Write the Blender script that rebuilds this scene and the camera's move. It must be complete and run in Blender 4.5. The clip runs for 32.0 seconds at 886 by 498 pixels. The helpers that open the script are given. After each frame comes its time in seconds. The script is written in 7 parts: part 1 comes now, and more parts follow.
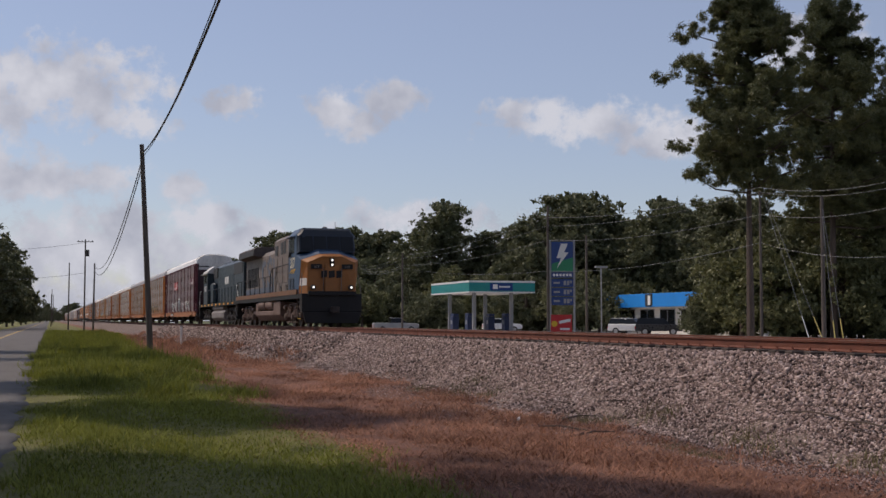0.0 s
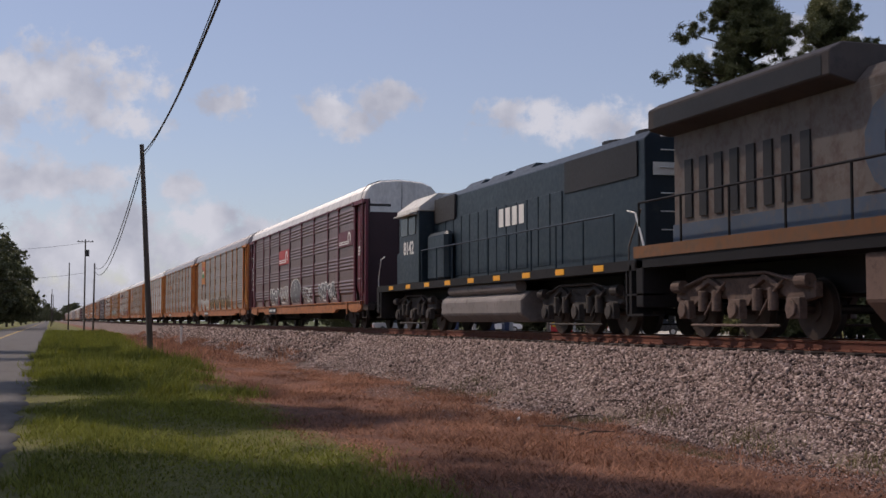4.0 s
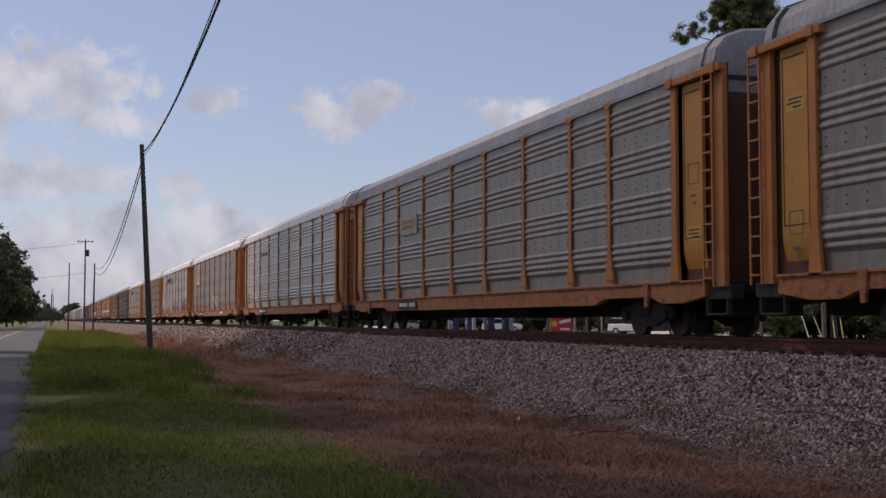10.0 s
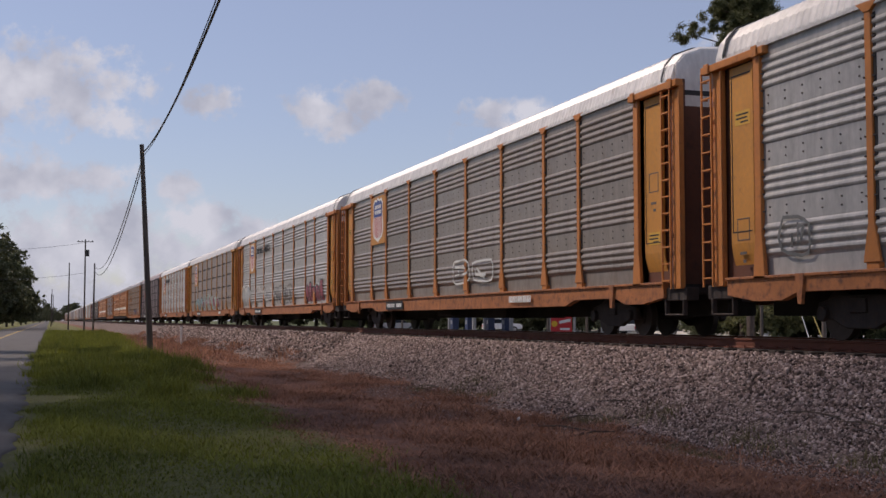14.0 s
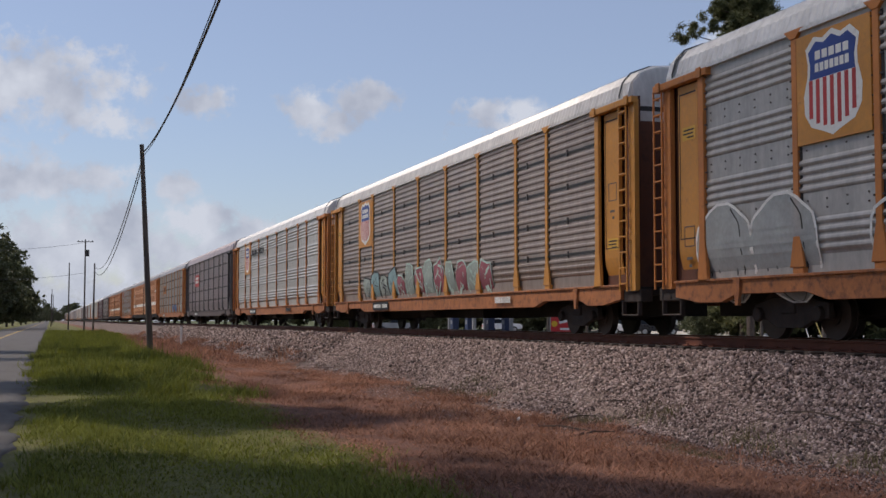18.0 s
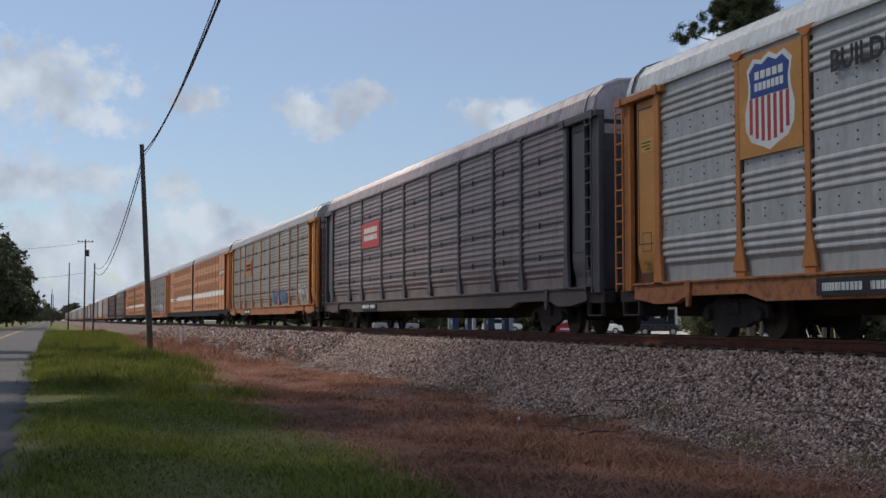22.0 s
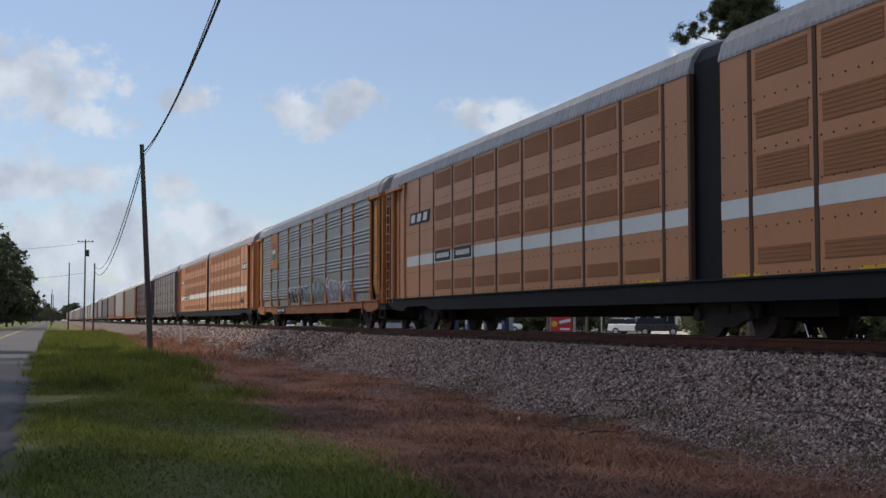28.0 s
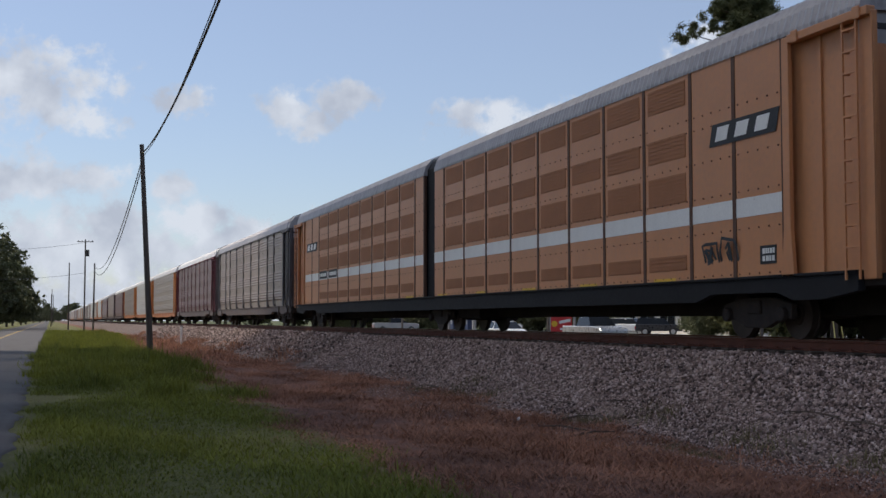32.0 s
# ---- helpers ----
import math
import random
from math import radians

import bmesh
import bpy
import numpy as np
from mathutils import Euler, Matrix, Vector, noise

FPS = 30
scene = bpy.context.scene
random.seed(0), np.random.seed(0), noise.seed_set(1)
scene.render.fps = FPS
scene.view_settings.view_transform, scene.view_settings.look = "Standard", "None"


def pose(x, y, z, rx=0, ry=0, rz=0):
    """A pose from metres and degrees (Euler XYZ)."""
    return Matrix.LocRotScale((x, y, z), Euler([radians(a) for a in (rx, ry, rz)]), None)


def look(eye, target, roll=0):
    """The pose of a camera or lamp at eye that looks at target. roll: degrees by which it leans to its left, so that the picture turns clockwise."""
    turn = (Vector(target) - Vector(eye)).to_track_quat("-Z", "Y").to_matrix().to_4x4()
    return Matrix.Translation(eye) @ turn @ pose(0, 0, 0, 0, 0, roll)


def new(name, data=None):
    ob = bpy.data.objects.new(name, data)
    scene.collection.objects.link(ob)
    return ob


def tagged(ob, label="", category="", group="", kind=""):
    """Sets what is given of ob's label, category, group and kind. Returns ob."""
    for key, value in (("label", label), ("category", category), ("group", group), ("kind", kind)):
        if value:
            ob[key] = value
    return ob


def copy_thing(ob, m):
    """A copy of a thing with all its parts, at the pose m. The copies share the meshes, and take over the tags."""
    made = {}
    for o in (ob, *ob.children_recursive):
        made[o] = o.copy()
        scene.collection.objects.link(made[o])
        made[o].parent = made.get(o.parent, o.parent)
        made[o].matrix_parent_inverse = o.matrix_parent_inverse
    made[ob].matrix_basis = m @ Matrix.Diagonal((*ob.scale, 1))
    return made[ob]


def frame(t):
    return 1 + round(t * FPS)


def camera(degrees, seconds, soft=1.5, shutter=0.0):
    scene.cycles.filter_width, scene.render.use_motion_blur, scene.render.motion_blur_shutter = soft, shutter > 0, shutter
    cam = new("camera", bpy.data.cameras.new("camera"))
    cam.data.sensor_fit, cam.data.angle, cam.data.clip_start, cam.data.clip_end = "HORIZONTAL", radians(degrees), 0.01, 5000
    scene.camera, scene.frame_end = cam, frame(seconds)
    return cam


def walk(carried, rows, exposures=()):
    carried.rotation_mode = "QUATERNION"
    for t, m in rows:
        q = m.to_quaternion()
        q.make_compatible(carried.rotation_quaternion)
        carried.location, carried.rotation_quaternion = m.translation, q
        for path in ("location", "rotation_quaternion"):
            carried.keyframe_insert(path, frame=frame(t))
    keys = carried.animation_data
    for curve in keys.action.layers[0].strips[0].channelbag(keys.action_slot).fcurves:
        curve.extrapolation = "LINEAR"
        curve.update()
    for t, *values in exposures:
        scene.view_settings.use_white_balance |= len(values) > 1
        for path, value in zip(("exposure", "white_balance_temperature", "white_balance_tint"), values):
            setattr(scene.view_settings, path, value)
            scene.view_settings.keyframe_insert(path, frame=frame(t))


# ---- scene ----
TRACK_X = 13.2          # centre line of the track; the camera stands at x = 0
SPEED = 14.4            # metres a second, towards -y
PASS_Y = -4.86
EYE = (0.0, 0.0, 0.334)
cam = camera(40.0, 32.0)
CAM_POSE = look(EYE, (math.sin(radians(17.87)), math.cos(radians(17.87)), 0.334 + math.tan(radians(3.35))))
walk(cam, [(0, CAM_POSE), (32, CAM_POSE)], exposures=[(0, -0.07, 6250, 16), (3, -0.07, 6250, 17), (6, -0.05, 6250, 19), (14, -0.05, 6250, 19), (17, -0.02, 6100, 16), (21, 0.0, 5850, 7), (24, 0.14, 5850, 7), (28, 0.15, 5900, 8), (32, 0.17, 6000, 10)])

# ---- daylight ----
SUN_AZ, SUN_EL = -48.0, 52.0     # degrees; azimuth from +y, positive towards +x
world = bpy.data.worlds.new("sky")
scene.world = world
world.use_nodes = True
wn = world.node_tree.nodes
sky = wn.new("ShaderNodeTexSky")
sky.sky_type = 'NISHITA'
sky.sun_disc = False
sky.sun_elevation = radians(SUN_EL)
sky.sun_rotation = radians(SUN_AZ)
sky.air_density, sky.dust_density, sky.ozone_density = 1.0, 0.7, 2.0
wn["Background"].inputs["Strength"].default_value = 0.12
haze = wn.new("ShaderNodeMix")
haze.data_type = 'RGBA'
haze.inputs["Factor"].default_value = 0.42
haze.inputs[7].default_value = (3.3, 3.25, 3.6, 1)     # thin summer haze over the blue
world.node_tree.links.new(sky.outputs[0], haze.inputs[6])
world.node_tree.links.new(haze.outputs[2], wn["Background"].inputs["Color"])
sun_data = bpy.data.lights.new("sun", 'SUN')
sun_data.energy, sun_data.angle, sun_data.color = 3.0, radians(1.0), (1.0, 0.85, 0.68)
sun = new("sun", sun_data)
sa, se = radians(SUN_AZ), radians(SUN_EL)
sun.matrix_world = look((math.sin(sa) * math.cos(se) * 300, math.cos(sa) * math.cos(se) * 300, math.sin(se) * 300), (0, 0, 0))


# ---- mesh helpers ----
class Build:
    """Collects boxes, prisms, tubes and tapered forms into one mesh."""

    def __init__(self):
        self.v, self.f = [], []

    def add(self, verts, faces):
        n = len(self.v)
        self.v.extend(tuple(p) for p in verts)
        self.f.extend(tuple(i + n for i in f) for f in faces)
        return self

    def box(self, x0, x1, y0, y1, z0, z1):
        return self.add([(x, y, z) for z in (z0, z1) for x, y in ((x0, y0), (x1, y0), (x1, y1), (x0, y1))],
                        [(3, 2, 1, 0), (4, 5, 6, 7), (0, 1, 5, 4), (1, 2, 6, 5), (2, 3, 7, 6), (3, 0, 4, 7)])

    def prism(self, profile, axis, a, b, closed=True):
        """A 2D outline swept along an axis: for 'x' the outline is (y, z), for 'y' (x, z), for 'z' (x, y)."""
        def at(p, s):
            return {'x': (s, p[0], p[1]), 'y': (p[0], s, p[1]), 'z': (p[0], p[1], s)}[axis]
        n = len(profile)
        faces = [(i, (i + 1) % n, n + (i + 1) % n, n + i) for i in range(n if closed else n - 1)]
        if closed:
            faces += [tuple(range(n - 1, -1, -1)), tuple(range(n, 2 * n))]
        return self.add([at(p, a) for p in profile] + [at(p, b) for p in profile], faces)

    def cyl(self, axis, c, r, a, b, n=16, r2=None):
        r2 = r if r2 is None else r2
        out = []
        for s, rr in ((a, r), (b, r2)):
            for i in range(n):
                u, w = c[0] + rr * math.cos(2 * math.pi * i / n), c[1] + rr * math.sin(2 * math.pi * i / n)
                out.append({'x': (s, u, w), 'y': (u, s, w), 'z': (u, w, s)}[axis])
        return self.add(out, [(i, (i + 1) % n, n + (i + 1) % n, n + i) for i in range(n)] + [tuple(range(n - 1, -1, -1)), tuple(range(n, 2 * n))])

    def tube(self, pts, r, n=6, taper=None):
        pts = [Vector(p) for p in pts]
        rings = []
        for i, p in enumerate(pts):
            d = (pts[min(i + 1, len(pts) - 1)] - pts[max(i - 1, 0)]).normalized()
            up = Vector((0, 0, 1)) if abs(d.z) < 0.9 else Vector((1, 0, 0))
            a = d.cross(up).normalized()
            b = a.cross(d)
            rr = r if taper is None else r + (taper - r) * i / max(1, len(pts) - 1)
            rings += [p + (a * math.cos(2 * math.pi * k / n) + b * math.sin(2 * math.pi * k / n)) * rr for k in range(n)]
        faces = [(i * n + k, i * n + (k + 1) % n, (i + 1) * n + (k + 1) % n, (i + 1) * n + k) for i in range(len(pts) - 1) for k in range(n)]
        faces += [tuple(range(n - 1, -1, -1)), tuple(range((len(pts) - 1) * n, len(pts) * n))]
        return self.add(rings, faces)

    def mesh(self, name, bevel=0.0, smooth=False):
        me = bpy.data.meshes.new(name)
        me.from_pydata(self.v, [], self.f)
        bm = bmesh.new()
        bm.from_mesh(me)
        bmesh.ops.recalc_face_normals(bm, faces=bm.faces)
        if bevel:
            bmesh.ops.bevel(bm, geom=[e for e in bm.edges if len(e.link_faces) == 2 and e.calc_face_angle(0) > 0.6],
                            offset=bevel, segments=1, affect='EDGES', clamp_overlap=True)
        for f in bm.faces:
            f.smooth = smooth
        bm.to_mesh(me)
        bm.free()
        if smooth:
            me.set_sharp_from_angle(angle=radians(40))
        return me


def part(name, build, material, parent, label="", loc=None, bevel=0.0, smooth=False):
    """One mesh object under a thing or a part. build: a Build or a mesh that is shared."""
    me = build.mesh(name, bevel, smooth) if isinstance(build, Build) else build
    ob = new(name, me)
    if not me.materials:
        me.materials.append(material)
    elif me.materials[0] != material:
        ob.material_slots[0].link = 'OBJECT'
        ob.material_slots[0].material = material
    ob.parent = parent
    if loc is not None:
        ob.location = loc
    if label:
        tagged(ob, label)
    return ob


def big_mesh(name, verts, faces, material, smooth=False):
    """A mesh from numpy arrays: verts (n, 3), faces (m, k)."""
    me = bpy.data.meshes.new(name)
    verts, faces = np.asarray(verts, np.float32), np.asarray(faces, np.int32)
    m, k = faces.shape
    me.vertices.add(len(verts))
    me.vertices.foreach_set("co", verts.ravel())
    me.loops.add(m * k)
    me.loops.foreach_set("vertex_index", faces.ravel())
    me.polygons.add(m)
    me.polygons.foreach_set("loop_start", np.arange(0, m * k, k, dtype=np.int32))
    me.polygons.foreach_set("loop_total", np.full(m, k, np.int32))
    me.update(calc_edges=True)
    me.validate()
    if smooth:
        me.polygons.foreach_set("use_smooth", np.ones(len(me.polygons), bool))
    me.materials.append(material)
    return me


# ---- materials ----
def nodes_of(name):
    m = bpy.data.materials.new(name)
    m.use_nodes = True
    t = m.node_tree
    return m, t, t.nodes["Principled BSDF"]


def noise_of(t, scale, detail=4, coord="Object", stretch=None, rough=0.55):
    tc = t.nodes.new("ShaderNodeTexCoord")
    n = t.nodes.new("ShaderNodeTexNoise")
    n.inputs["Scale"].default_value, n.inputs["Detail"].default_value, n.inputs["Roughness"].default_value = scale, detail, rough
    if stretch:
        mp = t.nodes.new("ShaderNodeMapping")
        mp.inputs["Scale"].default_value = stretch
        t.links.new(tc.outputs[coord], mp.inputs[0])
        t.links.new(mp.outputs[0], n.inputs["Vector"])
    else:
        t.links.new(tc.outputs[coord], n.inputs["Vector"])
    return n.outputs["Fac"]


def ramp_of(t, fac, stops):
    r = t.nodes.new("ShaderNodeValToRGB")
    el = r.color_ramp.elements
    while len(el) < len(stops):
        el.new(0.5)
    for e, (p, c) in zip(el, stops):
        e.position = p
        e.color = (*c, 1) if len(c) == 3 else c
    t.links.new(fac, r.inputs[0])
    return r.outputs[0]


def mix_of(t, fac, a, b, mode='MIX'):
    m = t.nodes.new("ShaderNodeMix")
    m.data_type, m.blend_type = 'RGBA', mode
    for sock, val in ((m.inputs["Factor"], fac), (m.inputs[6], a), (m.inputs[7], b)):
        if isinstance(val, (int, float)):
            sock.default_value = val
        elif isinstance(val, tuple):
            sock.default_value = (*val, 1)
        else:
            t.links.new(val, sock)
    return m.outputs[2]


def bump_of(t, bsdf, height, strength, distance=0.02):
    b = t.nodes.new("ShaderNodeBump")
    b.inputs["Strength"].default_value, b.inputs["Distance"].default_value = strength, distance
    t.links.new(height, b.inputs["Height"])
    t.links.new(b.outputs[0], bsdf.inputs["Normal"])


def scaled(c, k):
    return tuple(min(1.0, x * k) for x in c)


def surface(name, color, rough=0.6, metal=0.0, spread=0.25, coarse=0.6, fine=12.0, bump=0.0, stretch=None, dirt=None, dirt_at=(0.52, 0.7), rand=0.0):
    """Paint or plain stuff with a coarse and a fine variation, and worn or dirty spots."""
    m, t, b = nodes_of(name)
    c = ramp_of(t, noise_of(t, coarse, 5, stretch=stretch), [(0.3, scaled(color, 1 - spread)), (0.7, scaled(color, 1 + spread))])
    f = noise_of(t, fine, 6, stretch=stretch)
    c = mix_of(t, 0.35, c, ramp_of(t, f, [(0.3, scaled(color, 1 - 1.6 * spread)), (0.7, scaled(color, 1 + spread))]))
    if dirt:
        d = ramp_of(t, noise_of(t, coarse * 4, 8, stretch=stretch, rough=0.7), [(dirt_at[0], (0, 0, 0)), (dirt_at[1], (1, 1, 1))])
        c = mix_of(t, d, c, dirt)
    if rand:
        oi = t.nodes.new("ShaderNodeObjectInfo")
        c = mix_of(t, 1.0, c, ramp_of(t, oi.outputs["Random"], [(0, (1 - rand,) * 3), (1, (1 + 0 * rand,) * 3)]), 'MULTIPLY')
    t.links.new(c, b.inputs["Base Color"])
    t.links.new(ramp_of(t, f, [(0.2, (max(0, rough - 0.12),) * 3), (0.8, (min(1, rough + 0.12),) * 3)]), b.inputs["Roughness"])
    b.inputs["Metallic"].default_value = metal
    if bump:
        bump_of(t, b, f, bump)
    return m


def glow(name, color, strength):
    m, t, b = nodes_of(name)
    b.inputs["Base Color"].default_value = (*color, 1)
    b.inputs["Emission Color"].default_value = (*color, 1)
    b.inputs["Emission Strength"].default_value = strength
    return m
# ---- material set ----
steel_rust = surface("rusty_rail_steel", (0.15, 0.05, 0.028), 0.8, 0.05, 0.35, 2, 30, 0.3)
rail_top = surface("polished_rail_head", (0.32, 0.25, 0.2), 0.35, 0.8, 0.2, 2, 30)
tie_wood = surface("creosoted_oak", (0.075, 0.055, 0.045), 0.9, 0, 0.4, 3, 25, 0.5, rand=0.35)
pole_wood = surface("weathered_pole_wood", (0.11, 0.09, 0.075), 0.9, 0, 0.35, 2, 18, 0.5, stretch=(4, 4, 0.5))
dark_metal = surface("dark_metal", (0.042, 0.04, 0.04), 0.6, 0.3, 0.3)
wire_mat = surface("black_cable", (0.02, 0.02, 0.022), 0.5)
white_paint = surface("white_paint", (0.78, 0.77, 0.73), 0.5, 0, 0.1, 1.5, 20, 0.0, dirt=(0.3, 0.25, 0.2), dirt_at=(0.62, 0.85))
asphalt = surface("old_asphalt", (0.105, 0.096, 0.087), 0.9, 0, 0.28, 0.4, 60, 0.5, dirt=(0.11, 0.105, 0.1), dirt_at=(0.5, 0.7))
asphalt_dark = surface("highway_asphalt", (0.09, 0.09, 0.09), 0.85, 0, 0.2, 0.3, 40, 0.3)
concrete = surface("forecourt_concrete", (0.42, 0.4, 0.37), 0.85, 0, 0.15, 0.5, 20, 0.2)
yellow_line = surface("yellow_road_paint", (0.55, 0.36, 0.06), 0.7, 0, 0.25, 2, 30, 0, dirt=(0.15, 0.14, 0.13))
bark = surface("bark", (0.09, 0.065, 0.05), 0.95, 0, 0.4, 2, 14, 0.8, stretch=(2, 2, 0.5))


def leaf_material(name, dark, light, gloss=0.55, through_light=0.3):
    m, t, b = nodes_of(name)
    g = t.nodes.new("ShaderNodeNewGeometry")
    c = ramp_of(t, g.outputs["Random Per Island"], [(0.0, dark), (1.0, light)])
    c = mix_of(t, 0.5, c, ramp_of(t, noise_of(t, 0.35, 4), [(0.35, dark), (0.65, light)]))
    t.links.new(c, b.inputs["Base Color"])
    b.inputs["Roughness"].default_value = gloss
    b.inputs["Subsurface Weight"].default_value = 0.0
    tr = t.nodes.new("ShaderNodeBsdfTranslucent")
    t.links.new(c, tr.inputs["Color"])
    mx = t.nodes.new("ShaderNodeMixShader")
    mx.inputs[0].default_value = through_light
    t.links.new(b.outputs[0], mx.inputs[1])
    t.links.new(tr.outputs[0], mx.inputs[2])
    t.links.new(mx.outputs[0], t.nodes["Material Output"].inputs[0])
    return m


leaf_oak = leaf_material("oak_leaves", (0.07, 0.08, 0.038), (0.175, 0.182, 0.09), 0.6, 0.3)
leaf_pine = leaf_material("pine_needles", (0.055, 0.066, 0.028), (0.185, 0.186, 0.072), 0.6, 0.3)
leaf_bright = leaf_material("young_leaves", (0.085, 0.095, 0.038), (0.21, 0.21, 0.085), 0.6, 0.3)
blade_green = leaf_material("grass_blades", (0.07, 0.088, 0.013), (0.275, 0.285, 0.042), 0.9)
blade_olive = leaf_material("olive_weeds", (0.06, 0.055, 0.022), (0.2, 0.17, 0.07), 0.6)
# tone range widened: glints and shadows among the straw put into the colour
blade_dry = leaf_material("dry_grass", (0.045, 0.016, 0.011), (0.54, 0.28, 0.175), 0.9)


def ground_material():
    """Grass by the road, sprayed brown strip towards the ballast, grass beyond."""
    m, t, b = nodes_of("verge_ground")
    tc = t.nodes.new("ShaderNodeTexCoord")
    sep = t.nodes.new("ShaderNodeSeparateXYZ")
    t.links.new(tc.outputs["Object"], sep.inputs[0])
    wob = noise_of(t, 0.9, 6)
    sm = t.nodes.new("ShaderNodeMath")
    sm.operation = 'MULTIPLY_ADD'
    t.links.new(wob, sm.inputs[0])
    sm.inputs[1].default_value = 1.6
    away = t.nodes.new("ShaderNodeMapRange")     # the green widens a little along the road
    away.inputs["From Min"].default_value, away.inputs["From Max"].default_value = 16, 76
    away.inputs["To Min"].default_value, away.inputs["To Max"].default_value = 0, -2.7
    t.links.new(sep.outputs["Y"], away.inputs["Value"])
    shift = t.nodes.new("ShaderNodeMath")
    t.links.new(sep.outputs["X"], shift.inputs[0])
    t.links.new(away.outputs[0], shift.inputs[1])
    t.links.new(shift.outputs[0], sm.inputs[2])

    def band(lo, hi):
        r = t.nodes.new("ShaderNodeMapRange")
        r.inputs["From Min"].default_value, r.inputs["From Max"].default_value = lo, hi
        t.links.new(sm.outputs[0], r.inputs["Value"])
        return r.outputs[0]
    green = mix_of(t, noise_of(t, 1.1, 6), (0.085, 0.092, 0.016), (0.2, 0.19, 0.042))
    brown = mix_of(t, noise_of(t, 2.3, 10, rough=0.82), (0.06, 0.024, 0.016), (0.36, 0.165, 0.1))
    brown = mix_of(t, 0.8, brown, ramp_of(t, noise_of(t, 0.75, 6, rough=0.6), [(0.36, (0.5, 0.45, 0.45)), (0.55, (1, 1, 1)), (0.72, (1.3, 1.25, 1.2))]), 'MULTIPLY')
    far = mix_of(t, noise_of(t, 0.05, 5), (0.06, 0.08, 0.02), (0.12, 0.13, 0.04))
    c = mix_of(t, band(4.3, 4.9), green, brown)
    c = mix_of(t, band(19.0, 21.0), c, far)
    f = noise_of(t, 9, 8, rough=0.75)
    c = mix_of(t, 0.6, c, ramp_of(t, f, [(0.32, (0.3, 0.3, 0.3)), (0.68, (1.35, 1.3, 1.25))]), 'MULTIPLY')
    t.links.new(c, b.inputs["Base Color"])
    b.inputs["Roughness"].default_value = 0.95
    bump_of(t, b, f, 0.8, 0.06)
    return m


def ballast_material(name):
    """Grey broken granite, seen as separate stones."""
    m, t, b = nodes_of(name)
    tc = t.nodes.new("ShaderNodeTexCoord")
    v = t.nodes.new("ShaderNodeTexVoronoi")
    v.inputs["Scale"].default_value = 19
    t.links.new(tc.outputs["Object"], v.inputs["Vector"])
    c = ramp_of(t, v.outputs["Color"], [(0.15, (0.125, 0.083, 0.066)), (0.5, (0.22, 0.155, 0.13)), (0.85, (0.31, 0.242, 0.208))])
    # shade between the stones painted in: each cell darkens towards its edge
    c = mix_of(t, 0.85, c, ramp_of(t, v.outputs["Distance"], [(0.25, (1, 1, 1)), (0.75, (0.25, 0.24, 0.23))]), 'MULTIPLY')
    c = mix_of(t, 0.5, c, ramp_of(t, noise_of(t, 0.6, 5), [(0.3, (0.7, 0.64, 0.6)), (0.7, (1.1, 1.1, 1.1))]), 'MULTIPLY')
    t.links.new(c, b.inputs["Base Color"])
    b.inputs["Roughness"].default_value = 0.9
    bump_of(t, b, v.outputs["Distance"], -1.0, 0.05)
    return m


def stone_material():
    m, t, b = nodes_of("granite_stones")
    g = t.nodes.new("ShaderNodeNewGeometry")
    # near-black end of the ramp stands in for shaded gaps among the stones
    c = ramp_of(t, g.outputs["Random Per Island"], [(0.0, (0.03, 0.019, 0.016)), (0.25, (0.125, 0.082, 0.069)), (0.7, (0.34, 0.245, 0.213)), (1.0, (0.57, 0.46, 0.415))])
    c = mix_of(t, 0.5, c, ramp_of(t, noise_of(t, 14, 6), [(0.3, (0.6, 0.57, 0.55)), (0.7, (1.15, 1.15, 1.15))]), 'MULTIPLY')
    t.links.new(c, b.inputs["Base Color"])
    b.inputs["Roughness"].default_value = 0.85
    return m


# ---- ground, track bed, road ----
GROUND_Z = -1.40


def ground_z(x, y):
    """Height of the open ground at a place: verge, ditch under the ballast, lower land beyond."""
    base = np.where(x < 11, GROUND_Z, -1.22)
    wave = 0.05 * np.sin(x * 0.9 + 0.3 * np.sin(y * 0.21)) * np.cos(y * 0.16 + 1.0) + 0.03 * np.sin(x * 2.3 + y * 0.7)
    edge = np.clip((x + 0.6) / 1.2, 0, 1)
    return base + wave * edge * np.clip((16 - x) / 3, 0, 1) - 0.02 * (1 - edge)


def ground_sheet():
    xs = np.unique(np.concatenate([np.linspace(-3000, -60, 14), np.linspace(-60, -2, 16), np.linspace(-2, 13, 61), np.linspace(13, 80, 24), np.linspace(80, 3000, 16)]))
    ys = np.unique(np.concatenate([np.linspace(-3000, -60, 14), np.linspace(-60, 0, 13), np.linspace(0, 80, 161), np.linspace(80, 260, 61), np.linspace(260, 3500, 20)]))
    gx, gy = np.meshgrid(xs, ys)
    v = np.stack([gx, gy, ground_z(gx, gy)], -1).reshape(-1, 3)
    n, m = len(xs), len(ys)
    i = (np.arange(m - 1)[:, None] * n + np.arange(n - 1)[None]).ravel()
    ob = new("ground", big_mesh("ground", v, np.stack([i, i + 1, i + n + 1, i + n], -1), ground_material(), True))
    return tagged(ob, "flat roadside ground with green and sprayed brown grass", "ground", kind="structure")


ground = ground_sheet()
BED = [(8.2, -1.62), (9.2, -1.36), (11.35, -0.33), (11.7, -0.26), (14.7, -0.26), (15.05, -0.33), (16.9, -1.2), (17.3, -1.5)]


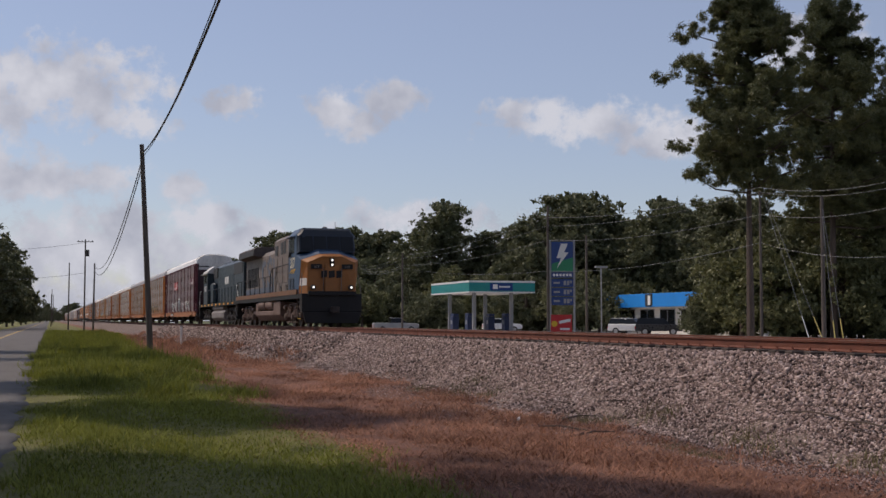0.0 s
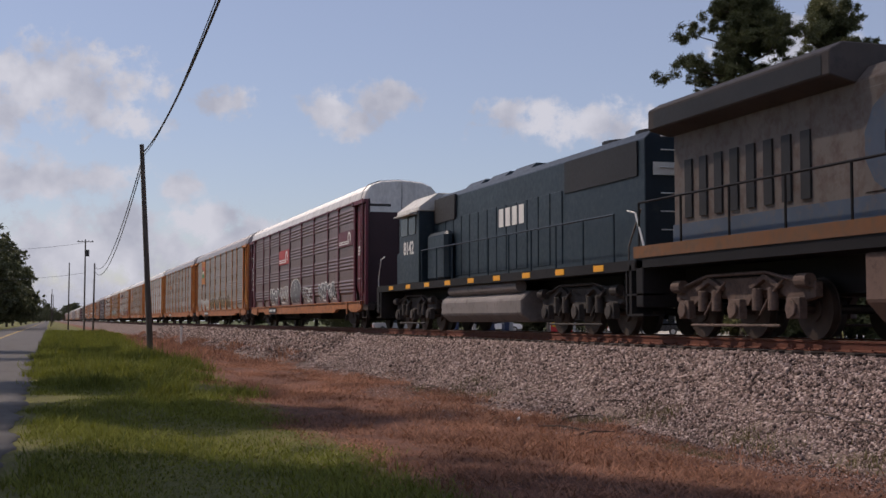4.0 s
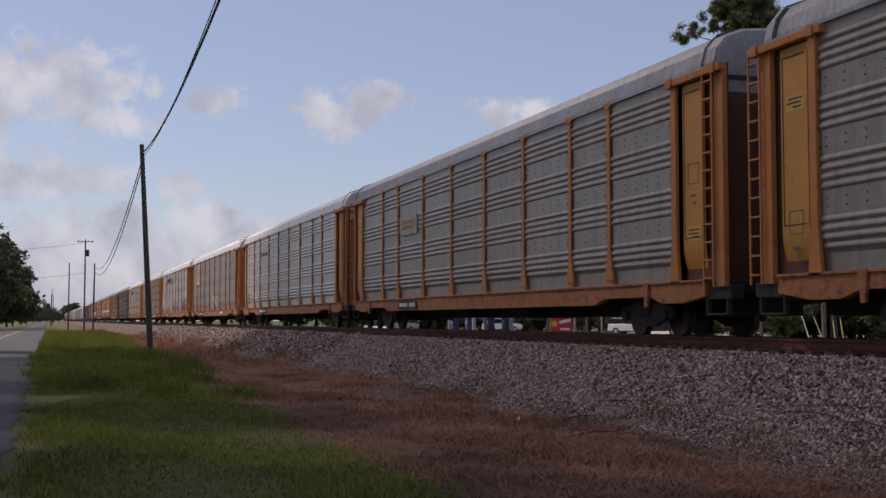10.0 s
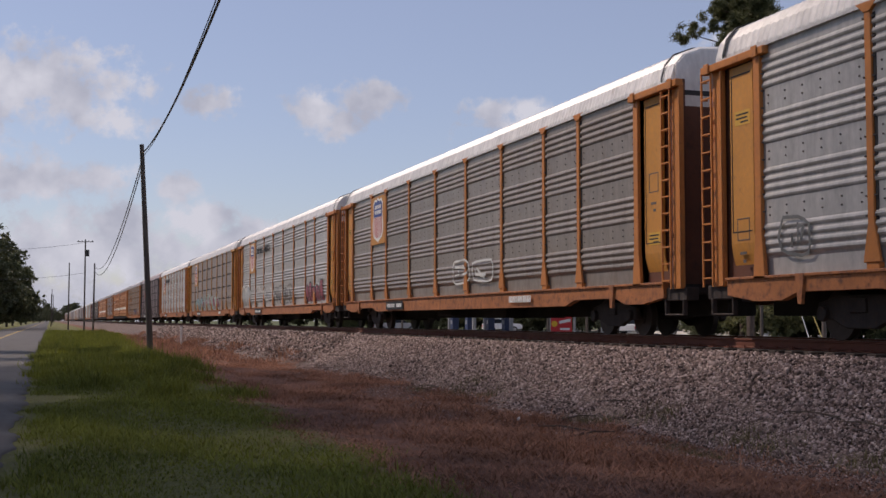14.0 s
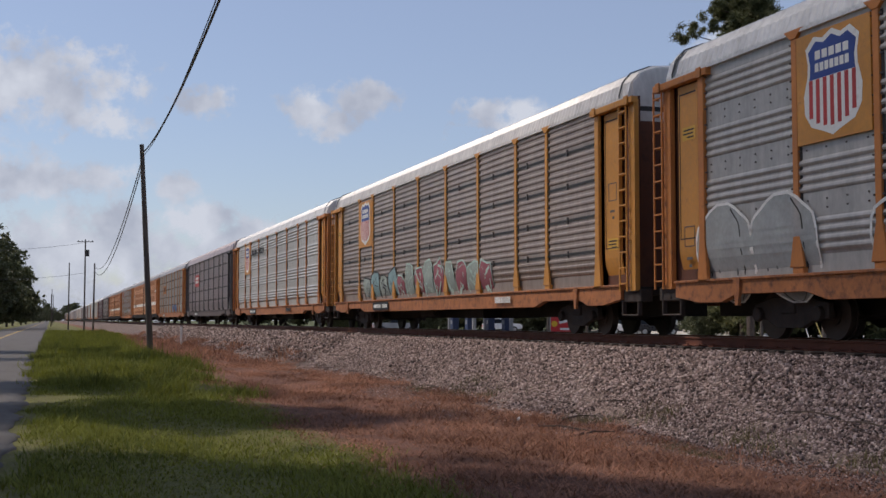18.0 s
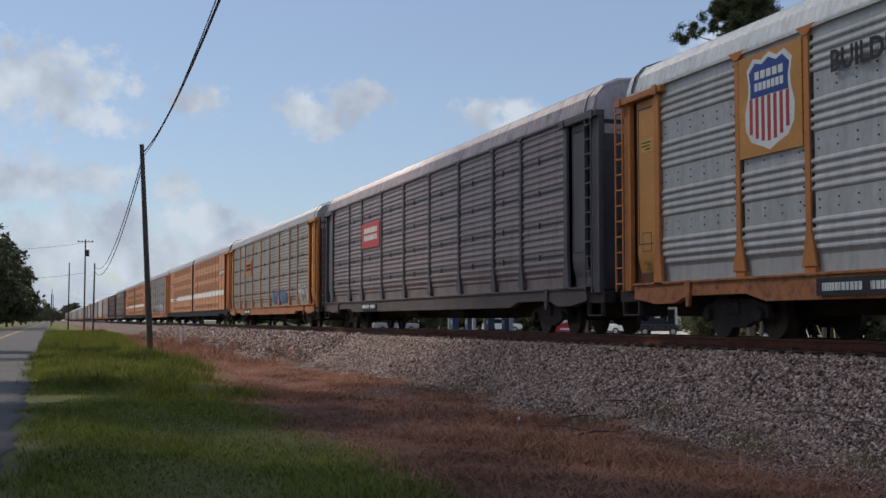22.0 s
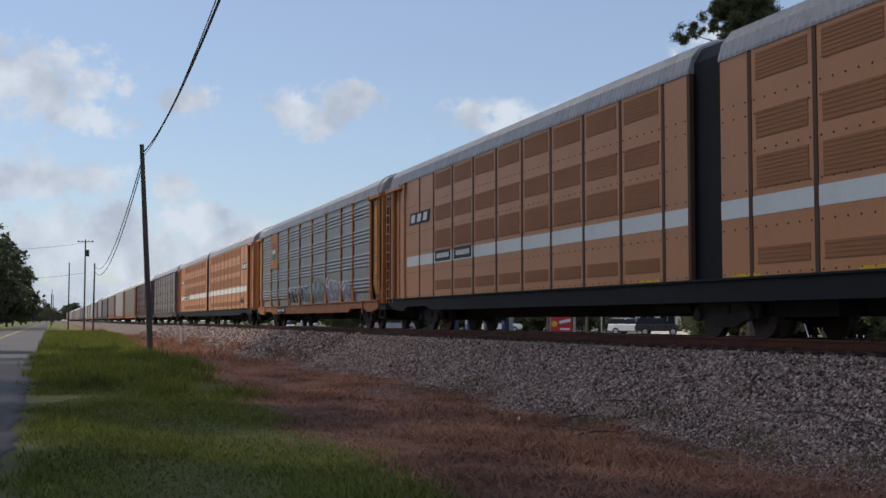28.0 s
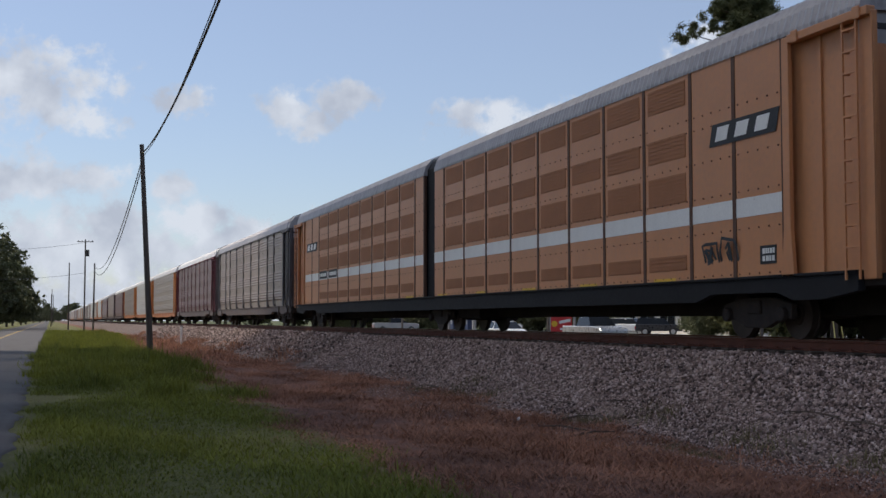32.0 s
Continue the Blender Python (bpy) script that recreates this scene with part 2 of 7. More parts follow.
def bed_z(x):
    return np.interp(x, [p[0] for p in BED], [p[1] for p in BED])


def track_bed():
    xs = np.concatenate([np.linspace(8.2, 11.7, 15), np.linspace(12.2, 14.7, 4), np.linspace(15.05, 17.3, 5)])
    ys = np.concatenate([np.linspace(-400, 0, 30), np.linspace(0.5, 80, 200), np.linspace(81, 300, 90), np.linspace(310, 3000, 30)])
    gx, gy = np.meshgrid(xs, ys)
    bumpy = 0.04 * np.sin(gx * 5 + gy * 1.7) * np.cos(gy * 2.9 + gx) * ((gx < 11.5) | (gx > 15))
    toe = 0.5 * (np.sin(gy * 0.35) + 0.6 * np.sin(gy * 0.9 + 1)) * np.clip((10.6 - gx) / 2.4, 0, 1)
    v = np.stack([gx - toe, gy, bed_z(gx) + bumpy], -1).reshape(-1, 3)
    n, m = len(xs), len(ys)
    i = (np.arange(m - 1)[:, None] * n + np.arange(n - 1)[None]).ravel()
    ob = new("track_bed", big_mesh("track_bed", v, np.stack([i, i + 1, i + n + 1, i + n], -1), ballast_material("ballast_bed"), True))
    return tagged(ob, "raised bed of grey broken stone under the track", "track bed", kind="structure")


track_bed()


def stones(name, count, x_lo, x_hi, y_lo, y_hi, size, seed, label, power=1.0, crowd=1.0):
    """Loose broken stones lying on the bed, as one object."""
    rng = np.random.default_rng(seed)
    base = np.array([(1, 0, 0), (-1, 0, 0), (0, 1, 0), (0, -1, 0), (0, 0, 1), (0, 0, -1)], float)
    tri = np.array([(0, 2, 4), (2, 1, 4), (1, 3, 4), (3, 0, 4), (2, 0, 5), (1, 2, 5), (3, 1, 5), (0, 3, 5)])
    x = x_hi - (x_hi - x_lo) * rng.uniform(0, 1, count) ** crowd
    y = y_lo + (y_hi - y_lo) * rng.uniform(0, 1, count) ** power
    x0 = x
    x = x - 0.5 * (np.sin(y * 0.35) + 0.6 * np.sin(y * 0.9 + 1)) * np.clip((10.6 - x) / 2.4, 0, 1)
    s = size * rng.lognormal(0, 0.28, count) * np.interp(x0, [8.4, 10.2], [0.6, 1.0])
    rot = rng.normal(size=(count, 3, 3))
    q, _ = np.linalg.qr(rot)
    shape = base[None] * rng.uniform(0.55, 1.1, (count, 6, 1)) * s[:, None, None] * np.array([1, 0.8, 0.7])
    pts = np.einsum('nij,nkj->nki', q, shape)
    zz = np.maximum(bed_z(x0), ground_z(x, y))
    pts += np.stack([x, y, zz + 0.4 * s], -1)[:, None]
    faces = (np.arange(count)[:, None, None] * 6 + tri[None]).reshape(-1, 3)
    ob = new(name, big_mesh(name, pts.reshape(-1, 3), faces, granite))
    return tagged(ob, label, "ballast", kind="stuff")


granite = stone_material()
stones("ballast_stones", 98000, 8.7, 11.75, 9, 46, 0.035, 3, "grey and brown broken stones on the near ballast slope", 1.25)
stones("ballast_stones", 16000, 9.3, 11.75, 46, 130, 0.07, 4, "grey broken stones on the ballast slope further along")
stones("ballast_stones", 6000, 12.7, 14.8, 10, 60, 0.05, 5, "broken stones between the sleepers")
stones("road_edge_gravel", 2200, -0.95, 0.1, 9, 60, 0.013, 7, "fine gravel along the broken road edge", 1.4)
stones("scattered_stones", 5000, 6.8, 9.2, 9, 40, 0.028, 6, "pale stones scattered over the edge of the brown grass", 1.2, 2.2)
stones("fine_gravel", 34000, 7.3, 9.9, 9, 30, 0.021, 8, "pale fine gravel spread below the ballast", 1.2, 1.7)

rails = tagged(new("railway_track"), "single railway track with rust-brown rails on wooden sleepers", "railway track", kind="structure")
RAIL_OUT = [(-0.075, -0.18), (0.075, -0.18), (0.075, -0.168), (0.012, -0.145), (0.012, -0.05), (0.036, -0.035), (0.036, 0), (-0.036, 0), (-0.036, -0.035), (-0.012, -0.05), (-0.012, -0.145), (-0.075, -0.168)]
for rx in (TRACK_X - 0.755, TRACK_X + 0.755):
    ob = part("rail", Build().prism(RAIL_OUT, 'y', -400, 2600), steel_rust, rails, loc=(rx, 0, 0))
    part("rail_head", Build().prism([(-0.03, 0.0), (0.03, 0.0), (0.03, 0.004), (-0.03, 0.004)], 'y', -400, 2600), rail_top, ob, "polished running surface")
tie_mesh = Build().box(-1.3, 1.3, -0.115, 0.115, -0.33, -0.182).mesh("sleeper", 0.012)
plate_mesh = Build().box(-0.17, 0.17, -0.1, 0.1, -0.182, -0.165).box(-0.1, -0.07, 0.04, 0.07, -0.165, -0.13).box(0.07, 0.1, -0.07, -0.04, -0.165, -0.13).mesh("tie_plate")
for i in range(150):
    y = 12 + i * 0.53
    t_ob = part("sleeper", tie_mesh, tie_wood, rails, loc=(TRACK_X + 0.03 * math.sin(i * 7.3), y, 0))
    part("tie_plate", plate_mesh, steel_rust, t_ob, loc=(-0.755, 0, 0))
rest = Build()
for i in range(-60, 420):
    y = 12 + i * 0.53
    if not 0 <= i < 150:
        rest.box(TRACK_X - 1.3, TRACK_X + 1.3, y - 0.115, y + 0.115, -0.33, -0.182)
tagged(part("sleepers_beyond", rest, tie_wood, rails), kind="stuff")



def road_sheet():
    """Asphalt with a crumbled edge towards the verge."""
    ys = np.concatenate([[-400, -20], np.arange(0, 90, 0.22), np.arange(90, 300, 2.0), [3000]])
    rng = np.random.default_rng(2)
    edge = -0.52 + 0.09 * np.sin(ys * 1.1) * np.sin(ys * 0.37 + 1) + 0.05 * np.sin(ys * 3.3) + rng.normal(0, 0.03, len(ys))
    rows = [np.stack([x, ys, z], -1) for x, z in ((np.full(len(ys), -8.0), np.full(len(ys), -1.375)), (edge - 0.35, np.full(len(ys), -1.375)), (edge, np.full(len(ys), -1.392)), (edge + 0.05, np.full(len(ys), -1.7)))]
    v = np.stack(rows, 1).reshape(-1, 3)
    i = (np.arange(len(ys) - 1)[:, None] * 4 + np.arange(3)[None]).ravel()
    return big_mesh("road", v, np.stack([i, i + 1, i + 5, i + 4], -1), asphalt)


road = tagged(new("road", road_sheet()), "worn grey asphalt country road beside the verge", "road", kind="structure")
for lx in (-4.62, -4.38):
    part("centre_line", Build().box(lx - 0.05, lx + 0.05, -300, 1500, -1.39, -1.371), yellow_line, road, "faded yellow centre line")
highway = tagged(new("highway", Build().box(19.0, 36.0, -400, 3000, -1.6, -1.2).mesh("highway")), "dark asphalt highway running along the far side of the track", "road", kind="structure")
highway.data.materials.append(asphalt_dark)
for lx in (27.35, 27.65):
    part("centre_line", Build().box(lx - 0.06, lx + 0.06, -300, 1500, -1.22, -1.196), yellow_line, highway)
forecourt = tagged(new("forecourt", Build().box(36, 110, 40, 175, -1.6, -1.16).mesh("forecourt")), "pale concrete forecourt of the filling station", "pavement", kind="structure")
forecourt.data.materials.append(concrete)


# ---- grass ----
def blades(name, count, place, height, width, mat, seed, label, lean=0.5):
    """Many bent blades as one object; place(rng, n) gives x and y."""
    rng = np.random.default_rng(seed)
    x, y = place(rng, count)
    n = len(x)
    h = height * rng.lognormal(0, 0.35, n) * (1 + 0.55 * patch(x * 0.7 + 2, y * 0.55))
    a = rng.uniform(0, 2 * math.pi, n)
    d = np.stack([np.cos(a), np.sin(a)], -1)
    b = np.stack([-np.sin(a), np.cos(a)], -1) * (width * rng.uniform(0.6, 1.4, n))[:, None]
    ln = h * lean * rng.uniform(0.2, 1.3, n)
    z = np.maximum(ground_z(x, y), np.where(x > 8.8, bed_z(x), -9)) - 0.02
    base = np.stack([x, y, z], -1)
    v = np.zeros((n, 5, 3))
    v[:, 0] = base - np.c_[b, np.zeros(n)]
    v[:, 1] = base + np.c_[b, np.zeros(n)]
    mid = base + np.c_[d * (ln * 0.35)[:, None], h * 0.6]
    v[:, 2] = mid + np.c_[b * 0.7, np.zeros(n)]
    v[:, 3] = mid - np.c_[b * 0.7, np.zeros(n)]
    v[:, 4] = base + np.c_[d * ln[:, None], h]
    f = np.array([(0, 1, 2), (0, 2, 3), (3, 2, 4)])
    faces = (np.arange(n)[:, None, None] * 5 + f[None]).reshape(-1, 3)
    return tagged(new(name, big_mesh(name, v.reshape(-1, 3), faces, mat)), label, "grass", kind="stuff")


def verge_edge(y):
    """Where the green of the verge gives way to the sprayed strip."""
    return np.interp(y, [10, 13.5, 18, 23, 35, 45, 70, 110, 200], [3.8, 3.85, 3.6, 4.0, 4.5, 5.0, 5.0, 6.6, 9.5]) + 0.16 * np.sin(y * 0.9) + 0.12 * np.sin(y * 2.1 + 1)


def patch(x, y):
    return np.sin(x * 1.9 + 1.3 * np.sin(y * 0.6)) * np.sin(y * 0.8 + x * 0.7)


def green_near(rng, n):
    y = 9 + 34 * rng.uniform(0, 1, n) ** 1.2
    x = rng.uniform(-0.75, 6.6, n)
    keep = (x < verge_edge(y) + rng.normal(0, 0.2, n)) & (x > -0.22 + 0.22 * np.sin(y * 1.7) * np.sin(y * 0.6) + 0.75 * np.exp(-((y - 28.2) / 1.3) ** 2) + rng.normal(0, 0.1, n)) & (patch(x, y) + rng.normal(0, 0.8, n) > -1.2)
    return x[keep], y[keep]


def green_far(rng, n):
    y = 42 + 150 * rng.uniform(0, 1, n) ** 1.3
    x = rng.uniform(-0.6, 8.0, n)
    keep = x < verge_edge(y) + rng.normal(0, 0.35, n)
    return x[keep], y[keep]


def dry_near(rng, n):
    y = 9 + 46 * rng.uniform(0, 1, n) ** 1.2
    x = rng.uniform(2.6, 9.6, n)
    keep = (x < np.interp(y, [9, 14, 18, 24, 30, 60], [7.6, 7.9, 8.1, 9.0, 8.9, 9.6]) + 0.35 * np.sin(y * 0.8) + rng.normal(0, 0.3, n)) & (x > verge_edge(y) - 0.3 + rng.normal(0, 0.3, n)) & (patch(x * 1.3, y * 1.2) + rng.normal(0, 0.35, n) > -0.25)
    return x[keep], y[keep]


def dry_far(rng, n):
    y = 50 + 90 * rng.uniform(0, 1, n)
    x = rng.uniform(5.0, 10.0, n)
    keep = x > verge_edge(y) - 0.2
    return x[keep], y[keep]


def weeds(rng, n):
    c = np.stack([rng.uniform(3.4, 8.6, 26), rng.uniform(12, 48, 26)], -1)
    k = rng.integers(0, 26, n)
    return c[k, 0] + rng.normal(0, 0.25, n), c[k, 1] + rng.normal(0, 0.3, n)


def dry_tufts(rng, n):
    c = np.stack([rng.uniform(3.3, 8.9, 900), 10 + 40 * rng.uniform(0, 1, 900) ** 1.3], -1)
    c = c[c[:, 0] > verge_edge(c[:, 1]) - 0.2]
    k = rng.integers(0, len(c), n)
    return c[k, 0] + rng.normal(0, 0.13, n), c[k, 1] + rng.normal(0, 0.2, n)


def toe_weeds(rng, n):
    c = np.stack([rng.uniform(8.2, 9.7, 22), rng.uniform(12, 30, 22)], -1)
    k = rng.integers(0, 22, n)
    return c[k, 0] + rng.normal(0, 0.16, n), c[k, 1] + rng.normal(0, 0.3, n)


def green_tufts(rng, n):
    c = np.stack([rng.uniform(-0.4, 4.8, 70), rng.uniform(19.5, 70, 70)], -1)
    c = c[c[:, 0] < verge_edge(c[:, 1])]
    k = rng.integers(0, len(c), n)
    return c[k, 0] + rng.normal(0, 0.28, n), c[k, 1] + rng.normal(0, 0.5, n)


blades("verge_grass", 150000, green_near, 0.07, 0.009, blade_green, 11, "short sunlit green grass on the verge", 1.3)
blades("verge_grass", 45000, green_far, 0.22, 0.02, blade_green, 12, "green grass along the verge further off")
blades("verge_grass", 26000, green_tufts, 0.22, 0.012, blade_green, 13, "taller tufts of green grass", 1.1)
blades("dry_grass", 120000, dry_near, 0.04, 0.009, blade_dry, 14, "brown sprayed grass lying flat beside the ballast", 4.0)
blades("dry_grass", 14000, dry_far, 0.18, 0.02, blade_dry, 15, "brown sprayed grass along the ballast", 1.0)
blades("dry_tufts", 34000, dry_tufts, 0.075, 0.008, blade_dry, 17, "tangled tufts of brown dead grass", 3.0)
blades("toe_weeds", 2600, toe_weeds, 0.1, 0.006, blade_olive, 18, "low olive weeds in the ballast edge", 1.2)
blades("dry_weeds", 2600, weeds, 0.15, 0.005, blade_dry, 16, "dead brown weed stalks", 1.3)


# ---- trees ----
def crown_mesh(name, clumps, leaves, size, spread, mat, seed, flat=0.6, long=1.0, wide=0.5, tufts=0, tuft=0.3):
    """Leaves scattered round clump centres (x, y, z, radius)."""
    rng = np.random.default_rng(seed)
    c = np.array(clumps)
    if tufts:     # each clump breaks up into small tufts
        d = rng.normal(0, 0.45, (len(c), tufts, 3)) * c[:, None, 3:4] * np.array([1, 1, flat])
        c = np.concatenate([c[:, None, :3] + d, np.broadcast_to(tuft * rng.uniform(0.6, 1.3, (len(c), tufts, 1)), (len(c), tufts, 1))], -1).reshape(-1, 4)
    k = rng.integers(0, len(c), leaves)
    off = rng.normal(0, 1, (leaves, 3))
    off /= np.linalg.norm(off, axis=1, keepdims=True)
    off *= (np.abs(rng.normal(0.55, 0.33, leaves)) * spread)[:, None]
    pos = c[k, :3] + off * c[k, 3:4] * np.array([1, 1, flat])
    q = rng.normal(size=(leaves, 2, 3))
    a = q[:, 0] / np.linalg.norm(q[:, 0], axis=1, keepdims=True)
    b = np.cross(a, q[:, 1])
    b /= np.linalg.norm(b, axis=1, keepdims=True)
    s = size * rng.uniform(0.6, 1.4, leaves)[:, None]
    v = np.stack([pos - a * s * long, pos + b * s * wide, pos + a * s * long, pos - b * s * wide], 1)
    return big_mesh(name, v.reshape(-1, 3), np.arange(leaves * 4).reshape(-1, 4), mat)


def broad_tree(height, width, leaves, size, seed, mat, label, base=0.1):
    rng = random.Random(seed)
    tree = tagged(new("tree"), label, "tree", "trees round the line")
    trunk = Build()
    top = height * 0.55
    trunk.tube([(0, 0, -0.3), (rng.uniform(-.1, .1), rng.uniform(-.1, .1), height * 0.25), (rng.uniform(-.4, .4), rng.uniform(-.4, .4), top)], height * 0.022, 8, height * 0.012)
    clumps = []
    lobes = [(rng.uniform(0, 6.283), rng.uniform(0.2, 1.0), rng.uniform(0.75, 1.08)) for k in range(9)]
    for i in range(130):
        a0, u, grow = lobes[i % 9]
        a = a0 + rng.gauss(0, 0.45)
        u = min(1.0, max(0.0, u * rng.uniform(0.15, 1.0)))
        z = height * (base + (0.94 - base) * u) * (grow if u > 0.6 else 1.0)
        rad = width * 0.5 * math.sin(math.pi * min(1, 0.24 + 0.68 * u)) * rng.uniform(0.25, 1.0) * grow
        p = (rad * math.cos(a), rad * math.sin(a), z)
        clumps.append((*p, width * rng.uniform(0.065, 0.15)))
        if i % 4 == 0:
            trunk.tube([(0, 0, height * rng.uniform(0.15, 0.5)), (p[0] * 0.5, p[1] * 0.5, z * 0.86), p], height * 0.007, 5, height * 0.002)
    part("trunk", trunk, bark, tree)
    part("crown", crown_mesh("crown", clumps, leaves, size, 1.0, mat, seed, 0.8, tufts=12, tuft=0.5), mat, tree)
    return tree


def pine_tree(height, width, leaves, seed, label, start=0.35, slim=0.0):
    """Bare trunk, uneven limbs and needles held in puffs at the limb ends. slim: how far the top narrows."""
    rng = random.Random(seed)
    tree = tagged(new("pine_tree"), label, "pine tree", "tall pines")
    trunk, clumps = Build(), []
    lean = rng.uniform(0.0, 0.3)
    trunk.tube([(0, 0, -0.3), (lean * .3, 0, height * 0.4), (lean, 0, height * 0.97)], height * 0.0125, 8, 0.05)
    limbs = 54
    for i in range(limbs):
        u = start + (0.985 - start) * (i + rng.random()) / limbs
        a = i * 2.4 + rng.uniform(-.6, .6)
        f = (u - start) / (1 - start)
        shape = (0.8 + 0.5 * f if f < 0.4 else 1.0 - 0.36 * (f - 0.4) / 0.46 if f < 0.86 else 0.64 * math.sqrt(max(0.0, 1 - ((f - 0.86) / 0.15) ** 2))) * (1 - slim * max(0.0, f - 0.35))
        rad = width * 0.5 * shape * rng.choice((0.35, 0.55, 0.75, 0.9, 1.0))
        z0 = height * u
        p = (rad * math.cos(a) + lean * u, rad * math.sin(a), z0 + rad * rng.uniform(-0.05, 0.4))
        trunk.tube([(lean * u, 0, z0), ((p[0] + lean * u) * .5, p[1] * .5, z0 + (p[2] - z0) * 0.3 - 0.05 * rad), p], 0.075, 5, 0.02)
        for k in range(7):
            q = 1 - 0.11 * k * rng.uniform(0.6, 1.2)
            w = rad * 0.16 + 0.12
            clumps.append((p[0] * q + rng.gauss(0, w), p[1] * q + rng.gauss(0, w), z0 + (p[2] - z0) * q + rng.gauss(0.15, .28), rng.uniform(0.5, 1.0)))
    part("trunk", trunk, bark, tree)
    part("crown", crown_mesh("crown", clumps, leaves, 0.1, 1.0, leaf_pine, seed, 0.75, 1.5, 0.2, 6, 0.34), leaf_pine, tree)
    return tree


def put(ob, x, y, z=-1.25, turn=0.0, s=1.0):
    ob.matrix_basis = pose(x, y, z, 0, 0, turn) @ Matrix.Diagonal((s, s, s, 1))
    return ob


TALL = "tall longleaf pine with a bare lower trunk and ragged crown"
pine_a = put(pine_tree(22.1, 10.0, 260000, 21, TALL, 0.42), 41.6, 66.5)
pine_b = put(pine_tree(23.0, 12.0, 260000, 22, TALL, 0.34, 0.75), 49.9, 69.6)
pine_c = put(pine_tree(19.0, 10.5, 150000, 23, "dense pine among broadleaf trees", 0.2), 54.6, 74.0)
copy_thing(pine_c, pose(58.9, 72.9, -1.25, 0, 0, 140))
copy_thing(pine_c, pose(92.30, 159.37, -1.25, 0, 0, 60))
OAK = "broadleaf tree in full dark green leaf"
oaks = [broad_tree(13.5, 13, 36000, 0.19, 31, leaf_oak, OAK), broad_tree(11, 11, 30000, 0.18, 32, leaf_bright, "broadleaf tree with lighter green leaves"),
        broad_tree(15.5, 12, 36000, 0.19, 33, leaf_oak, OAK), broad_tree(8, 10, 26000, 0.17, 34, leaf_oak, "low spreading broadleaf tree")]
used = set()


def plant(kind, x, y, turn, s=1.0, z=-1.3):
    if kind not in used:
        used.add(kind)
        return put(oaks[kind], x, y, z, turn, s)
    return copy_thing(oaks[kind], pose(x, y, z, 0, 0, turn) @ Matrix.Diagonal((s / oaks[kind].scale[0],) * 3 + (1,)))


# wood behind the filling station
for kind, (x, y), turn, s in (
        (2, (34.88, 188.39), 10, 1.15), (0, (38.46, 181.98), 80, 1.1), (2, (46.00, 195.31), 200, 1.1), (0, (45.77, 174.37), 40, 0.95), (1, (38.92, 155.56), 130, 0.75),
        (0, (51.13, 177.89), 300, 1.0), (2, (56.96, 181.27), 100, 1.3), (0, (63.80, 184.31), 20, 1.1), (1, (53.37, 161.41), 250, 0.9), (2, (66.36, 178.24), 330, 1.0),
        (1, (56.90, 155.02), 15, 0.8), (0, (68.29, 172.36), 70, 1.1), (2, (66.51, 157.17), 160, 1.25), (2, (73.50, 160.18), 210, 1.3), (1, (63.04, 142.53), 20, 0.8),
        (2, (79.97, 163.34), 45, 1.05), (2, (79.66, 152.93), 95, 1.2), (1, (74.40, 149.38), 175, 0.9), (2, (88.72, 160.52), 260, 1.2), (3, (45.86, 163.83), 30, 1.0),
        (3, (47.40, 152.83), 120, 0.8), (3, (59.42, 148.95), 220, 1.0), (3, (64.32, 136.87), 310, 1.0), (0, (92.84, 157.09), 190, 1.2), (2, (60.29, 96.14), 20, 0.9),
        (0, (62.06, 93.47), 310, 0.95), (2, (63.44, 88.82), 140, 1.0), (0, (64.09, 84.41), 75, 1.1), (2, (65.41, 81.88), 15, 1.1), (3, (47.17, 81.45), 50, 0.5),
        (3, (53.27, 79.49), 250, 0.75), (1, (55.62, 74.53), 100, 0.8), (3, (55.98, 71.26), 10, 0.9), (1, (47.53, 77.14), 40, 0.85), (2, (50.81, 83.43), 240, 0.8), (0, (56.6, 83.0), 140, 1.0), (2, (60.5, 78.0), 300, 0.95), (0, (61.8, 73.5), 60, 0.9), (3, (59.5, 69.0), 200, 1.0), (1, (51.6, 71.0), 310, 0.8), (1, (48.08, 72.76), 200, 0.75), (0, (53.70, 77.25), 20, 0.85), (0, (47.54, 210.57), 210, 1.2), (2, (55.72, 202.68), 20, 1.1), (0, (58.92, 196.39), 120, 1.15), (2, (75.20, 196.40), 80, 1.15), (0, (70.81, 195.71), 190, 1.1), (2, (78.40, 190.12), 290, 1.2), (0, (87.09, 182.06), 150, 1.25), (2, (93.34, 185.30), 10, 1.2), (3, (37.95, 161.13), 80, 1.1), (3, (57.26, 165.41), 130, 1.1), (3, (60.84, 161.10), 20, 1.0), (3, (66.47, 155.08), 260, 1.1), (3, (77.56, 155.71), 40, 1.1), (0, (36.63, 229.85), 10, 1.0), (2, (41.16, 301.94), 80, 1.1)):
    plant(kind, x, y, turn, s * (1.1 if y > 140 and x > 40 else 0.95 if x < 36 else 1.0))
for i in range(11):     # closing row further back
    a, r = radians(27.5 + i * 1.45), 168 + 12 * (i % 3)
    plant((0, 2)[i % 2], r * math.sin(a), r * math.cos(a), 70 * i, 1.15 + 0.1 * (i % 2))
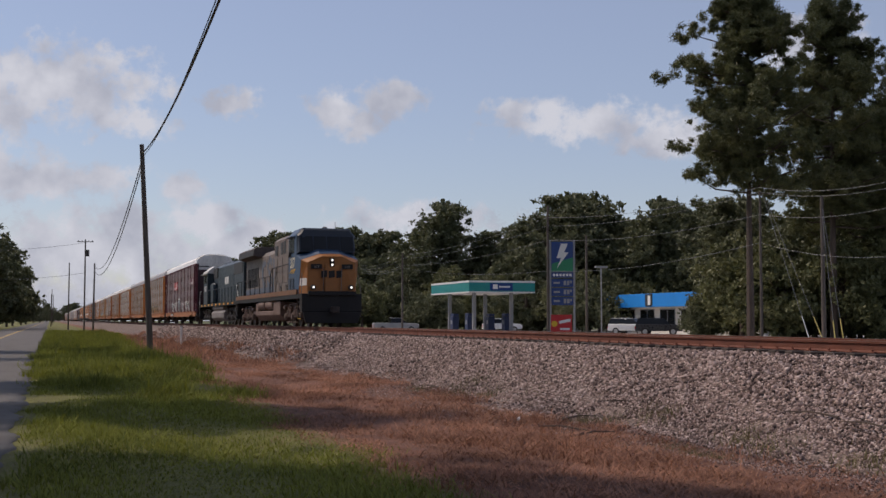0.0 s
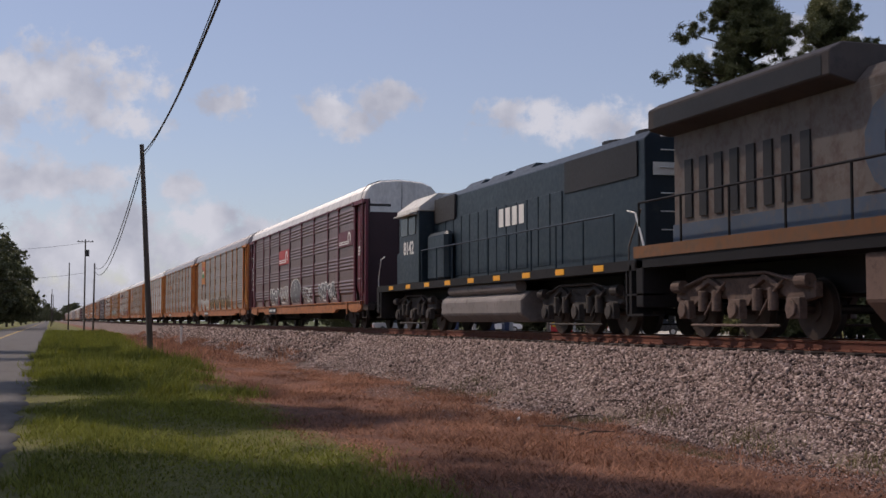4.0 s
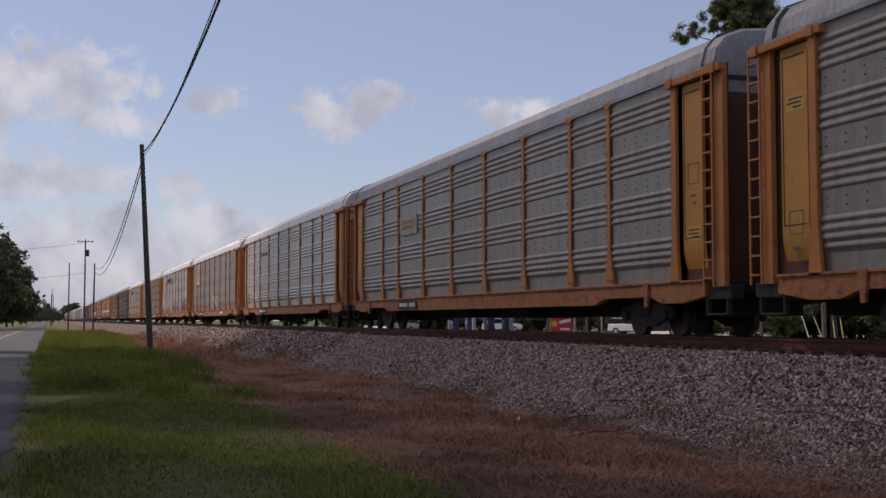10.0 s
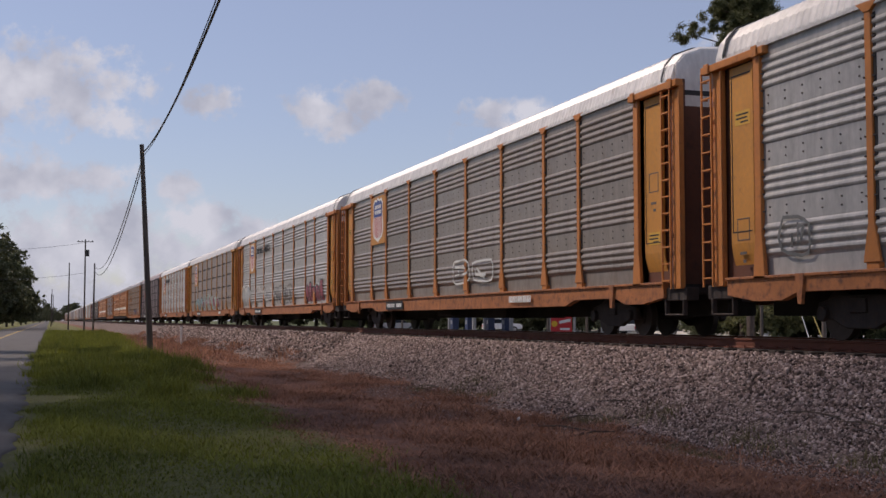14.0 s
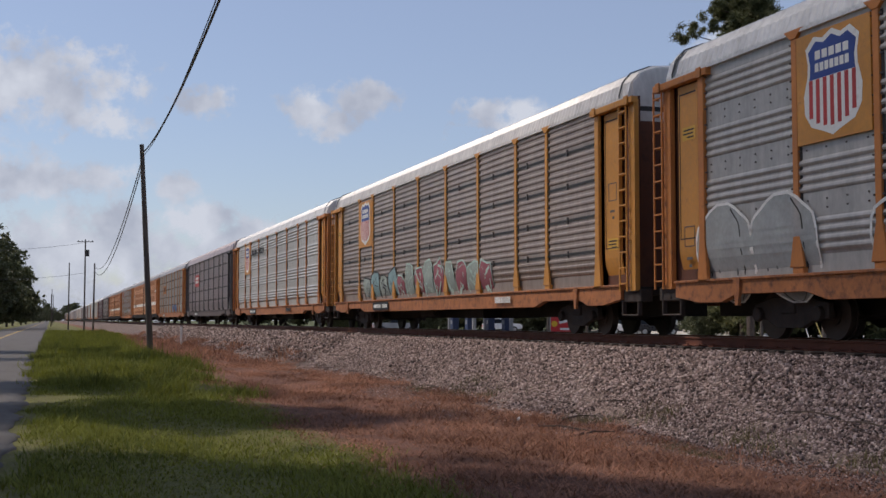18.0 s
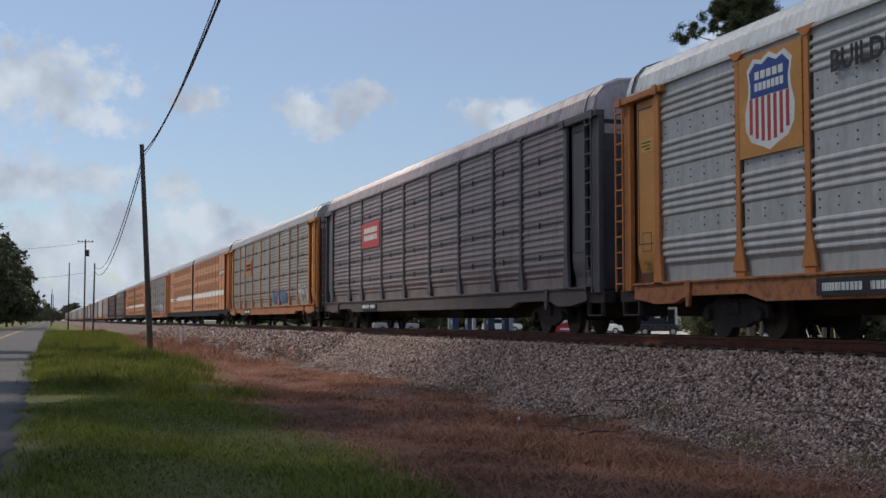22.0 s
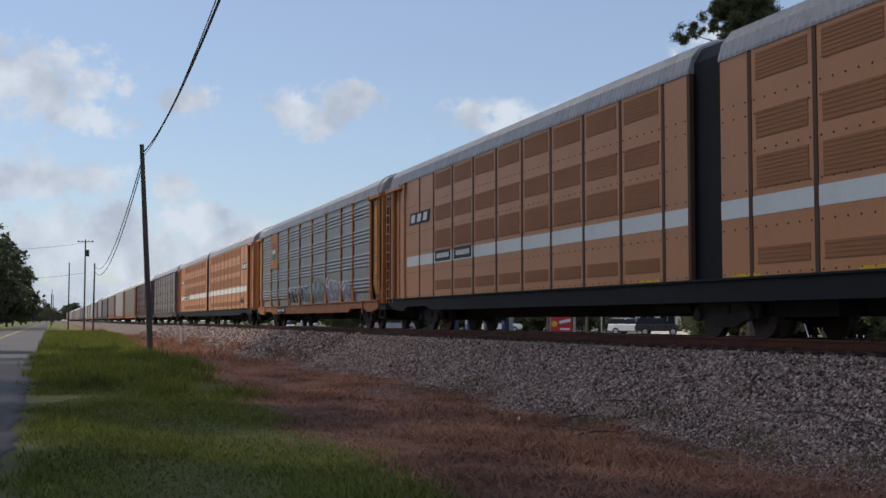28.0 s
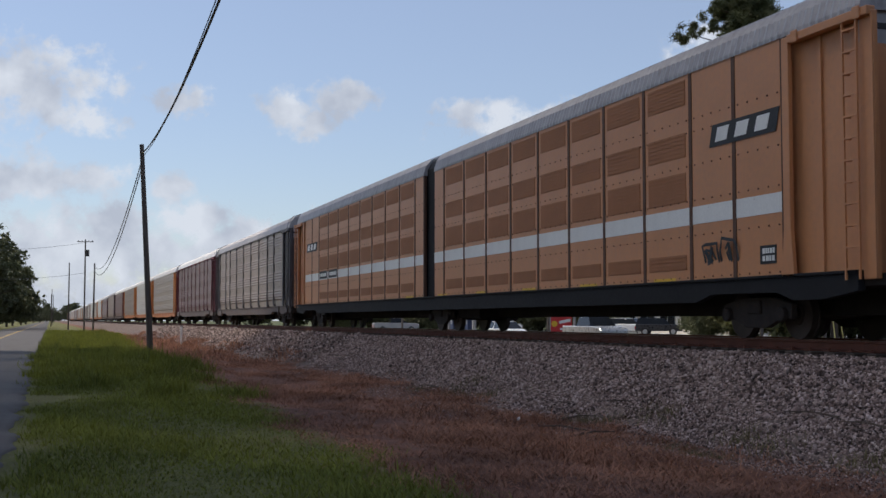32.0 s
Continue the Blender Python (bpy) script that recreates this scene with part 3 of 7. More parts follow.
# left of the road
for kind, (x, y), turn, s in ((2, (-12.6, 235), 0, 1.55), (0, (-11.6, 262), 90, 1.6), (2, (-11.5, 300), 200, 1.35), (2, (-20, 215), 50, 1.5), (0, (-11, 345), 60, 1.2), (2, (-11, 400), 10, 1.0),
                              (0, (-10, 470), 40, 1.0), (2, (-10, 560), 100, 0.9), (0, (-22, 250), 33, 1.3), (2, (-24, 300), 70, 1.3), (0, (-12, 700), 10, 1.0), (2, (18, 900), 10, 1.0), (0, (2, 1000), 50, 1.0), (0, (-6.35, 863.61), 20, 1.1), (2, (-2.19, 946.33), 70, 1.0), (0, (3.60, 1007.50), 120, 1.1), (2, (11.49, 1068.00), 200, 1.0), (0, (-9.91, 801.72), 10, 1.1), (2, (18.02, 1107.92), 10, 1.1),
                              (2, (-24, 24.5), 20, 1.2), (2, (-24, 36), 120, 1.1), (0, (-22, 50), 220, 1.1), (0, (-22, 66), 310, 1.1), (0, (-15, 92), 40, 1.0)):
    plant(kind, x, y, turn, s)


# pines out of view left of the road, added for their shadows on the verge
shade_pine = put(pine_tree(21.5, 7.0, 80000, 27, "unseen tall pine with a high crown, set to shade the verge", 0.58), -7.6, 20.3, -1.3)
for x, y, turn in ((-7.9, 31.6, 80), (-10.4, 23.0, 150), (-8.6, 41.5, 200), (-8.3, 64.0, 20), (-9.5, 77.0, 260)):
    copy_thing(shade_pine, pose(x, y, -1.3, 0, 0, turn))


# ---- poles and cables ----
def pole_thing(x, y, height, lean_x=0.0, arms=0, label="weathered wooden utility pole", r=0.15):
    p = tagged(new("utility_pole"), label, "utility pole", "poles along the line")
    p.location = (x, y, -1.45)
    part("shaft", Build().tube([(0, 0, -0.2), (lean_x * 0.5, 0, height * 0.5), (lean_x, 0, height)], r, 10, r * 0.68), pole_wood, p, smooth=True)
    for k in range(arms):
        z = height - 0.4 - k * 0.9
        part("crossarm", Build().box(lean_x - 1.2, lean_x + 1.2, -0.06, 0.06, z, z + 0.11), pole_wood, p)
        for q in (-1.05, -0.5, 0.5, 1.05):
            part("insulator", Build().cyl('z', (lean_x + q, 0), 0.05, z + 0.11, z + 0.27, 8), dark_metal, p)
    return p


pole_thing(4.85, 63.0, 10.68, -0.58, 0, "weathered wooden utility pole leaning over the verge", 0.165)
part_pole = pole_thing(5.0, 195, 14.2, 0, 1, "wooden utility pole with a crossarm and transformer")
part("transformer", Build().cyl('z', (0.35, -0.3), 0.25, 11.6, 12.6, 12), dark_metal, part_pole)
pole_thing(5.7, 176, 9.7, 0.1)
pole_thing(3.3, 240, 12.6)
pole_thing(0.5, 400, 11.5)
pole_thing(1.2, 520, 12.0)
pole_thing(0.3, 350, 9.0)


def cable(name, a, b, sag, r, label):
    pts = []
    for i in range(25):
        u = i / 24
        p = Vector(a).lerp(Vector(b), u)
        p.z -= sag * 4 * u * (1 - u)
        pts.append(p)
    return tagged(new(name, Build().tube(pts, r, 5).mesh(name)), label, "cable", "overhead cables")


wires = (
    ((4.27, 63.0, 8.75), (2.7, -14.0, 11.5), 2.4, 0.034, "thick black cable hanging from the leaning pole"),
    ((4.27, 63.0, 8.55), (2.45, -14.0, 11.4), 2.36, 0.014, "black cable hanging from the leaning pole"),
    ((4.3, 63.0, 8.1), (5.7, 176, 7.4), 2.6, 0.03, "black cable sagging between the poles"),
    ((4.28, 63.0, 8.4), (5.7, 176, 8.0), 2.4, 0.03, "black cable sagging between the poles"),
    ((5.0, 195, 12.3), (-14, 150, 8.5), 0.6, 0.02, "service cable across the road"),
    ((5.0, 195, 7.6), (-14, 160, 5.6), 0.6, 0.02, "service cable across the road"))
for a, b, sag, r, lab in wires:
    cable("cable", a, b, sag, r, lab).data.materials.append(wire_mat)
pole_thing(2.7, -14.0, 13.2)
# ---- train ----
def panel_profile(style):
    """Outline (outward depth, z) of one side sheet."""
    pts = [(0.0, 1.1)]
    if style == 'group':
        for g in range(4):
            for k in range(4):
                zz = 1.44 + g * 0.965 + k * 0.145
                if zz < 4.9:
                    pts += [(0.0, zz), (0.02, zz + 0.02), (0.031, zz + 0.05), (0.02, zz + 0.085), (0.0, zz + 0.115)]
    elif style == 'seam':
        for s in range(5):
            z0 = 1.1 + s * 0.808
            for k in range(4):
                zz = z0 + 0.1 + k * 0.165
                pts += [(0.0, zz), (0.02, zz + 0.03), (0.02, zz + 0.075), (0.0, zz + 0.105)]
            pts += [(0.0, z0 + 0.768), (-0.09, z0 + 0.77), (-0.09, z0 + 0.816), (0.0, z0 + 0.818)]
        pts = pts[:-4]
    pts.append((0.0, 5.1))
    return pts


panel_cache = {}


def tuck(z):
    """How far the foot of the side sheets bends inwards."""
    return 0.16 * max(0.0, (1.75 - z) / 0.65) ** 1.7




def panel_mesh(length, style):
    key = (round(length, 2), style)
    if key not in panel_cache:
        prof = [(-d + tuck(z), z) for d, z in panel_profile(style)]
        b = Build().prism(prof, 'y', 0, length, closed=False)
        b.prism([(0.06, 1.1), (0.06, 5.1)], 'y', 0, length, closed=False)
        panel_cache[key] = b.mesh("side_panel")
    return panel_cache[key]


SIDE = 1.50
post_mesh = Build().prism([(-0.075, 5.0), (-0.075, 1.8), (-0.2, 1.2), (0.2, 1.2), (0.075, 1.8), (0.075, 5.0)], 'x', -0.05, 0.0) \
    .prism([(-0.26, 5.14), (-0.07, 4.98), (0.07, 4.98), (0.26, 5.14)], 'x', -0.065, 0.0) \
    .prism([(-0.15, 1.2), (-0.15, 1.08), (0.15, 1.08), (0.15, 1.2)], 'x', -0.03, 0.1).mesh("post", 0.008)
bolt_cache = {}


def bolt_mesh(length, style):
    """Rows of bolt heads on the flat bands of a side sheet."""
    key = (round(length, 2), style)
    if key not in bolt_cache:
        b = Build()
        n = max(2, int(length / 0.48))
        zs = [2.13 + 0.965 * k + q for k in range(3) for q in (0.0, 0.14)] if style == 'group' else [1.1 + 0.808 * k - 0.01 for k in range(1, 5)]
        for z in zs:
            for i in range(n):
                y = length * (i + 0.5) / n
                if style == 'group':
                    b.box(-0.016, 0, y - 0.013, y + 0.013, z - 0.013, z + 0.013)
                elif i == n // 2:
                    b.box(-0.04, 0.02, y - 0.022, y + 0.022, z - 0.08, z + 0.07)
        for z in [1.9 + 0.3 * k for k in range(11)]:
            for y in (0.1, length - 0.1):
                b.box(-0.05, 0, y - 0.014, y + 0.014, z - 0.014, z + 0.014)
        bolt_cache[key] = b.mesh("bolts")
    return bolt_cache[key]


ROOF = [(-1.53, 5.1), (-1.53, 5.17), (-1.45, 5.44), (-1.26, 5.65), (-0.85, 5.8), (0, 5.87), (0.85, 5.8), (1.26, 5.65), (1.45, 5.44), (1.53, 5.17), (1.53, 5.1)]


def roof_mesh(half, rise=1.0):
    n = int(half * 2 / 0.19)
    v, f, k = [], [], len(ROOF)
    for i in range(n * 2 + 1):
        y = -half + i * half / n
        g = 1.0 if i % 2 else 0.986
        v += [(x * g, y, 5.1 + (z - 5.1) * rise * (1.0 if i % 2 else 0.93)) for x, z in ROOF]
    for i in range(n * 2):
        f += [(i * k + j, i * k + j + 1, (i + 1) * k + j + 1, (i + 1) * k + j) for j in range(k - 1)]
    f += [tuple(range(k)), tuple(range(2 * n * k, (2 * n + 1) * k))]
    return Build().add(v, f).mesh("roof")


ladder_build = Build()
for q in (-0.17, 0.17):
    ladder_build.box(-0.08, -0.05, q - 0.018, q + 0.018, 0.95, 4.98)
for k in range(12):
    ladder_build.box(-0.085, -0.055, -0.17, 0.17, 1.1 + k * 0.335, 1.13 + k * 0.335)
    ladder_build.box(-0.05, 0.05, 0.14, 0.17, 1.1 + k * 0.335, 1.13 + k * 0.335)
ladder_mesh = ladder_build.mesh("ladder")
channel_mesh = Build().prism([(-0.1, 5.06), (-0.1, 1.85), (-0.18, 1.05), (0.18, 1.05), (0.1, 1.85), (0.1, 5.06)], 'x', -0.08, 0.0).mesh("end_post", 0.01)
knee_mesh = Build().prism([(-0.12, 1.1), (-0.05, 0.6), (0.05, 0.6), (0.12, 1.1)], 'x', -0.06, 0.0).mesh("jack_bracket")
coupler_mesh = Build().box(-0.12, 0.12, 0, 0.62, 0.72, 0.95).box(-0.2, 0.16, 0.55, 0.95, 0.68, 1.0).mesh("coupler", 0.03)
bolt_mat = surface("dull_bolt_steel", (0.14, 0.12, 0.11), 0.6, 0.4, 0.3)
truck_mat = surface("grimy_truck_iron", (0.046, 0.035, 0.03), 0.8, 0.2, 0.4, 3, 20, 0.3, dirt=(0.07, 0.038, 0.024))
under_mat = surface("grimy_underframe", (0.04, 0.034, 0.03), 0.85, 0.1, 0.35, 2, 15, 0.2)
wheel_mat = surface("worn_wheel_steel", (0.07, 0.05, 0.04), 0.6, 0.4, 0.3, 4, 25)


def wheelset_mesh(r, name="wheelset"):
    b = Build()
    for s in (-1, 1):
        b.cyl('x', (0, 0), r, s * 0.70, s * 0.82, 28)
        b.cyl('x', (0, 0), r + 0.028, s * 0.68, s * 0.70, 28)
        b.cyl('x', (0, 0), r * 0.42, s * 0.82, s * 0.86, 14)
        for k in range(4):
            a = k * math.pi / 2
            b.box(s * 0.84 - 0.015, s * 0.84 + 0.015, 0.3 * r * math.cos(a) - 0.03, 0.3 * r * math.cos(a) + 0.03, 0.3 * r * math.sin(a) - 0.03, 0.3 * r * math.sin(a) + 0.03)
    b.cyl('x', (0, 0), 0.08, -1.08, 1.08, 10)
    return b.mesh(name, 0, True)


car_wheel = wheelset_mesh(0.42)
frame_build = Build()
for s in (-1, 1):
    frame_build.prism([(-1.1, 0.62), (-1.1, 0.36), (-0.72, 0.34), (-0.35, 0.2), (0.35, 0.2), (0.72, 0.34), (1.1, 0.36), (1.1, 0.62), (0.5, 0.74), (-0.5, 0.74)], 'x', s * 0.98, s * 1.1)
    frame_build.cyl('x', (-0.89, 0.44), 0.13, s * 1.1, s * 1.2, 12).cyl('x', (0.89, 0.44), 0.13, s * 1.1, s * 1.2, 12)
    for q in (-0.16, 0, 0.16):
        frame_build.cyl('z', (s * 1.04, q), 0.065, 0.24, 0.6, 8)
frame_build.box(-1.15, 1.15, -0.2, 0.2, 0.45, 0.68)
truck_mesh = frame_build.mesh("truck", 0.015)
spinning = []


def truck(car, y):
    t_ob = part("truck", truck_mesh, truck_mat, car, "grimy cast-iron two-axle truck", loc=(0, y, 0))
    for k, q in enumerate((-0.89, 0.89)):
        w = part("wheelset", car_wheel, wheel_mat, t_ob, loc=(0, q, 0.42))
        spinning.append((('car', k), w, (0, q, 0.42), 0.42))
    return t_ob


BAYS = (3.0, 2.1, 3.0, 3.0, 3.0, 3.0, 3.0, 2.1, 3.0)
PANEL, HALF = 12.6, 14.6     # half lengths of the panelled side and of the car


def side_place(s, y, x=SIDE):
    """Where a piece sits that is modelled for the -x side: mirrored by a half turn on the other."""
    return pose(-x, y, 0) if s < 0 else pose(x, y, 0, 0, 0, 180)


def car_thing(tc, label):
    car = tagged(new("autorack_car"), label, "rail car", "cars of the freight train")
    car.location = (TRACK_X, PASS_Y + SPEED * tc, 0)
    rolling.append(car)
    return car


rolling = []
roof_full = roof_mesh(14.05, 1.06)
roof_high = roof_mesh(14.05, 1.16)


def running_gear(car, half, sill_mat, trucks):
    part("underframe", Build().box(-0.32, 0.32, -half + 0.5, half - 0.5, 0.42, 0.9).box(-1.42, 1.42, -half + 0.2, half - 0.2, 0.86, 1.04)
         .box(-0.9, 0.9, -3.2, -1.2, 0.4, 0.85).cyl('y', (-0.85, 0.62), 0.16, 1.5, 3.0, 10), under_mat, car)
    for s in (-1, 1):
        reach = half - 0.9
        low = [(-reach, 1.08), (-reach, 0.78), (-reach + 0.9, 0.66), (-reach + 1.7, 0.66), (-reach + 2.2, 0.8), (-reach + 4.3, 0.8), (-reach + 4.9, 0.66)]
        sill = Build().prism(low + [(-y, z) for y, z in low[::-1]], 'x', -0.02, 0.12)
        sill.box(-0.06, 0.12, -half + 0.9, half - 0.9, 1.05, 1.1)
        ob = part("side_sill", sill, sill_mat, car, bevel=0.008)
        ob.matrix_basis = side_place(s, 0, 1.52)
    for y in trucks:
        truck(car, y)
    for s in (-1, 1):
        ob = part("coupler", coupler_mesh, truck_mat, car)
        ob.matrix_basis = pose(0, s * (half - 0.12), 0, 0, 0, 0 if s > 0 else 180)


def end_wall(car, half, s, low, high):
    """Closed pair of end doors, painted below and bare above, with two dark slots."""
    y = s * (half - 0.5)
    for q in (-1, 1):
        leaf = Build().prism([(q * 0.02, 1.05), (q * 1.42, 1.05), (q * 1.42, 4.6), (q * 0.02, 4.6)], 'y', y, y - s * 0.08)
        leaf.box(min(q * 0.05, q * 0.11), max(q * 0.05, q * 0.11), min(y, y + s * 0.04), max(y, y + s * 0.04), 1.1, 4.6)
        part("end_door", leaf, low, car)
        top = Build().prism([(q * 0.02, 4.6), (q * 1.42, 4.6), (q * 1.42, 5.42), (q * 1.22, 5.62), (q * 0.8, 5.76), (q * 0.02, 5.83)], 'y', y, y - s * 0.08)
        tp = part("end_door_top", top, high, car)
        part("slot", Build().box(min(q * 0.45, q * 1.3), max(q * 0.45, q * 1.3), min(y, y + s * 0.006), max(y, y + s * 0.006), 4.82, 4.92), dark_metal, tp)


def autorack(tc, label, frame_mat, panel_mat, roof_mat, sill_mat, style='group', end_mat=None, roof=None):
    car = car_thing(tc, label)
    # orange and ochre cars get end doors and recesses in the shade-darkened brown
    end_mat = end_mat or (end_brown_shaded if frame_mat in (orange, ochre) else frame_mat)
    running_gear(car, HALF, sill_mat, (-10.5, 10.5))
    part("roof", roof or roof_full, roof_mat, car)
    for s in (-1, 1):
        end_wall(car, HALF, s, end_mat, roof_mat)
        hoop = part("roof_hoop", roof_hoop, dark_metal, car, "dark strap round the roof end")
        hoop.location.y = s * 13.72
    for s in (-1, 1):
        y = -PANEL
        for k, b in enumerate(BAYS):
            ob = part("side_panel", panel_mesh(b - 0.02, style), panel_mat, car)
            ob.matrix_basis = side_place(s, y + 0.01 if s < 0 else y + b - 0.01)
            if s < 0:
                tagged(part("bolts", bolt_mesh(b - 0.02, style), bolt_mat, ob), kind="stuff")
                if style == 'seam':
                    tagged(part("panel_seams", seam_rows[b], dark_metal, ob), kind="stuff")
                if frame_mat in (orange, ochre) and style == 'group':
                    part("foot_strip", foot_strip[b], frame_mat, ob)
            if 0 < k:
                ob = part("post", post_mesh, frame_mat, car)
                ob.matrix_basis = side_place(s, y)
                part("seam", seam_mesh, dark_metal, ob)
            y += b
        for e in (-1, 1):
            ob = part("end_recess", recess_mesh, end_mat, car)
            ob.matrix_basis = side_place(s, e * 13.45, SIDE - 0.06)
            sheet = part("end_sheet", end_sheet, ochre if frame_mat == orange else frame_mat, car)
            sheet.matrix_basis = side_place(s, e * 13.22, SIDE - 0.02)
            part("sheet_edge", sheet_edge, dark_metal, sheet)
            if s < 0 and frame_mat in (orange, ochre):
                notice = part("notice_plate", notice_mesh, notice_mat, sheet, "small yellow notice with dark bars")
                notice.location.z = 2.0 if e < 0 else 3.95
                tagged(part("stencil_bars", notice_bars, black_sign, notice), kind="stuff")
                part("stencil_box", box_outline, bolt_mat, sheet).location.z = 3.15 if e < 0 else 1.95
            ob = part("end_post", channel_mesh, frame_mat, car)
            ob.matrix_basis = side_place(s, e * PANEL)
            ob = part("corner_post", corner_mesh, frame_mat, car)
            ob.matrix_basis = side_place(s, 14.0 if e > 0 else -14.25)
            ob = part("ladder", ladder_mesh, frame_mat, car)
            ob.matrix_basis = side_place(s, 14.28 if e > 0 else -13.93, SIDE + 0.02)
            ob = part("eave_beam", beam_mesh, frame_mat, car)
            ob.matrix_basis = side_place(s, e * 13.38)
            ob = part("jack_bracket", knee_mesh, sill_mat, car)
            ob.matrix_basis = side_place(s, e * 11.4, SIDE + 0.03)
            ob = part("end_casting", casting_mesh, truck_mat, car)
            ob.matrix_basis = side_place(s, e * 14.0, SIDE - 0.06)
        ob = part("eave_rail", eave_mesh, frame_mat if frame_mat in (maroon, slate) else roof_mat, car)
        ob.matrix_basis = side_place(s, 0)
    return car


def curved_sheet(b, x, y0, y1, z0, z1, t=0.03):
    """An upright sheet whose foot bends inwards."""
    zs = [z1] + [1.8 - 0.1 * k for k in range(8)] + [z0]
    zs = sorted({z for z in zs if z0 <= z <= z1}, reverse=True)
    prof = [(x + tuck(z), z) for z in zs] + [(x + t + tuck(z), z) for z in zs[::-1]]
    return b.prism(prof, 'y', y0, y1)


foot_strip = {b: curved_sheet(Build(), -0.045, 0.1, b - 0.12, 1.1, 1.24, 0.04).mesh("foot_strip") for b in set(BAYS)}
# dark strips laid over the grooves in place of the shade inside them
seam_rows = {}
for b in set(BAYS):
    rows = Build()
    for k in range(1, 5):
        rows.box(-0.022, 0.004, 0.02, b - 0.04, 1.1 + 0.808 * k - 0.042, 1.1 + 0.808 * k + 0.012)
    seam_rows[b] = rows.mesh("panel_seams")
# dark strip standing in for the shadowed gap beside a post
seam_mesh = curved_sheet(Build(), -0.012, -0.14, -0.078, 1.8, 4.96, 0.02).mesh("seam")
recess_mesh = Build().box(0.04, 0.1, -0.85, 0.65, 1.0, 5.1).mesh("end_recess")
end_sheet = curved_sheet(Build(), 0.0, -0.42, 0.4, 1.15, 4.9).box(-0.03, 0.0, -0.4, -0.34, 1.85, 4.8).mesh("end_sheet")
sheet_edge = Build().box(-0.008, 0.0, -0.34, -0.32, 1.9, 4.75).box(-0.008, 0.0, 0.33, 0.35, 1.9, 4.75).box(-0.008, 0.0, -0.32, 0.33, 4.73, 4.75).box(-0.008, 0, -0.32, 0.33, 1.9, 1.92).mesh("sheet_edge")
notice_mesh = Build().box(-0.006, 0.0, -0.26, 0.24, -0.13, 0.13).mesh("notice_plate")
notice_bars = Build().box(-0.009, -0.006, -0.22, 0.18, 0.05, 0.08).box(-0.009, -0.006, -0.18, 0.2, -0.02, 0.01).box(-0.009, -0.006, -0.2, 0.05, -0.09, -0.06).mesh("stencil_bars")
box_outline = Build().box(-0.005, 0, -0.2, 0.2, 0.18, 0.2).box(-0.005, 0, -0.2, 0.2, -0.2, -0.18).box(-0.005, 0, -0.2, -0.18, -0.18, 0.18).box(-0.005, 0, 0.18, 0.2, -0.18, 0.18).box(-0.005, 0, -0.1, 0.12, -0.45, -0.4).box(-0.005, 0, -0.08, 0.02, -0.6, -0.54).mesh("stencil_box")
corner_mesh = Build().prism([(-0.17, 5.0), (-0.17, 0.95), (0.17, 0.95), (0.17, 5.0)], 'x', -0.02, 0.06).box(-0.05, -0.02, -0.17, -0.12, 0.95, 5.0).mesh("corner_post", 0.008)
beam_mesh = Build().box(-0.12, 0.04, -1.05, 1.05, 4.93, 5.07).box(-0.15, -0.12, -0.9, -0.72, 4.9, 5.1).box(-0.15, -0.12, 0.72, 0.9, 4.9, 5.1).mesh("eave_beam", 0.012)
casting_mesh = Build().box(-0.03, 0.25, -0.5, 0.5, 0.72, 0.98).box(-0.05, 0.05, -0.42, -0.36, 0.42, 0.75).box(-0.05, 0.05, 0.3, 0.36, 0.42, 0.75).box(-0.05, -0.01, -0.42, 0.36, 0.42, 0.46).mesh("end_casting", 0.015)
hoop_build = Build()
for (x0, z0), (x1, z1) in zip(ROOF[:-1], ROOF[1:]):
    hoop_build.add([(x * 1.012, y, 5.1 + (z - 5.1) * 1.06 + g) for y in (-0.035, 0.035) for g in (0.0, 0.03) for x, z in ((x0, z0), (x1, z1))],
                   [(0, 1, 3, 2), (4, 6, 7, 5), (2, 3, 7, 6), (0, 4, 5, 1)])
roof_hoop = hoop_build.mesh("roof_hoop")
eave_mesh = Build().box(-0.06, 0.02, -13.9, 13.9, 5.07, 5.12).mesh("eave_rail")


def far_rack(tc, label, frame_mat, panel_mat, roof_mat, sill_mat):
    """A car that stays far down the line: the same forms in fewer parts."""
    car = car_thing(tc, label)
    running_gear(car, HALF, sill_mat, (-10.5, 10.5))
    part("roof", roof_full, roof_mat, car)
    for s in (-1, 1):
        end_wall(car, HALF, s, frame_mat, roof_mat)
        ob = part("side_panel", panel_mesh(25.2, 'group'), panel_mat, car)
        ob.matrix_basis = side_place(s, -PANEL if s < 0 else PANEL)
        for e in (-1, 1):
            sheet = part("end_sheet", end_sheet, frame_mat, car)
            sheet.matrix_basis = side_place(s, e * 13.22, SIDE - 0.02)
            ob = part("end_post", channel_mesh, frame_mat, car)
            ob.matrix_basis = side_place(s, e * PANEL)
            ob = part("corner_post", corner_mesh, frame_mat, car)
            ob.matrix_basis = side_place(s, e * 14.1)
    return car


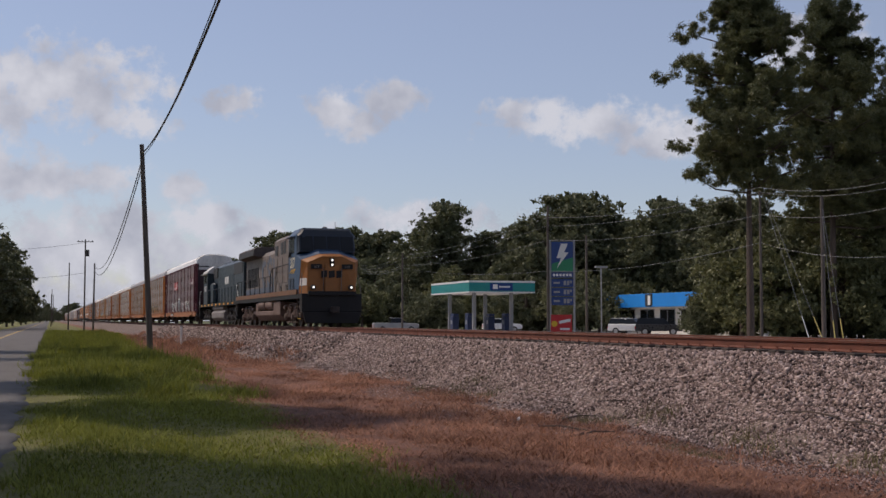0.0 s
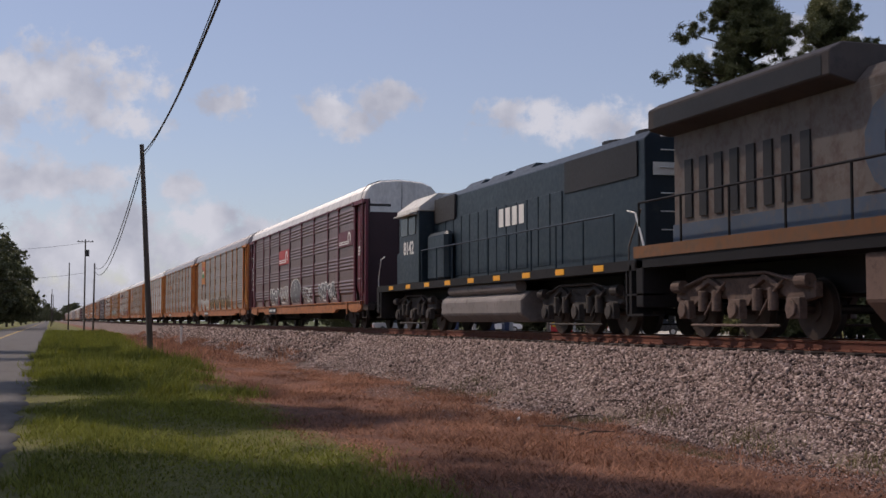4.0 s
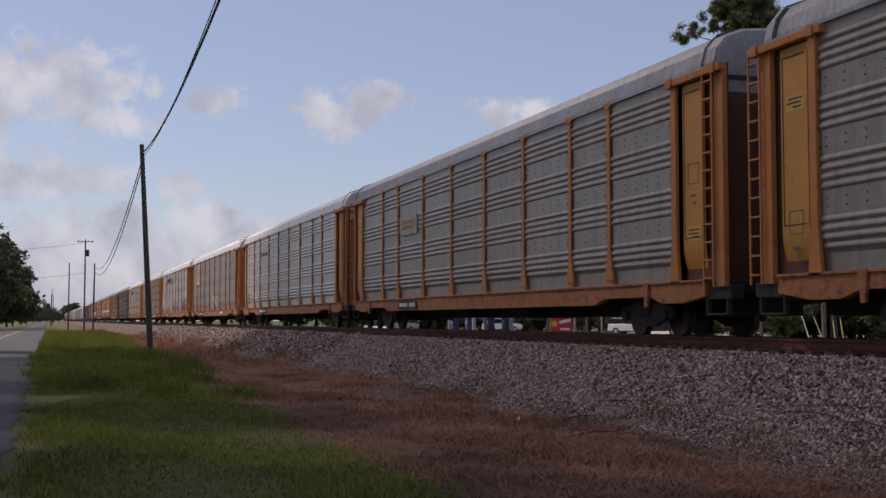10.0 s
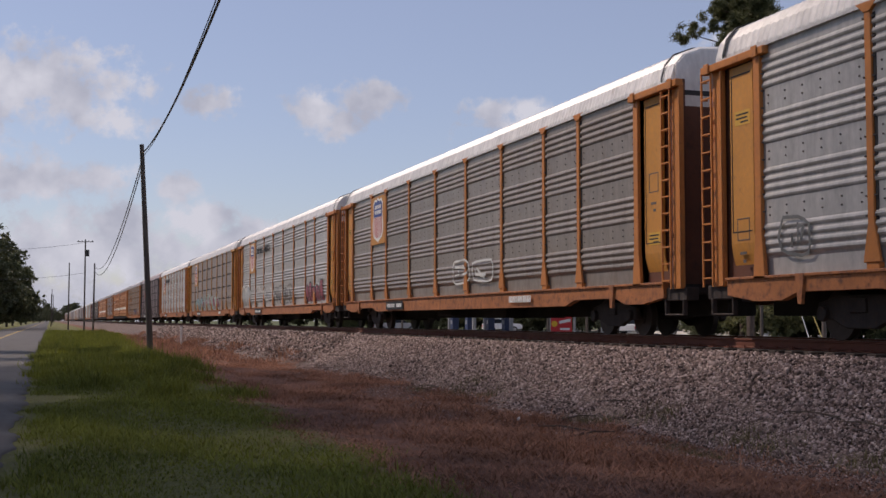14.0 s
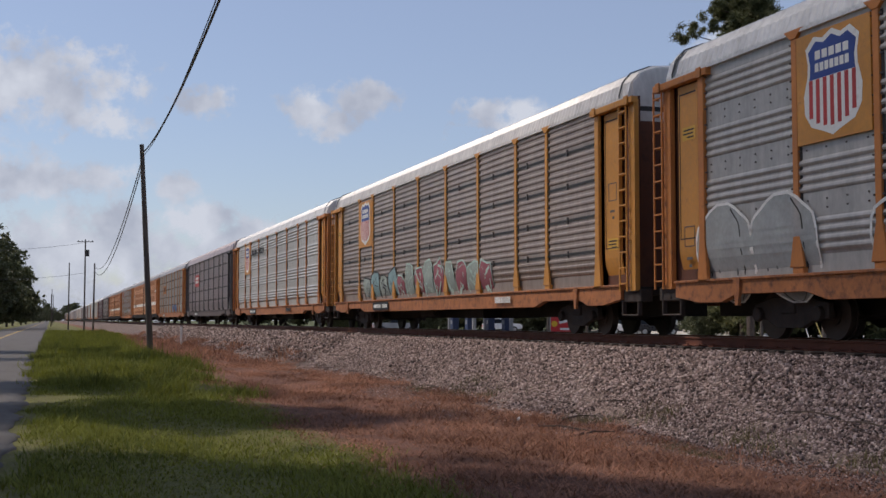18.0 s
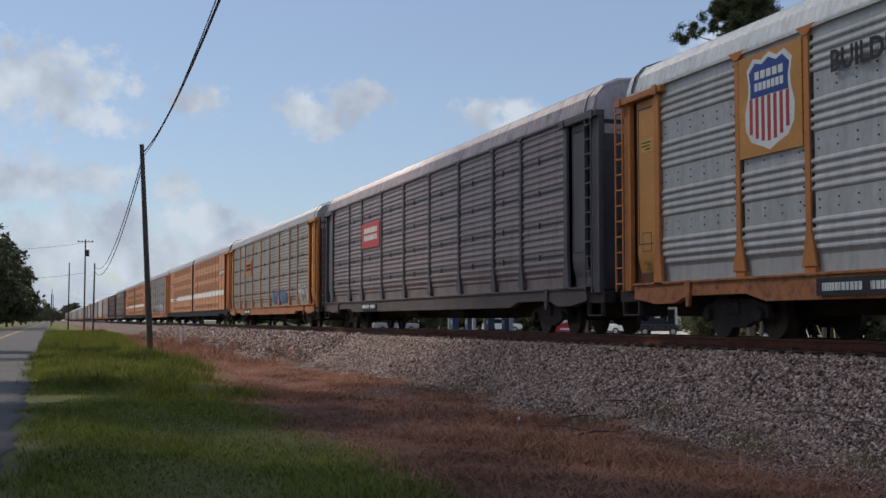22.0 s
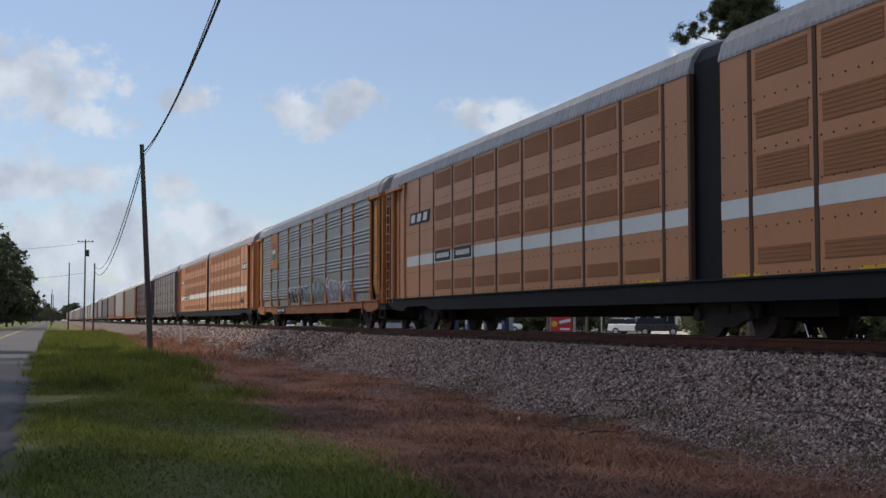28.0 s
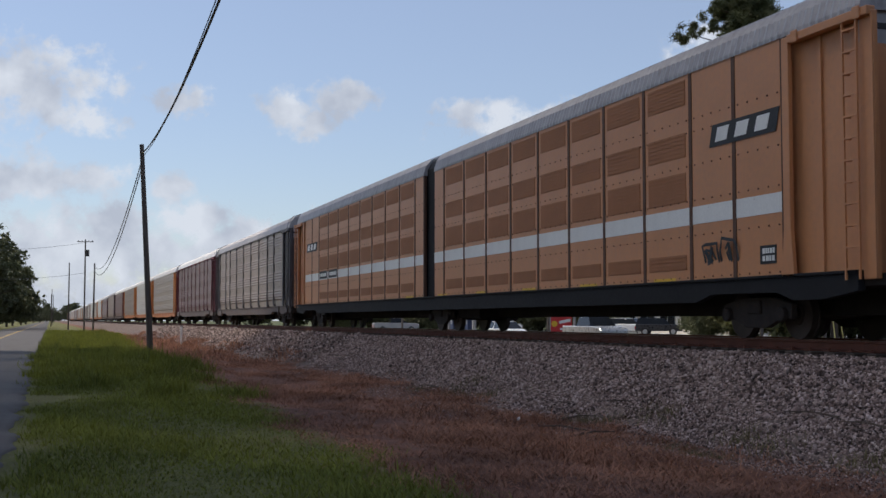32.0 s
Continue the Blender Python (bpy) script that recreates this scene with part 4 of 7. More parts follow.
def galvanised(name, color, rust=(0.16, 0.08, 0.045), rust_at=(0.55, 0.8), metal=0.35, streak=0.25):
    """Bare zinc sheet with vertical grime streaks and rust blooms."""
    m, t, b = nodes_of(name)
    c = ramp_of(t, noise_of(t, 1.2, 6, stretch=(1, 3, 0.25)), [(0.3, scaled(color, 1 - streak)), (0.7, scaled(color, 1 + streak))])
    c = mix_of(t, 0.5, c, ramp_of(t, noise_of(t, 9, 6, stretch=(1, 1, 0.5)), [(0.3, scaled(color, 0.7)), (0.7, scaled(color, 1.2))]))
    r = ramp_of(t, noise_of(t, 2.2, 8, stretch=(1, 1.2, 0.5), rough=0.7), [(rust_at[0], (0, 0, 0)), (rust_at[1], (1, 1, 1))])
    c = mix_of(t, r, c, rust)
    oi = t.nodes.new("ShaderNodeObjectInfo")
    c = mix_of(t, 1.0, c, ramp_of(t, oi.outputs["Random"], [(0, (0.82, 0.8, 0.78)), (1, (1, 1, 1))]), 'MULTIPLY')
    t.links.new(c, b.inputs["Base Color"])
    b.inputs["Metallic"].default_value = metal
    b.inputs["Roughness"].default_value = 0.45
    b.inputs["Coat Weight"].default_value = 0.25
    b.inputs["Coat Roughness"].default_value = 0.35
    return m


zinc_plain = galvanised("galvanised_sheet", (0.47, 0.455, 0.43), rust_at=(0.66, 0.92), metal=0.15)
zinc_warm = galvanised("browned_galvanised_sheet", (0.31, 0.265, 0.222), rust=(0.16, 0.1, 0.065))
zinc_maroon = galvanised("maroon_grimed_sheet", (0.18, 0.11, 0.1), rust=(0.13, 0.06, 0.055))
zinc_mauve = galvanised("mauve_grimed_sheet", (0.235, 0.175, 0.172), rust=(0.13, 0.07, 0.07), rust_at=(0.5, 0.72))
zinc_brown = galvanised("brown_grimed_sheet", (0.32, 0.255, 0.215), rust=(0.15, 0.1, 0.08))
zinc_dark = galvanised("dull_grey_sheet", (0.28, 0.265, 0.255), rust=(0.14, 0.1, 0.08))
RUST = (0.14, 0.06, 0.03)
orange = surface("orange_car_paint", (0.5, 0.185, 0.042), 0.6, 0, 0.2, 0.8, 10, 0.05, dirt=RUST, dirt_at=(0.56, 0.8))
# brown of the car ends, with the shade between cars put into the colour
end_brown_shaded = surface("shaded_brown_end_doors", (0.12, 0.045, 0.024), 0.75, 0, 0.25, 0.8, 10, 0.05, dirt=(0.05, 0.024, 0.016), dirt_at=(0.5, 0.75))
ochre = surface("ochre_car_paint", (0.55, 0.25, 0.045), 0.55, 0, 0.2, 0.8, 10, 0.05, dirt=RUST, dirt_at=(0.58, 0.82))
# darker copy of the maroon, shade of the end face painted in
maroon_shaded = surface("shaded_maroon_end_doors", (0.035, 0.012, 0.016), 0.6, 0, 0.25, 0.8, 10, 0.05)
maroon = surface("maroon_car_paint", (0.125, 0.02, 0.034), 0.5, 0, 0.25, 0.8, 10, 0.05, dirt=(0.1, 0.03, 0.03), dirt_at=(0.55, 0.8))
slate = surface("dark_slate_car_paint", (0.1, 0.09, 0.095), 0.6, 0, 0.25, 0.8, 10, 0.05, dirt=(0.1, 0.06, 0.05), dirt_at=(0.58, 0.8))
orange_sill = surface("rusted_orange_sill", (0.4, 0.15, 0.05), 0.7, 0, 0.3, 1.2, 12, 0.2, dirt=(0.13, 0.055, 0.03), dirt_at=(0.47, 0.66))
slate_sill = surface("rusted_dark_sill", (0.09, 0.07, 0.065), 0.7, 0, 0.3, 1.2, 12, 0.2, dirt=(0.13, 0.06, 0.035), dirt_at=(0.52, 0.72))
roof_white = galvanised("pale_roof_sheet", (0.74, 0.72, 0.69), rust=(0.3, 0.22, 0.18), rust_at=(0.6, 0.85), metal=0.1)
roof_grey = galvanised("grey_roof_sheet", (0.38, 0.36, 0.36), rust=(0.2, 0.17, 0.16), metal=0.15)
roof_mauve = galvanised("stained_roof_sheet", (0.5, 0.42, 0.42), rust=(0.22, 0.14, 0.14), rust_at=(0.5, 0.7), metal=0.1)
tan_paint = surface("faded_tan_orange_paint", (0.55, 0.235, 0.09), 0.6, 0, 0.14, 0.6, 9, 0.03, dirt=(0.38, 0.16, 0.07), dirt_at=(0.6, 0.85))
tan_mesh = surface("perforated_tan_sheet", (0.36, 0.15, 0.06), 0.7, 0, 0.15, 1, 30, 0.2)
black_seal = surface("black_rubber_bellows", (0.02, 0.02, 0.022), 0.7, 0, 0.2)
notice_mat = surface("faded_yellow_notice", (0.62, 0.36, 0.05), 0.6, 0, 0.15)
black_sign = surface("black_stencil_paint", (0.018, 0.018, 0.02), 0.6, 0, 0.2)
for glossy in (tan_paint,):
    shell = glossy.node_tree.nodes["Principled BSDF"].inputs
    shell["Coat Weight"].default_value, shell["Coat Roughness"].default_value = 0.3, 0.35
PITCH = 2.07
c1 = autorack(8.53, "maroon autorack car with grimy corrugated sides and white graffiti", maroon, zinc_maroon, roof_white, orange_sill, end_mat=maroon_shaded)
c2 = autorack(10.6, "orange autorack car with grimy corrugated sides and a flag emblem", orange, zinc_warm, roof_grey, orange_sill)
c3 = autorack(12.67, "orange autorack car with browned corrugated sides", orange, zinc_warm, roof_grey, orange_sill)
c4 = autorack(14.74, "orange autorack car with clean galvanised corrugated sides", orange, zinc_plain, roof_white, orange_sill)
c5 = autorack(16.81, "orange autorack car with brownish corrugated sides", orange, zinc_warm, roof_white, orange_sill)
c6 = autorack(18.88, "orange autorack car with galvanised sides, shield emblem and graffiti", orange, zinc_plain, roof_white, orange_sill)
c7 = autorack(20.95, "ochre autorack car with brown sides and pink graffiti", ochre, zinc_brown, roof_white, orange_sill, 'seam')
c8 = autorack(23.02, "orange autorack car with galvanised sides and a shield emblem", orange, zinc_plain, roof_white, orange_sill)
c9 = autorack(25.09, "dark slate autorack car with mauve-grimed sides", slate, zinc_mauve, roof_mauve, slate_sill, 'seam', roof=roof_high)
c10 = autorack(27.19, "orange autorack car with brownish sides and blue graffiti", orange, zinc_warm, roof_grey, orange_sill, 'seam')


def box_rack(tc, label):
    """An articulated two-unit carrier with flat tan panels."""
    car = car_thing(tc, label)
    half = 22.67
    running_gear(car, half + 0.35, black_seal, (-18.6, 0.0, 18.6))
    for u in (-1, 1):
        part("roof", roof_unit, roof_grey, car, loc=(0, u * 11.4, 0))
        for s in (-1, 1):
            for k, (first, width) in enumerate(TAN_BAYS):
                lo = u * first if u > 0 else -first - width
                ob = part("side_panel", tan_panel[width], tan_paint, car)
                ob.matrix_basis = side_place(s, lo if s < 0 else lo + width)
                part("panel_joint", joint_mesh, tan_dark, ob)
                if s < 0:
                    tagged(part("rivets", tan_rivets[width], tan_dark, ob), kind="stuff")
                if 0 < k < 9:
                    for hole in tan_holes if s < 0 else tan_holes[:1]:
                        tagged(part("perforated_sheet", hole, tan_mesh, ob), kind="stuff")
                part("stripe", tan_stripe[width], white_paint, ob, "white stripe")
    for e in (-1, 1):
        end_wall(car, half, e, tan_paint, roof_grey)
        for s in (-1, 1):
            sheet = part("end_sheet", tan_end, tan_paint, car)
            sheet.matrix_basis = side_place(s, e * 21.25, SIDE - 0.1)
            ob = part("end_post", channel_mesh, tan_paint, car)
            ob.matrix_basis = side_place(s, e * 20.33)
            ob = part("corner_post", corner_mesh, tan_paint, car)
            ob.matrix_basis = side_place(s, 21.98 if e > 0 else -22.4)
            ob = part("ladder", ladder_mesh, tan_paint, car)
            ob.matrix_basis = side_place(s, 22.3 if e > 0 else -22.07, SIDE + 0.02)
            ob = part("eave_beam", beam_mesh, tan_paint, car)
            ob.matrix_basis = side_place(s, e * 21.5)
    part("bellows", Build().prism([(-1.38, 1.1), (-1.38, 5.3), (-1.2, 5.6), (0, 5.8), (1.2, 5.6), (1.38, 5.3), (1.38, 1.1)], 'y', -0.75, 0.75), black_seal, car, "black bellows between the two units")
    return car


roof_unit = roof_mesh(10.85, 1.06)


def tan_sheet(w):
    return Build().prism([(0.07, 0.98), (0.0, 0.98), (0.0, 5.12), (0.07, 5.12)], 'y', 0.07, w - 0.05).mesh("side_panel", 0.006)


TAN_BAYS = [(0.55, 1.05)] + [(1.6 + 1.93 * k, 1.93) for k in range(8)] + [(17.04, 1.56), (18.6, 1.56)]
tan_panel = {w: tan_sheet(w) for w in (1.05, 1.93, 1.56)}


def rivet_rows(w):
    b = Build()
    for z in (1.15, 1.95, 2.62, 3.3, 3.95, 4.2):
        n = int(w / 0.28)
        for i in range(n):
            y = 0.16 + (w - 0.3) * i / (n - 1)
            b.box(-0.012, 0, y - 0.014, y + 0.014, z - 0.014, z + 0.014)
    return b.mesh("rivets")


tan_rivets = {w: rivet_rows(w) for w in (1.05, 1.93, 1.56)}
tan_stripe = {w: Build().box(-0.008, 0, 0.075, w - 0.055, 2.16, 2.5).mesh("stripe") for w in (1.05, 1.93, 1.56)}
# dark brown for the rivets, and for the recess shade painted onto the joints
tan_dark = surface("joint_shade_and_rivet_brown", (0.1, 0.045, 0.025), 0.7, 0, 0.2)
joint_mesh = Build().prism([(0.08, 0.85), (-0.012, 0.85), (-0.012, 5.1), (0.08, 5.1)], 'y', -0.045, 0.065).mesh("panel_joint")
tan_holes = []
for z0, z1 in ((1.3, 1.6), (2.62, 3.2), (3.5, 3.98), (4.52, 5.02)):
    hole = Build().box(-0.006, 0, 0.2, 1.74, z0, z1)
    rows = int((z1 - z0) / 0.07)
    for k in range(rows):
        zz = z0 + (z1 - z0) * (k + 0.5) / rows
        hole.box(-0.014, -0.004, 0.2, 1.74, zz - 0.012, zz + 0.012)
    tan_holes.append(hole.mesh("perforated_sheet"))
tan_end = Build().box(-0.01, 0.03, -1.05, 1.05, 1.0, 5.1).box(-0.05, 0.0, 0.1, 0.18, 1.0, 5.1).mesh("end_sheet")
c11 = box_rack(29.78, "two-unit tan orange car carrier with a white stripe")
c12 = autorack(32.39, "orange autorack car with dull grey sides, flag emblem and graffiti", orange, zinc_dark, roof_grey, orange_sill)
c13 = box_rack(35.05, "two-unit tan orange car carrier with a white stripe")
c14 = autorack(37.72, "dark autorack car with brown corrugated sides", slate, zinc_brown, roof_grey, slate_sill)
c15 = autorack(39.79, "maroon autorack car with grimy sides", maroon, zinc_maroon, roof_white, slate_sill)
rest_kinds = ((orange, zinc_warm, roof_white, orange_sill, "orange autorack car with browned sides"),
              (slate, zinc_brown, roof_grey, slate_sill, "dark autorack car with brown sides"),
              (orange, zinc_plain, roof_white, orange_sill, "orange autorack car with galvanised sides"),
              (maroon, zinc_maroon, roof_white, slate_sill, "maroon autorack car with grimy sides"))
for i in range(26):
    a, b, c, d, lab = rest_kinds[(i * 7 // 3) % 4]
    far_rack(39.79 + PITCH * (i + 1), lab, a, b, c, d)

# ---- locomotives ----
loco_grey = surface("faded_grey_loco_paint", (0.18, 0.15, 0.128), 0.65, 0, 0.2, 0.8, 8, 0.05, dirt=(0.1, 0.06, 0.045), dirt_at=(0.45, 0.7))
loco_blue = surface("blue_loco_paint", (0.022, 0.056, 0.115), 0.5, 0, 0.2, 0.8, 8, 0.03, dirt=(0.08, 0.08, 0.09), dirt_at=(0.6, 0.85))
loco_gold = surface("gold_loco_paint", (0.3, 0.11, 0.018), 0.5, 0, 0.2, 0.8, 8, 0.03, dirt=(0.3, 0.14, 0.03), dirt_at=(0.6, 0.85))
loco_stripe = surface("grimy_gold_stripe", (0.2, 0.085, 0.03), 0.65, 0, 0.25, 0.8, 8, 0.03, dirt=(0.13, 0.075, 0.04), dirt_at=(0.42, 0.65))
loco_soot = surface("sooty_brown_radiator", (0.075, 0.06, 0.053), 0.75, 0, 0.3, 0.8, 8, 0.05, dirt=(0.04, 0.034, 0.032))
loco_navy = surface("dark_teal_loco_paint", (0.012, 0.025, 0.037), 0.45, 0, 0.25, 0.8, 8, 0.03, dirt=(0.05, 0.055, 0.055), dirt_at=(0.55, 0.8))
# cab blue darkened to navy, shade of the unlit front put into the colour
loco_blue_shaded = surface("shaded_blue_cab_paint", (0.01, 0.016, 0.028), 0.5, 0, 0.25)
loco_black = surface("black_loco_paint", (0.024, 0.022, 0.022), 0.55, 0, 0.3)
tank_brown = surface("dusty_brown_tank", (0.17, 0.11, 0.085), 0.8, 0, 0.25, 1, 10, 0.1, dirt=(0.08, 0.05, 0.04))
loco_faded = surface("sun_faded_blue_paint", (0.085, 0.11, 0.15), 0.65, 0, 0.2, 0.8, 8, 0.03, dirt=(0.15, 0.12, 0.1), dirt_at=(0.5, 0.75))
lamp_glow = glow("headlight", (1.0, 0.93, 0.8), 1.3)
for dull in (loco_black, under_mat, black_seal):
    dull.node_tree.nodes["Principled BSDF"].inputs["Specular IOR Level"].default_value = 0.15
yellow_paint = surface("yellow_paint", (0.75, 0.45, 0.02), 0.5)
glass_dark = surface("dark_cab_glass", (0.012, 0.014, 0.016), 0.15)
glass_dark.node_tree.nodes["Principled BSDF"].inputs["Specular IOR Level"].default_value = 0.25
loco_wheel = wheelset_mesh(0.52)


def quad_y(b, x, y0, y1, z0, z1, slant=0.0, t=0.006):
    """A thin upright plate on the near side."""
    return b.prism([(y0, z0), (y1, z0), (y1 + slant, z1), (y0 + slant, z1)], 'x', x - t, x)


def text_part(name, words, size, material, parent, place, label=""):
    """Lettering with the built-in font, reading towards -y on the near side."""
    cu = bpy.data.curves.new(name, 'FONT')
    cu.body, cu.size, cu.extrude, cu.offset, cu.align_x, cu.resolution_u = words, size, 0.004, size * 0.02, 'CENTER', 3
    tmp = bpy.data.objects.new("tmp", cu)
    scene.collection.objects.link(tmp)
    me = bpy.data.meshes.new_from_object(tmp.evaluated_get(bpy.context.evaluated_depsgraph_get()))
    bpy.data.objects.remove(tmp)
    me.materials.clear()
    me.materials.append(material)
    ob = new(name, me)
    ob.parent = parent
    ob.matrix_basis = place
    if label:
        tagged(ob, label)
    return ob


loco_truck = Build()
for s in (-1, 1):
    loco_truck.prism([(-2.35, 0.98), (-2.35, 0.72), (-1.7, 0.6), (-1.25, 0.86), (-0.55, 0.86), (-0.3, 0.6), (0.3, 0.6), (0.55, 0.86), (1.25, 0.86), (1.7, 0.6), (2.35, 0.72), (2.35, 0.98), (1.5, 1.12), (-1.5, 1.12)], 'x', s * 0.99, s * 1.14)
    for q in (-1.86, 0.0, 1.86):
        loco_truck.box(min(s * 1.1, s * 1.26), max(s * 1.1, s * 1.26), q - 0.2, q + 0.2, 0.36, 0.72)
        loco_truck.cyl('x', (q, 0.53), 0.15, s * 1.26, s * 1.32, 12)
    for q in (-0.95, 0.95):
        loco_truck.cyl('z', (s * 1.2, q - 0.25), 0.1, 0.5, 0.9, 10).cyl('z', (s * 1.2, q + 0.25), 0.1, 0.5, 0.9, 10)
        loco_truck.prism([(q - 0.5, 0.95), (q, 1.16), (q + 0.5, 0.95), (q + 0.42, 0.88), (q, 1.05), (q - 0.42, 0.88)], 'x', s * 1.14, s * 1.24)
        loco_truck.tube([(s * 1.22, q - 0.6, 1.05), (s * 1.25, q - 0.2, 0.75), (s * 1.25, q + 0.1, 0.42)], 0.03, 6)
    loco_truck.cyl('y', (s * 1.2, 1.0), 0.13, -2.3, -1.95, 10).cyl('y', (s * 1.2, 1.0), 0.13, 1.95, 2.3, 10)
    loco_truck.tube([(s * 1.2, -1.9, 1.0), (s * 1.22, -1.0, 1.18), (s * 1.22, 1.0, 1.18), (s * 1.2, 1.9, 1.0)], 0.035, 6)
    loco_truck.tube([(s * 1.28, -1.5, 0.24), (s * 1.28, 1.5, 0.24)], 0.03, 6)
loco_truck.box(-1.0, 1.0, -1.6, 1.6, 0.75, 1.0)
loco_truck_mesh = loco_truck.mesh("truck", 0.012)
loco_truck_mat = surface("dusty_loco_truck", (0.17, 0.115, 0.09), 0.8, 0.1, 0.35, 2, 14, 0.2, dirt=(0.06, 0.045, 0.04), dirt_at=(0.45, 0.7))


dark_truck_mat = surface("grimy_dark_loco_truck", (0.06, 0.052, 0.047), 0.8, 0.1, 0.35, 2, 14, 0.2, dirt=(0.025, 0.02, 0.018), dirt_at=(0.45, 0.7))


def six_wheel_truck(loco, y, mat, label):
    t_ob = part("truck", loco_truck_mesh, mat, loco, label, loc=(0, y, 0))
    for k, q in enumerate((-1.86, 0.0, 1.86)):
        w = part("wheelset", loco_wheel, wheel_mat, t_ob, loc=(0, q, 0.52))
        spinning.append((('loco', k), w, (0, q, 0.52), 0.52))


def handrail(loco, name, pts, mat, posts, foot):
    """A rail tube with upright posts down to the walkway."""
    ob = part(name, Build().tube(pts, 0.024, 6), mat, loco)
    for p in posts:
        part("stanchion", Build().tube([(p[0], p[1], foot), p], 0.024, 5), mat, ob)


def loco_thing(tc, label):
    loco = tagged(new("locomotive"), label, "locomotive", "locomotives of the freight train")
    loco.location = (TRACK_X, PASS_Y + SPEED * tc, 0)
    rolling.append(loco)
    return loco


def wide_nose_loco(tc):
    loco = loco_thing(tc, "weathered blue, grey and gold wide-nosed diesel locomotive with headlights on")
    part("frame", Build().box(-1.5, 1.5, -10.4, 10.3, 1.42, 1.64).box(-0.5, 0.5, -10.6, 10.4, 0.8, 1.45), loco_black, loco)
    for s in (-1, 1):
        part("side_stripe", Build().box(min(s * 1.46, s * 1.53), max(s * 1.46, s * 1.53), -9.6, 10.3, 1.63, 1.86), loco_stripe, loco, "grimy gold sill stripe")
    # engine hood, radiator and equipment cabinet
    hood = part("engine_hood", Build().prism([(-0.95, 1.64), (-0.95, 4.0), (-0.7, 4.25), (0.7, 4.25), (0.95, 4.0), (0.95, 1.64)], 'y', -2.2, 9.6), loco_grey, loco, bevel=0.02)
    for k in range(9):
        y = -1.9 + k * 0.62
        for s in (-1, 1):
            part("hood_door", Build().box(min(s * 0.94, s * 0.975), max(s * 0.94, s * 0.975), y, y + 0.56, 2.3, 3.85), loco_grey, hood, bevel=0.008)
    for s in (-1, 1):
        part("hood_band", Build().box(min(s * 0.95, s * 0.985), max(s * 0.95, s * 0.985), -2.2, 9.6, 1.7, 2.25), loco_faded, hood, "faded blue lower band")
        letters = Build()
        for y0, shape in ((2.75, 0), (1.0, 1), (-0.75, 2)):
            if shape == 0:
                for a in range(9):
                    t0, t1 = math.radians(50 + a * 29), math.radians(50 + (a + 1) * 29)
                    letters.prism([(y0 - 0.86 * math.cos(t0), 3.0 + 0.8 * math.sin(t0)), (y0 - 0.86 * math.cos(t1), 3.0 + 0.8 * math.sin(t1)),
                                   (y0 - 0.38 * math.cos(t1), 3.0 + 0.45 * math.sin(t1)), (y0 - 0.38 * math.cos(t0), 3.0 + 0.45 * math.sin(t0))], 'x', s * 0.975, s * 0.99)
            elif shape == 1:
                pts = [(0.65, 3.6), (0.0, 3.74), (-0.58, 3.45), (-0.3, 3.1), (0.35, 2.9), (0.58, 2.55), (0.0, 2.28), (-0.65, 2.45)]
                for (a0, b0), (a1, b1) in zip(pts[:-1], pts[1:]):
                    d = Vector((a1 - a0, b1 - b0)).normalized() * 0.2
                    a0, b0, a1, b1 = a0 - d.x * 0.55, b0 - d.y * 0.55, a1 + d.x * 0.55, b1 + d.y * 0.55
                    letters.prism([(y0 - a0 - d.y, b0 + d.x), (y0 - a1 - d.y, b1 + d.x), (y0 - a1 + d.y, b1 - d.x), (y0 - a0 + d.y, b0 - d.x)], 'x', s * 0.975, s * 0.99)
            else:
                letters.prism([(y0 - 0.75, 2.25), (y0 - 0.35, 2.25), (y0 + 0.7, 3.75), (y0 + 0.3, 3.75)], 'x', s * 0.975, s * 0.988)
                letters.prism([(y0 + 0.35, 2.25), (y0 + 0.75, 2.25), (y0 - 0.3, 3.75), (y0 - 0.7, 3.75)], 'x', s * 0.988, s * 0.994)
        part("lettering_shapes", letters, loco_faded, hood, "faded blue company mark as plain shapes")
    part("exhaust_stack", Build().box(-0.35, 0.35, 0.6, 2.2, 4.25, 4.55).box(-0.2, 0.2, -1.2, -0.6, 4.25, 4.42), dark_metal, loco, bevel=0.03)
    rad = part("radiator_cab", Build().prism([(-1.0, 3.98), (-1.46, 4.08), (-1.46, 4.46), (-1.2, 4.6), (1.2, 4.6), (1.46, 4.46), (1.46, 4.08), (1.0, 3.98)], 'y', 3.8, 9.75), loco_soot, loco, "wide overhanging radiator", bevel=0.02)
    for s in (-1, 1):
        part("radiator_shutter", Build().box(min(s * 1.455, s * 1.47), max(s * 1.455, s * 1.47), 4.0, 9.5, 4.1, 4.4), dark_metal, rad)
        for k in range(8):
            y = 5.0 + k * 0.55
            part("hood_grille", Build().box(min(s * 0.94, s * 0.992), max(s * 0.94, s * 0.992), y, y + 0.26, 2.35, 3.45), dark_metal, hood)
    cabinet = part("equipment_cabinet", Build().prism([(-1.28, 1.64), (-1.28, 4.5), (-1.05, 4.66), (1.05, 4.66), (1.28, 4.5), (1.28, 1.64)], 'y', -7.3, -2.2), loco_grey, loco, bevel=0.02)
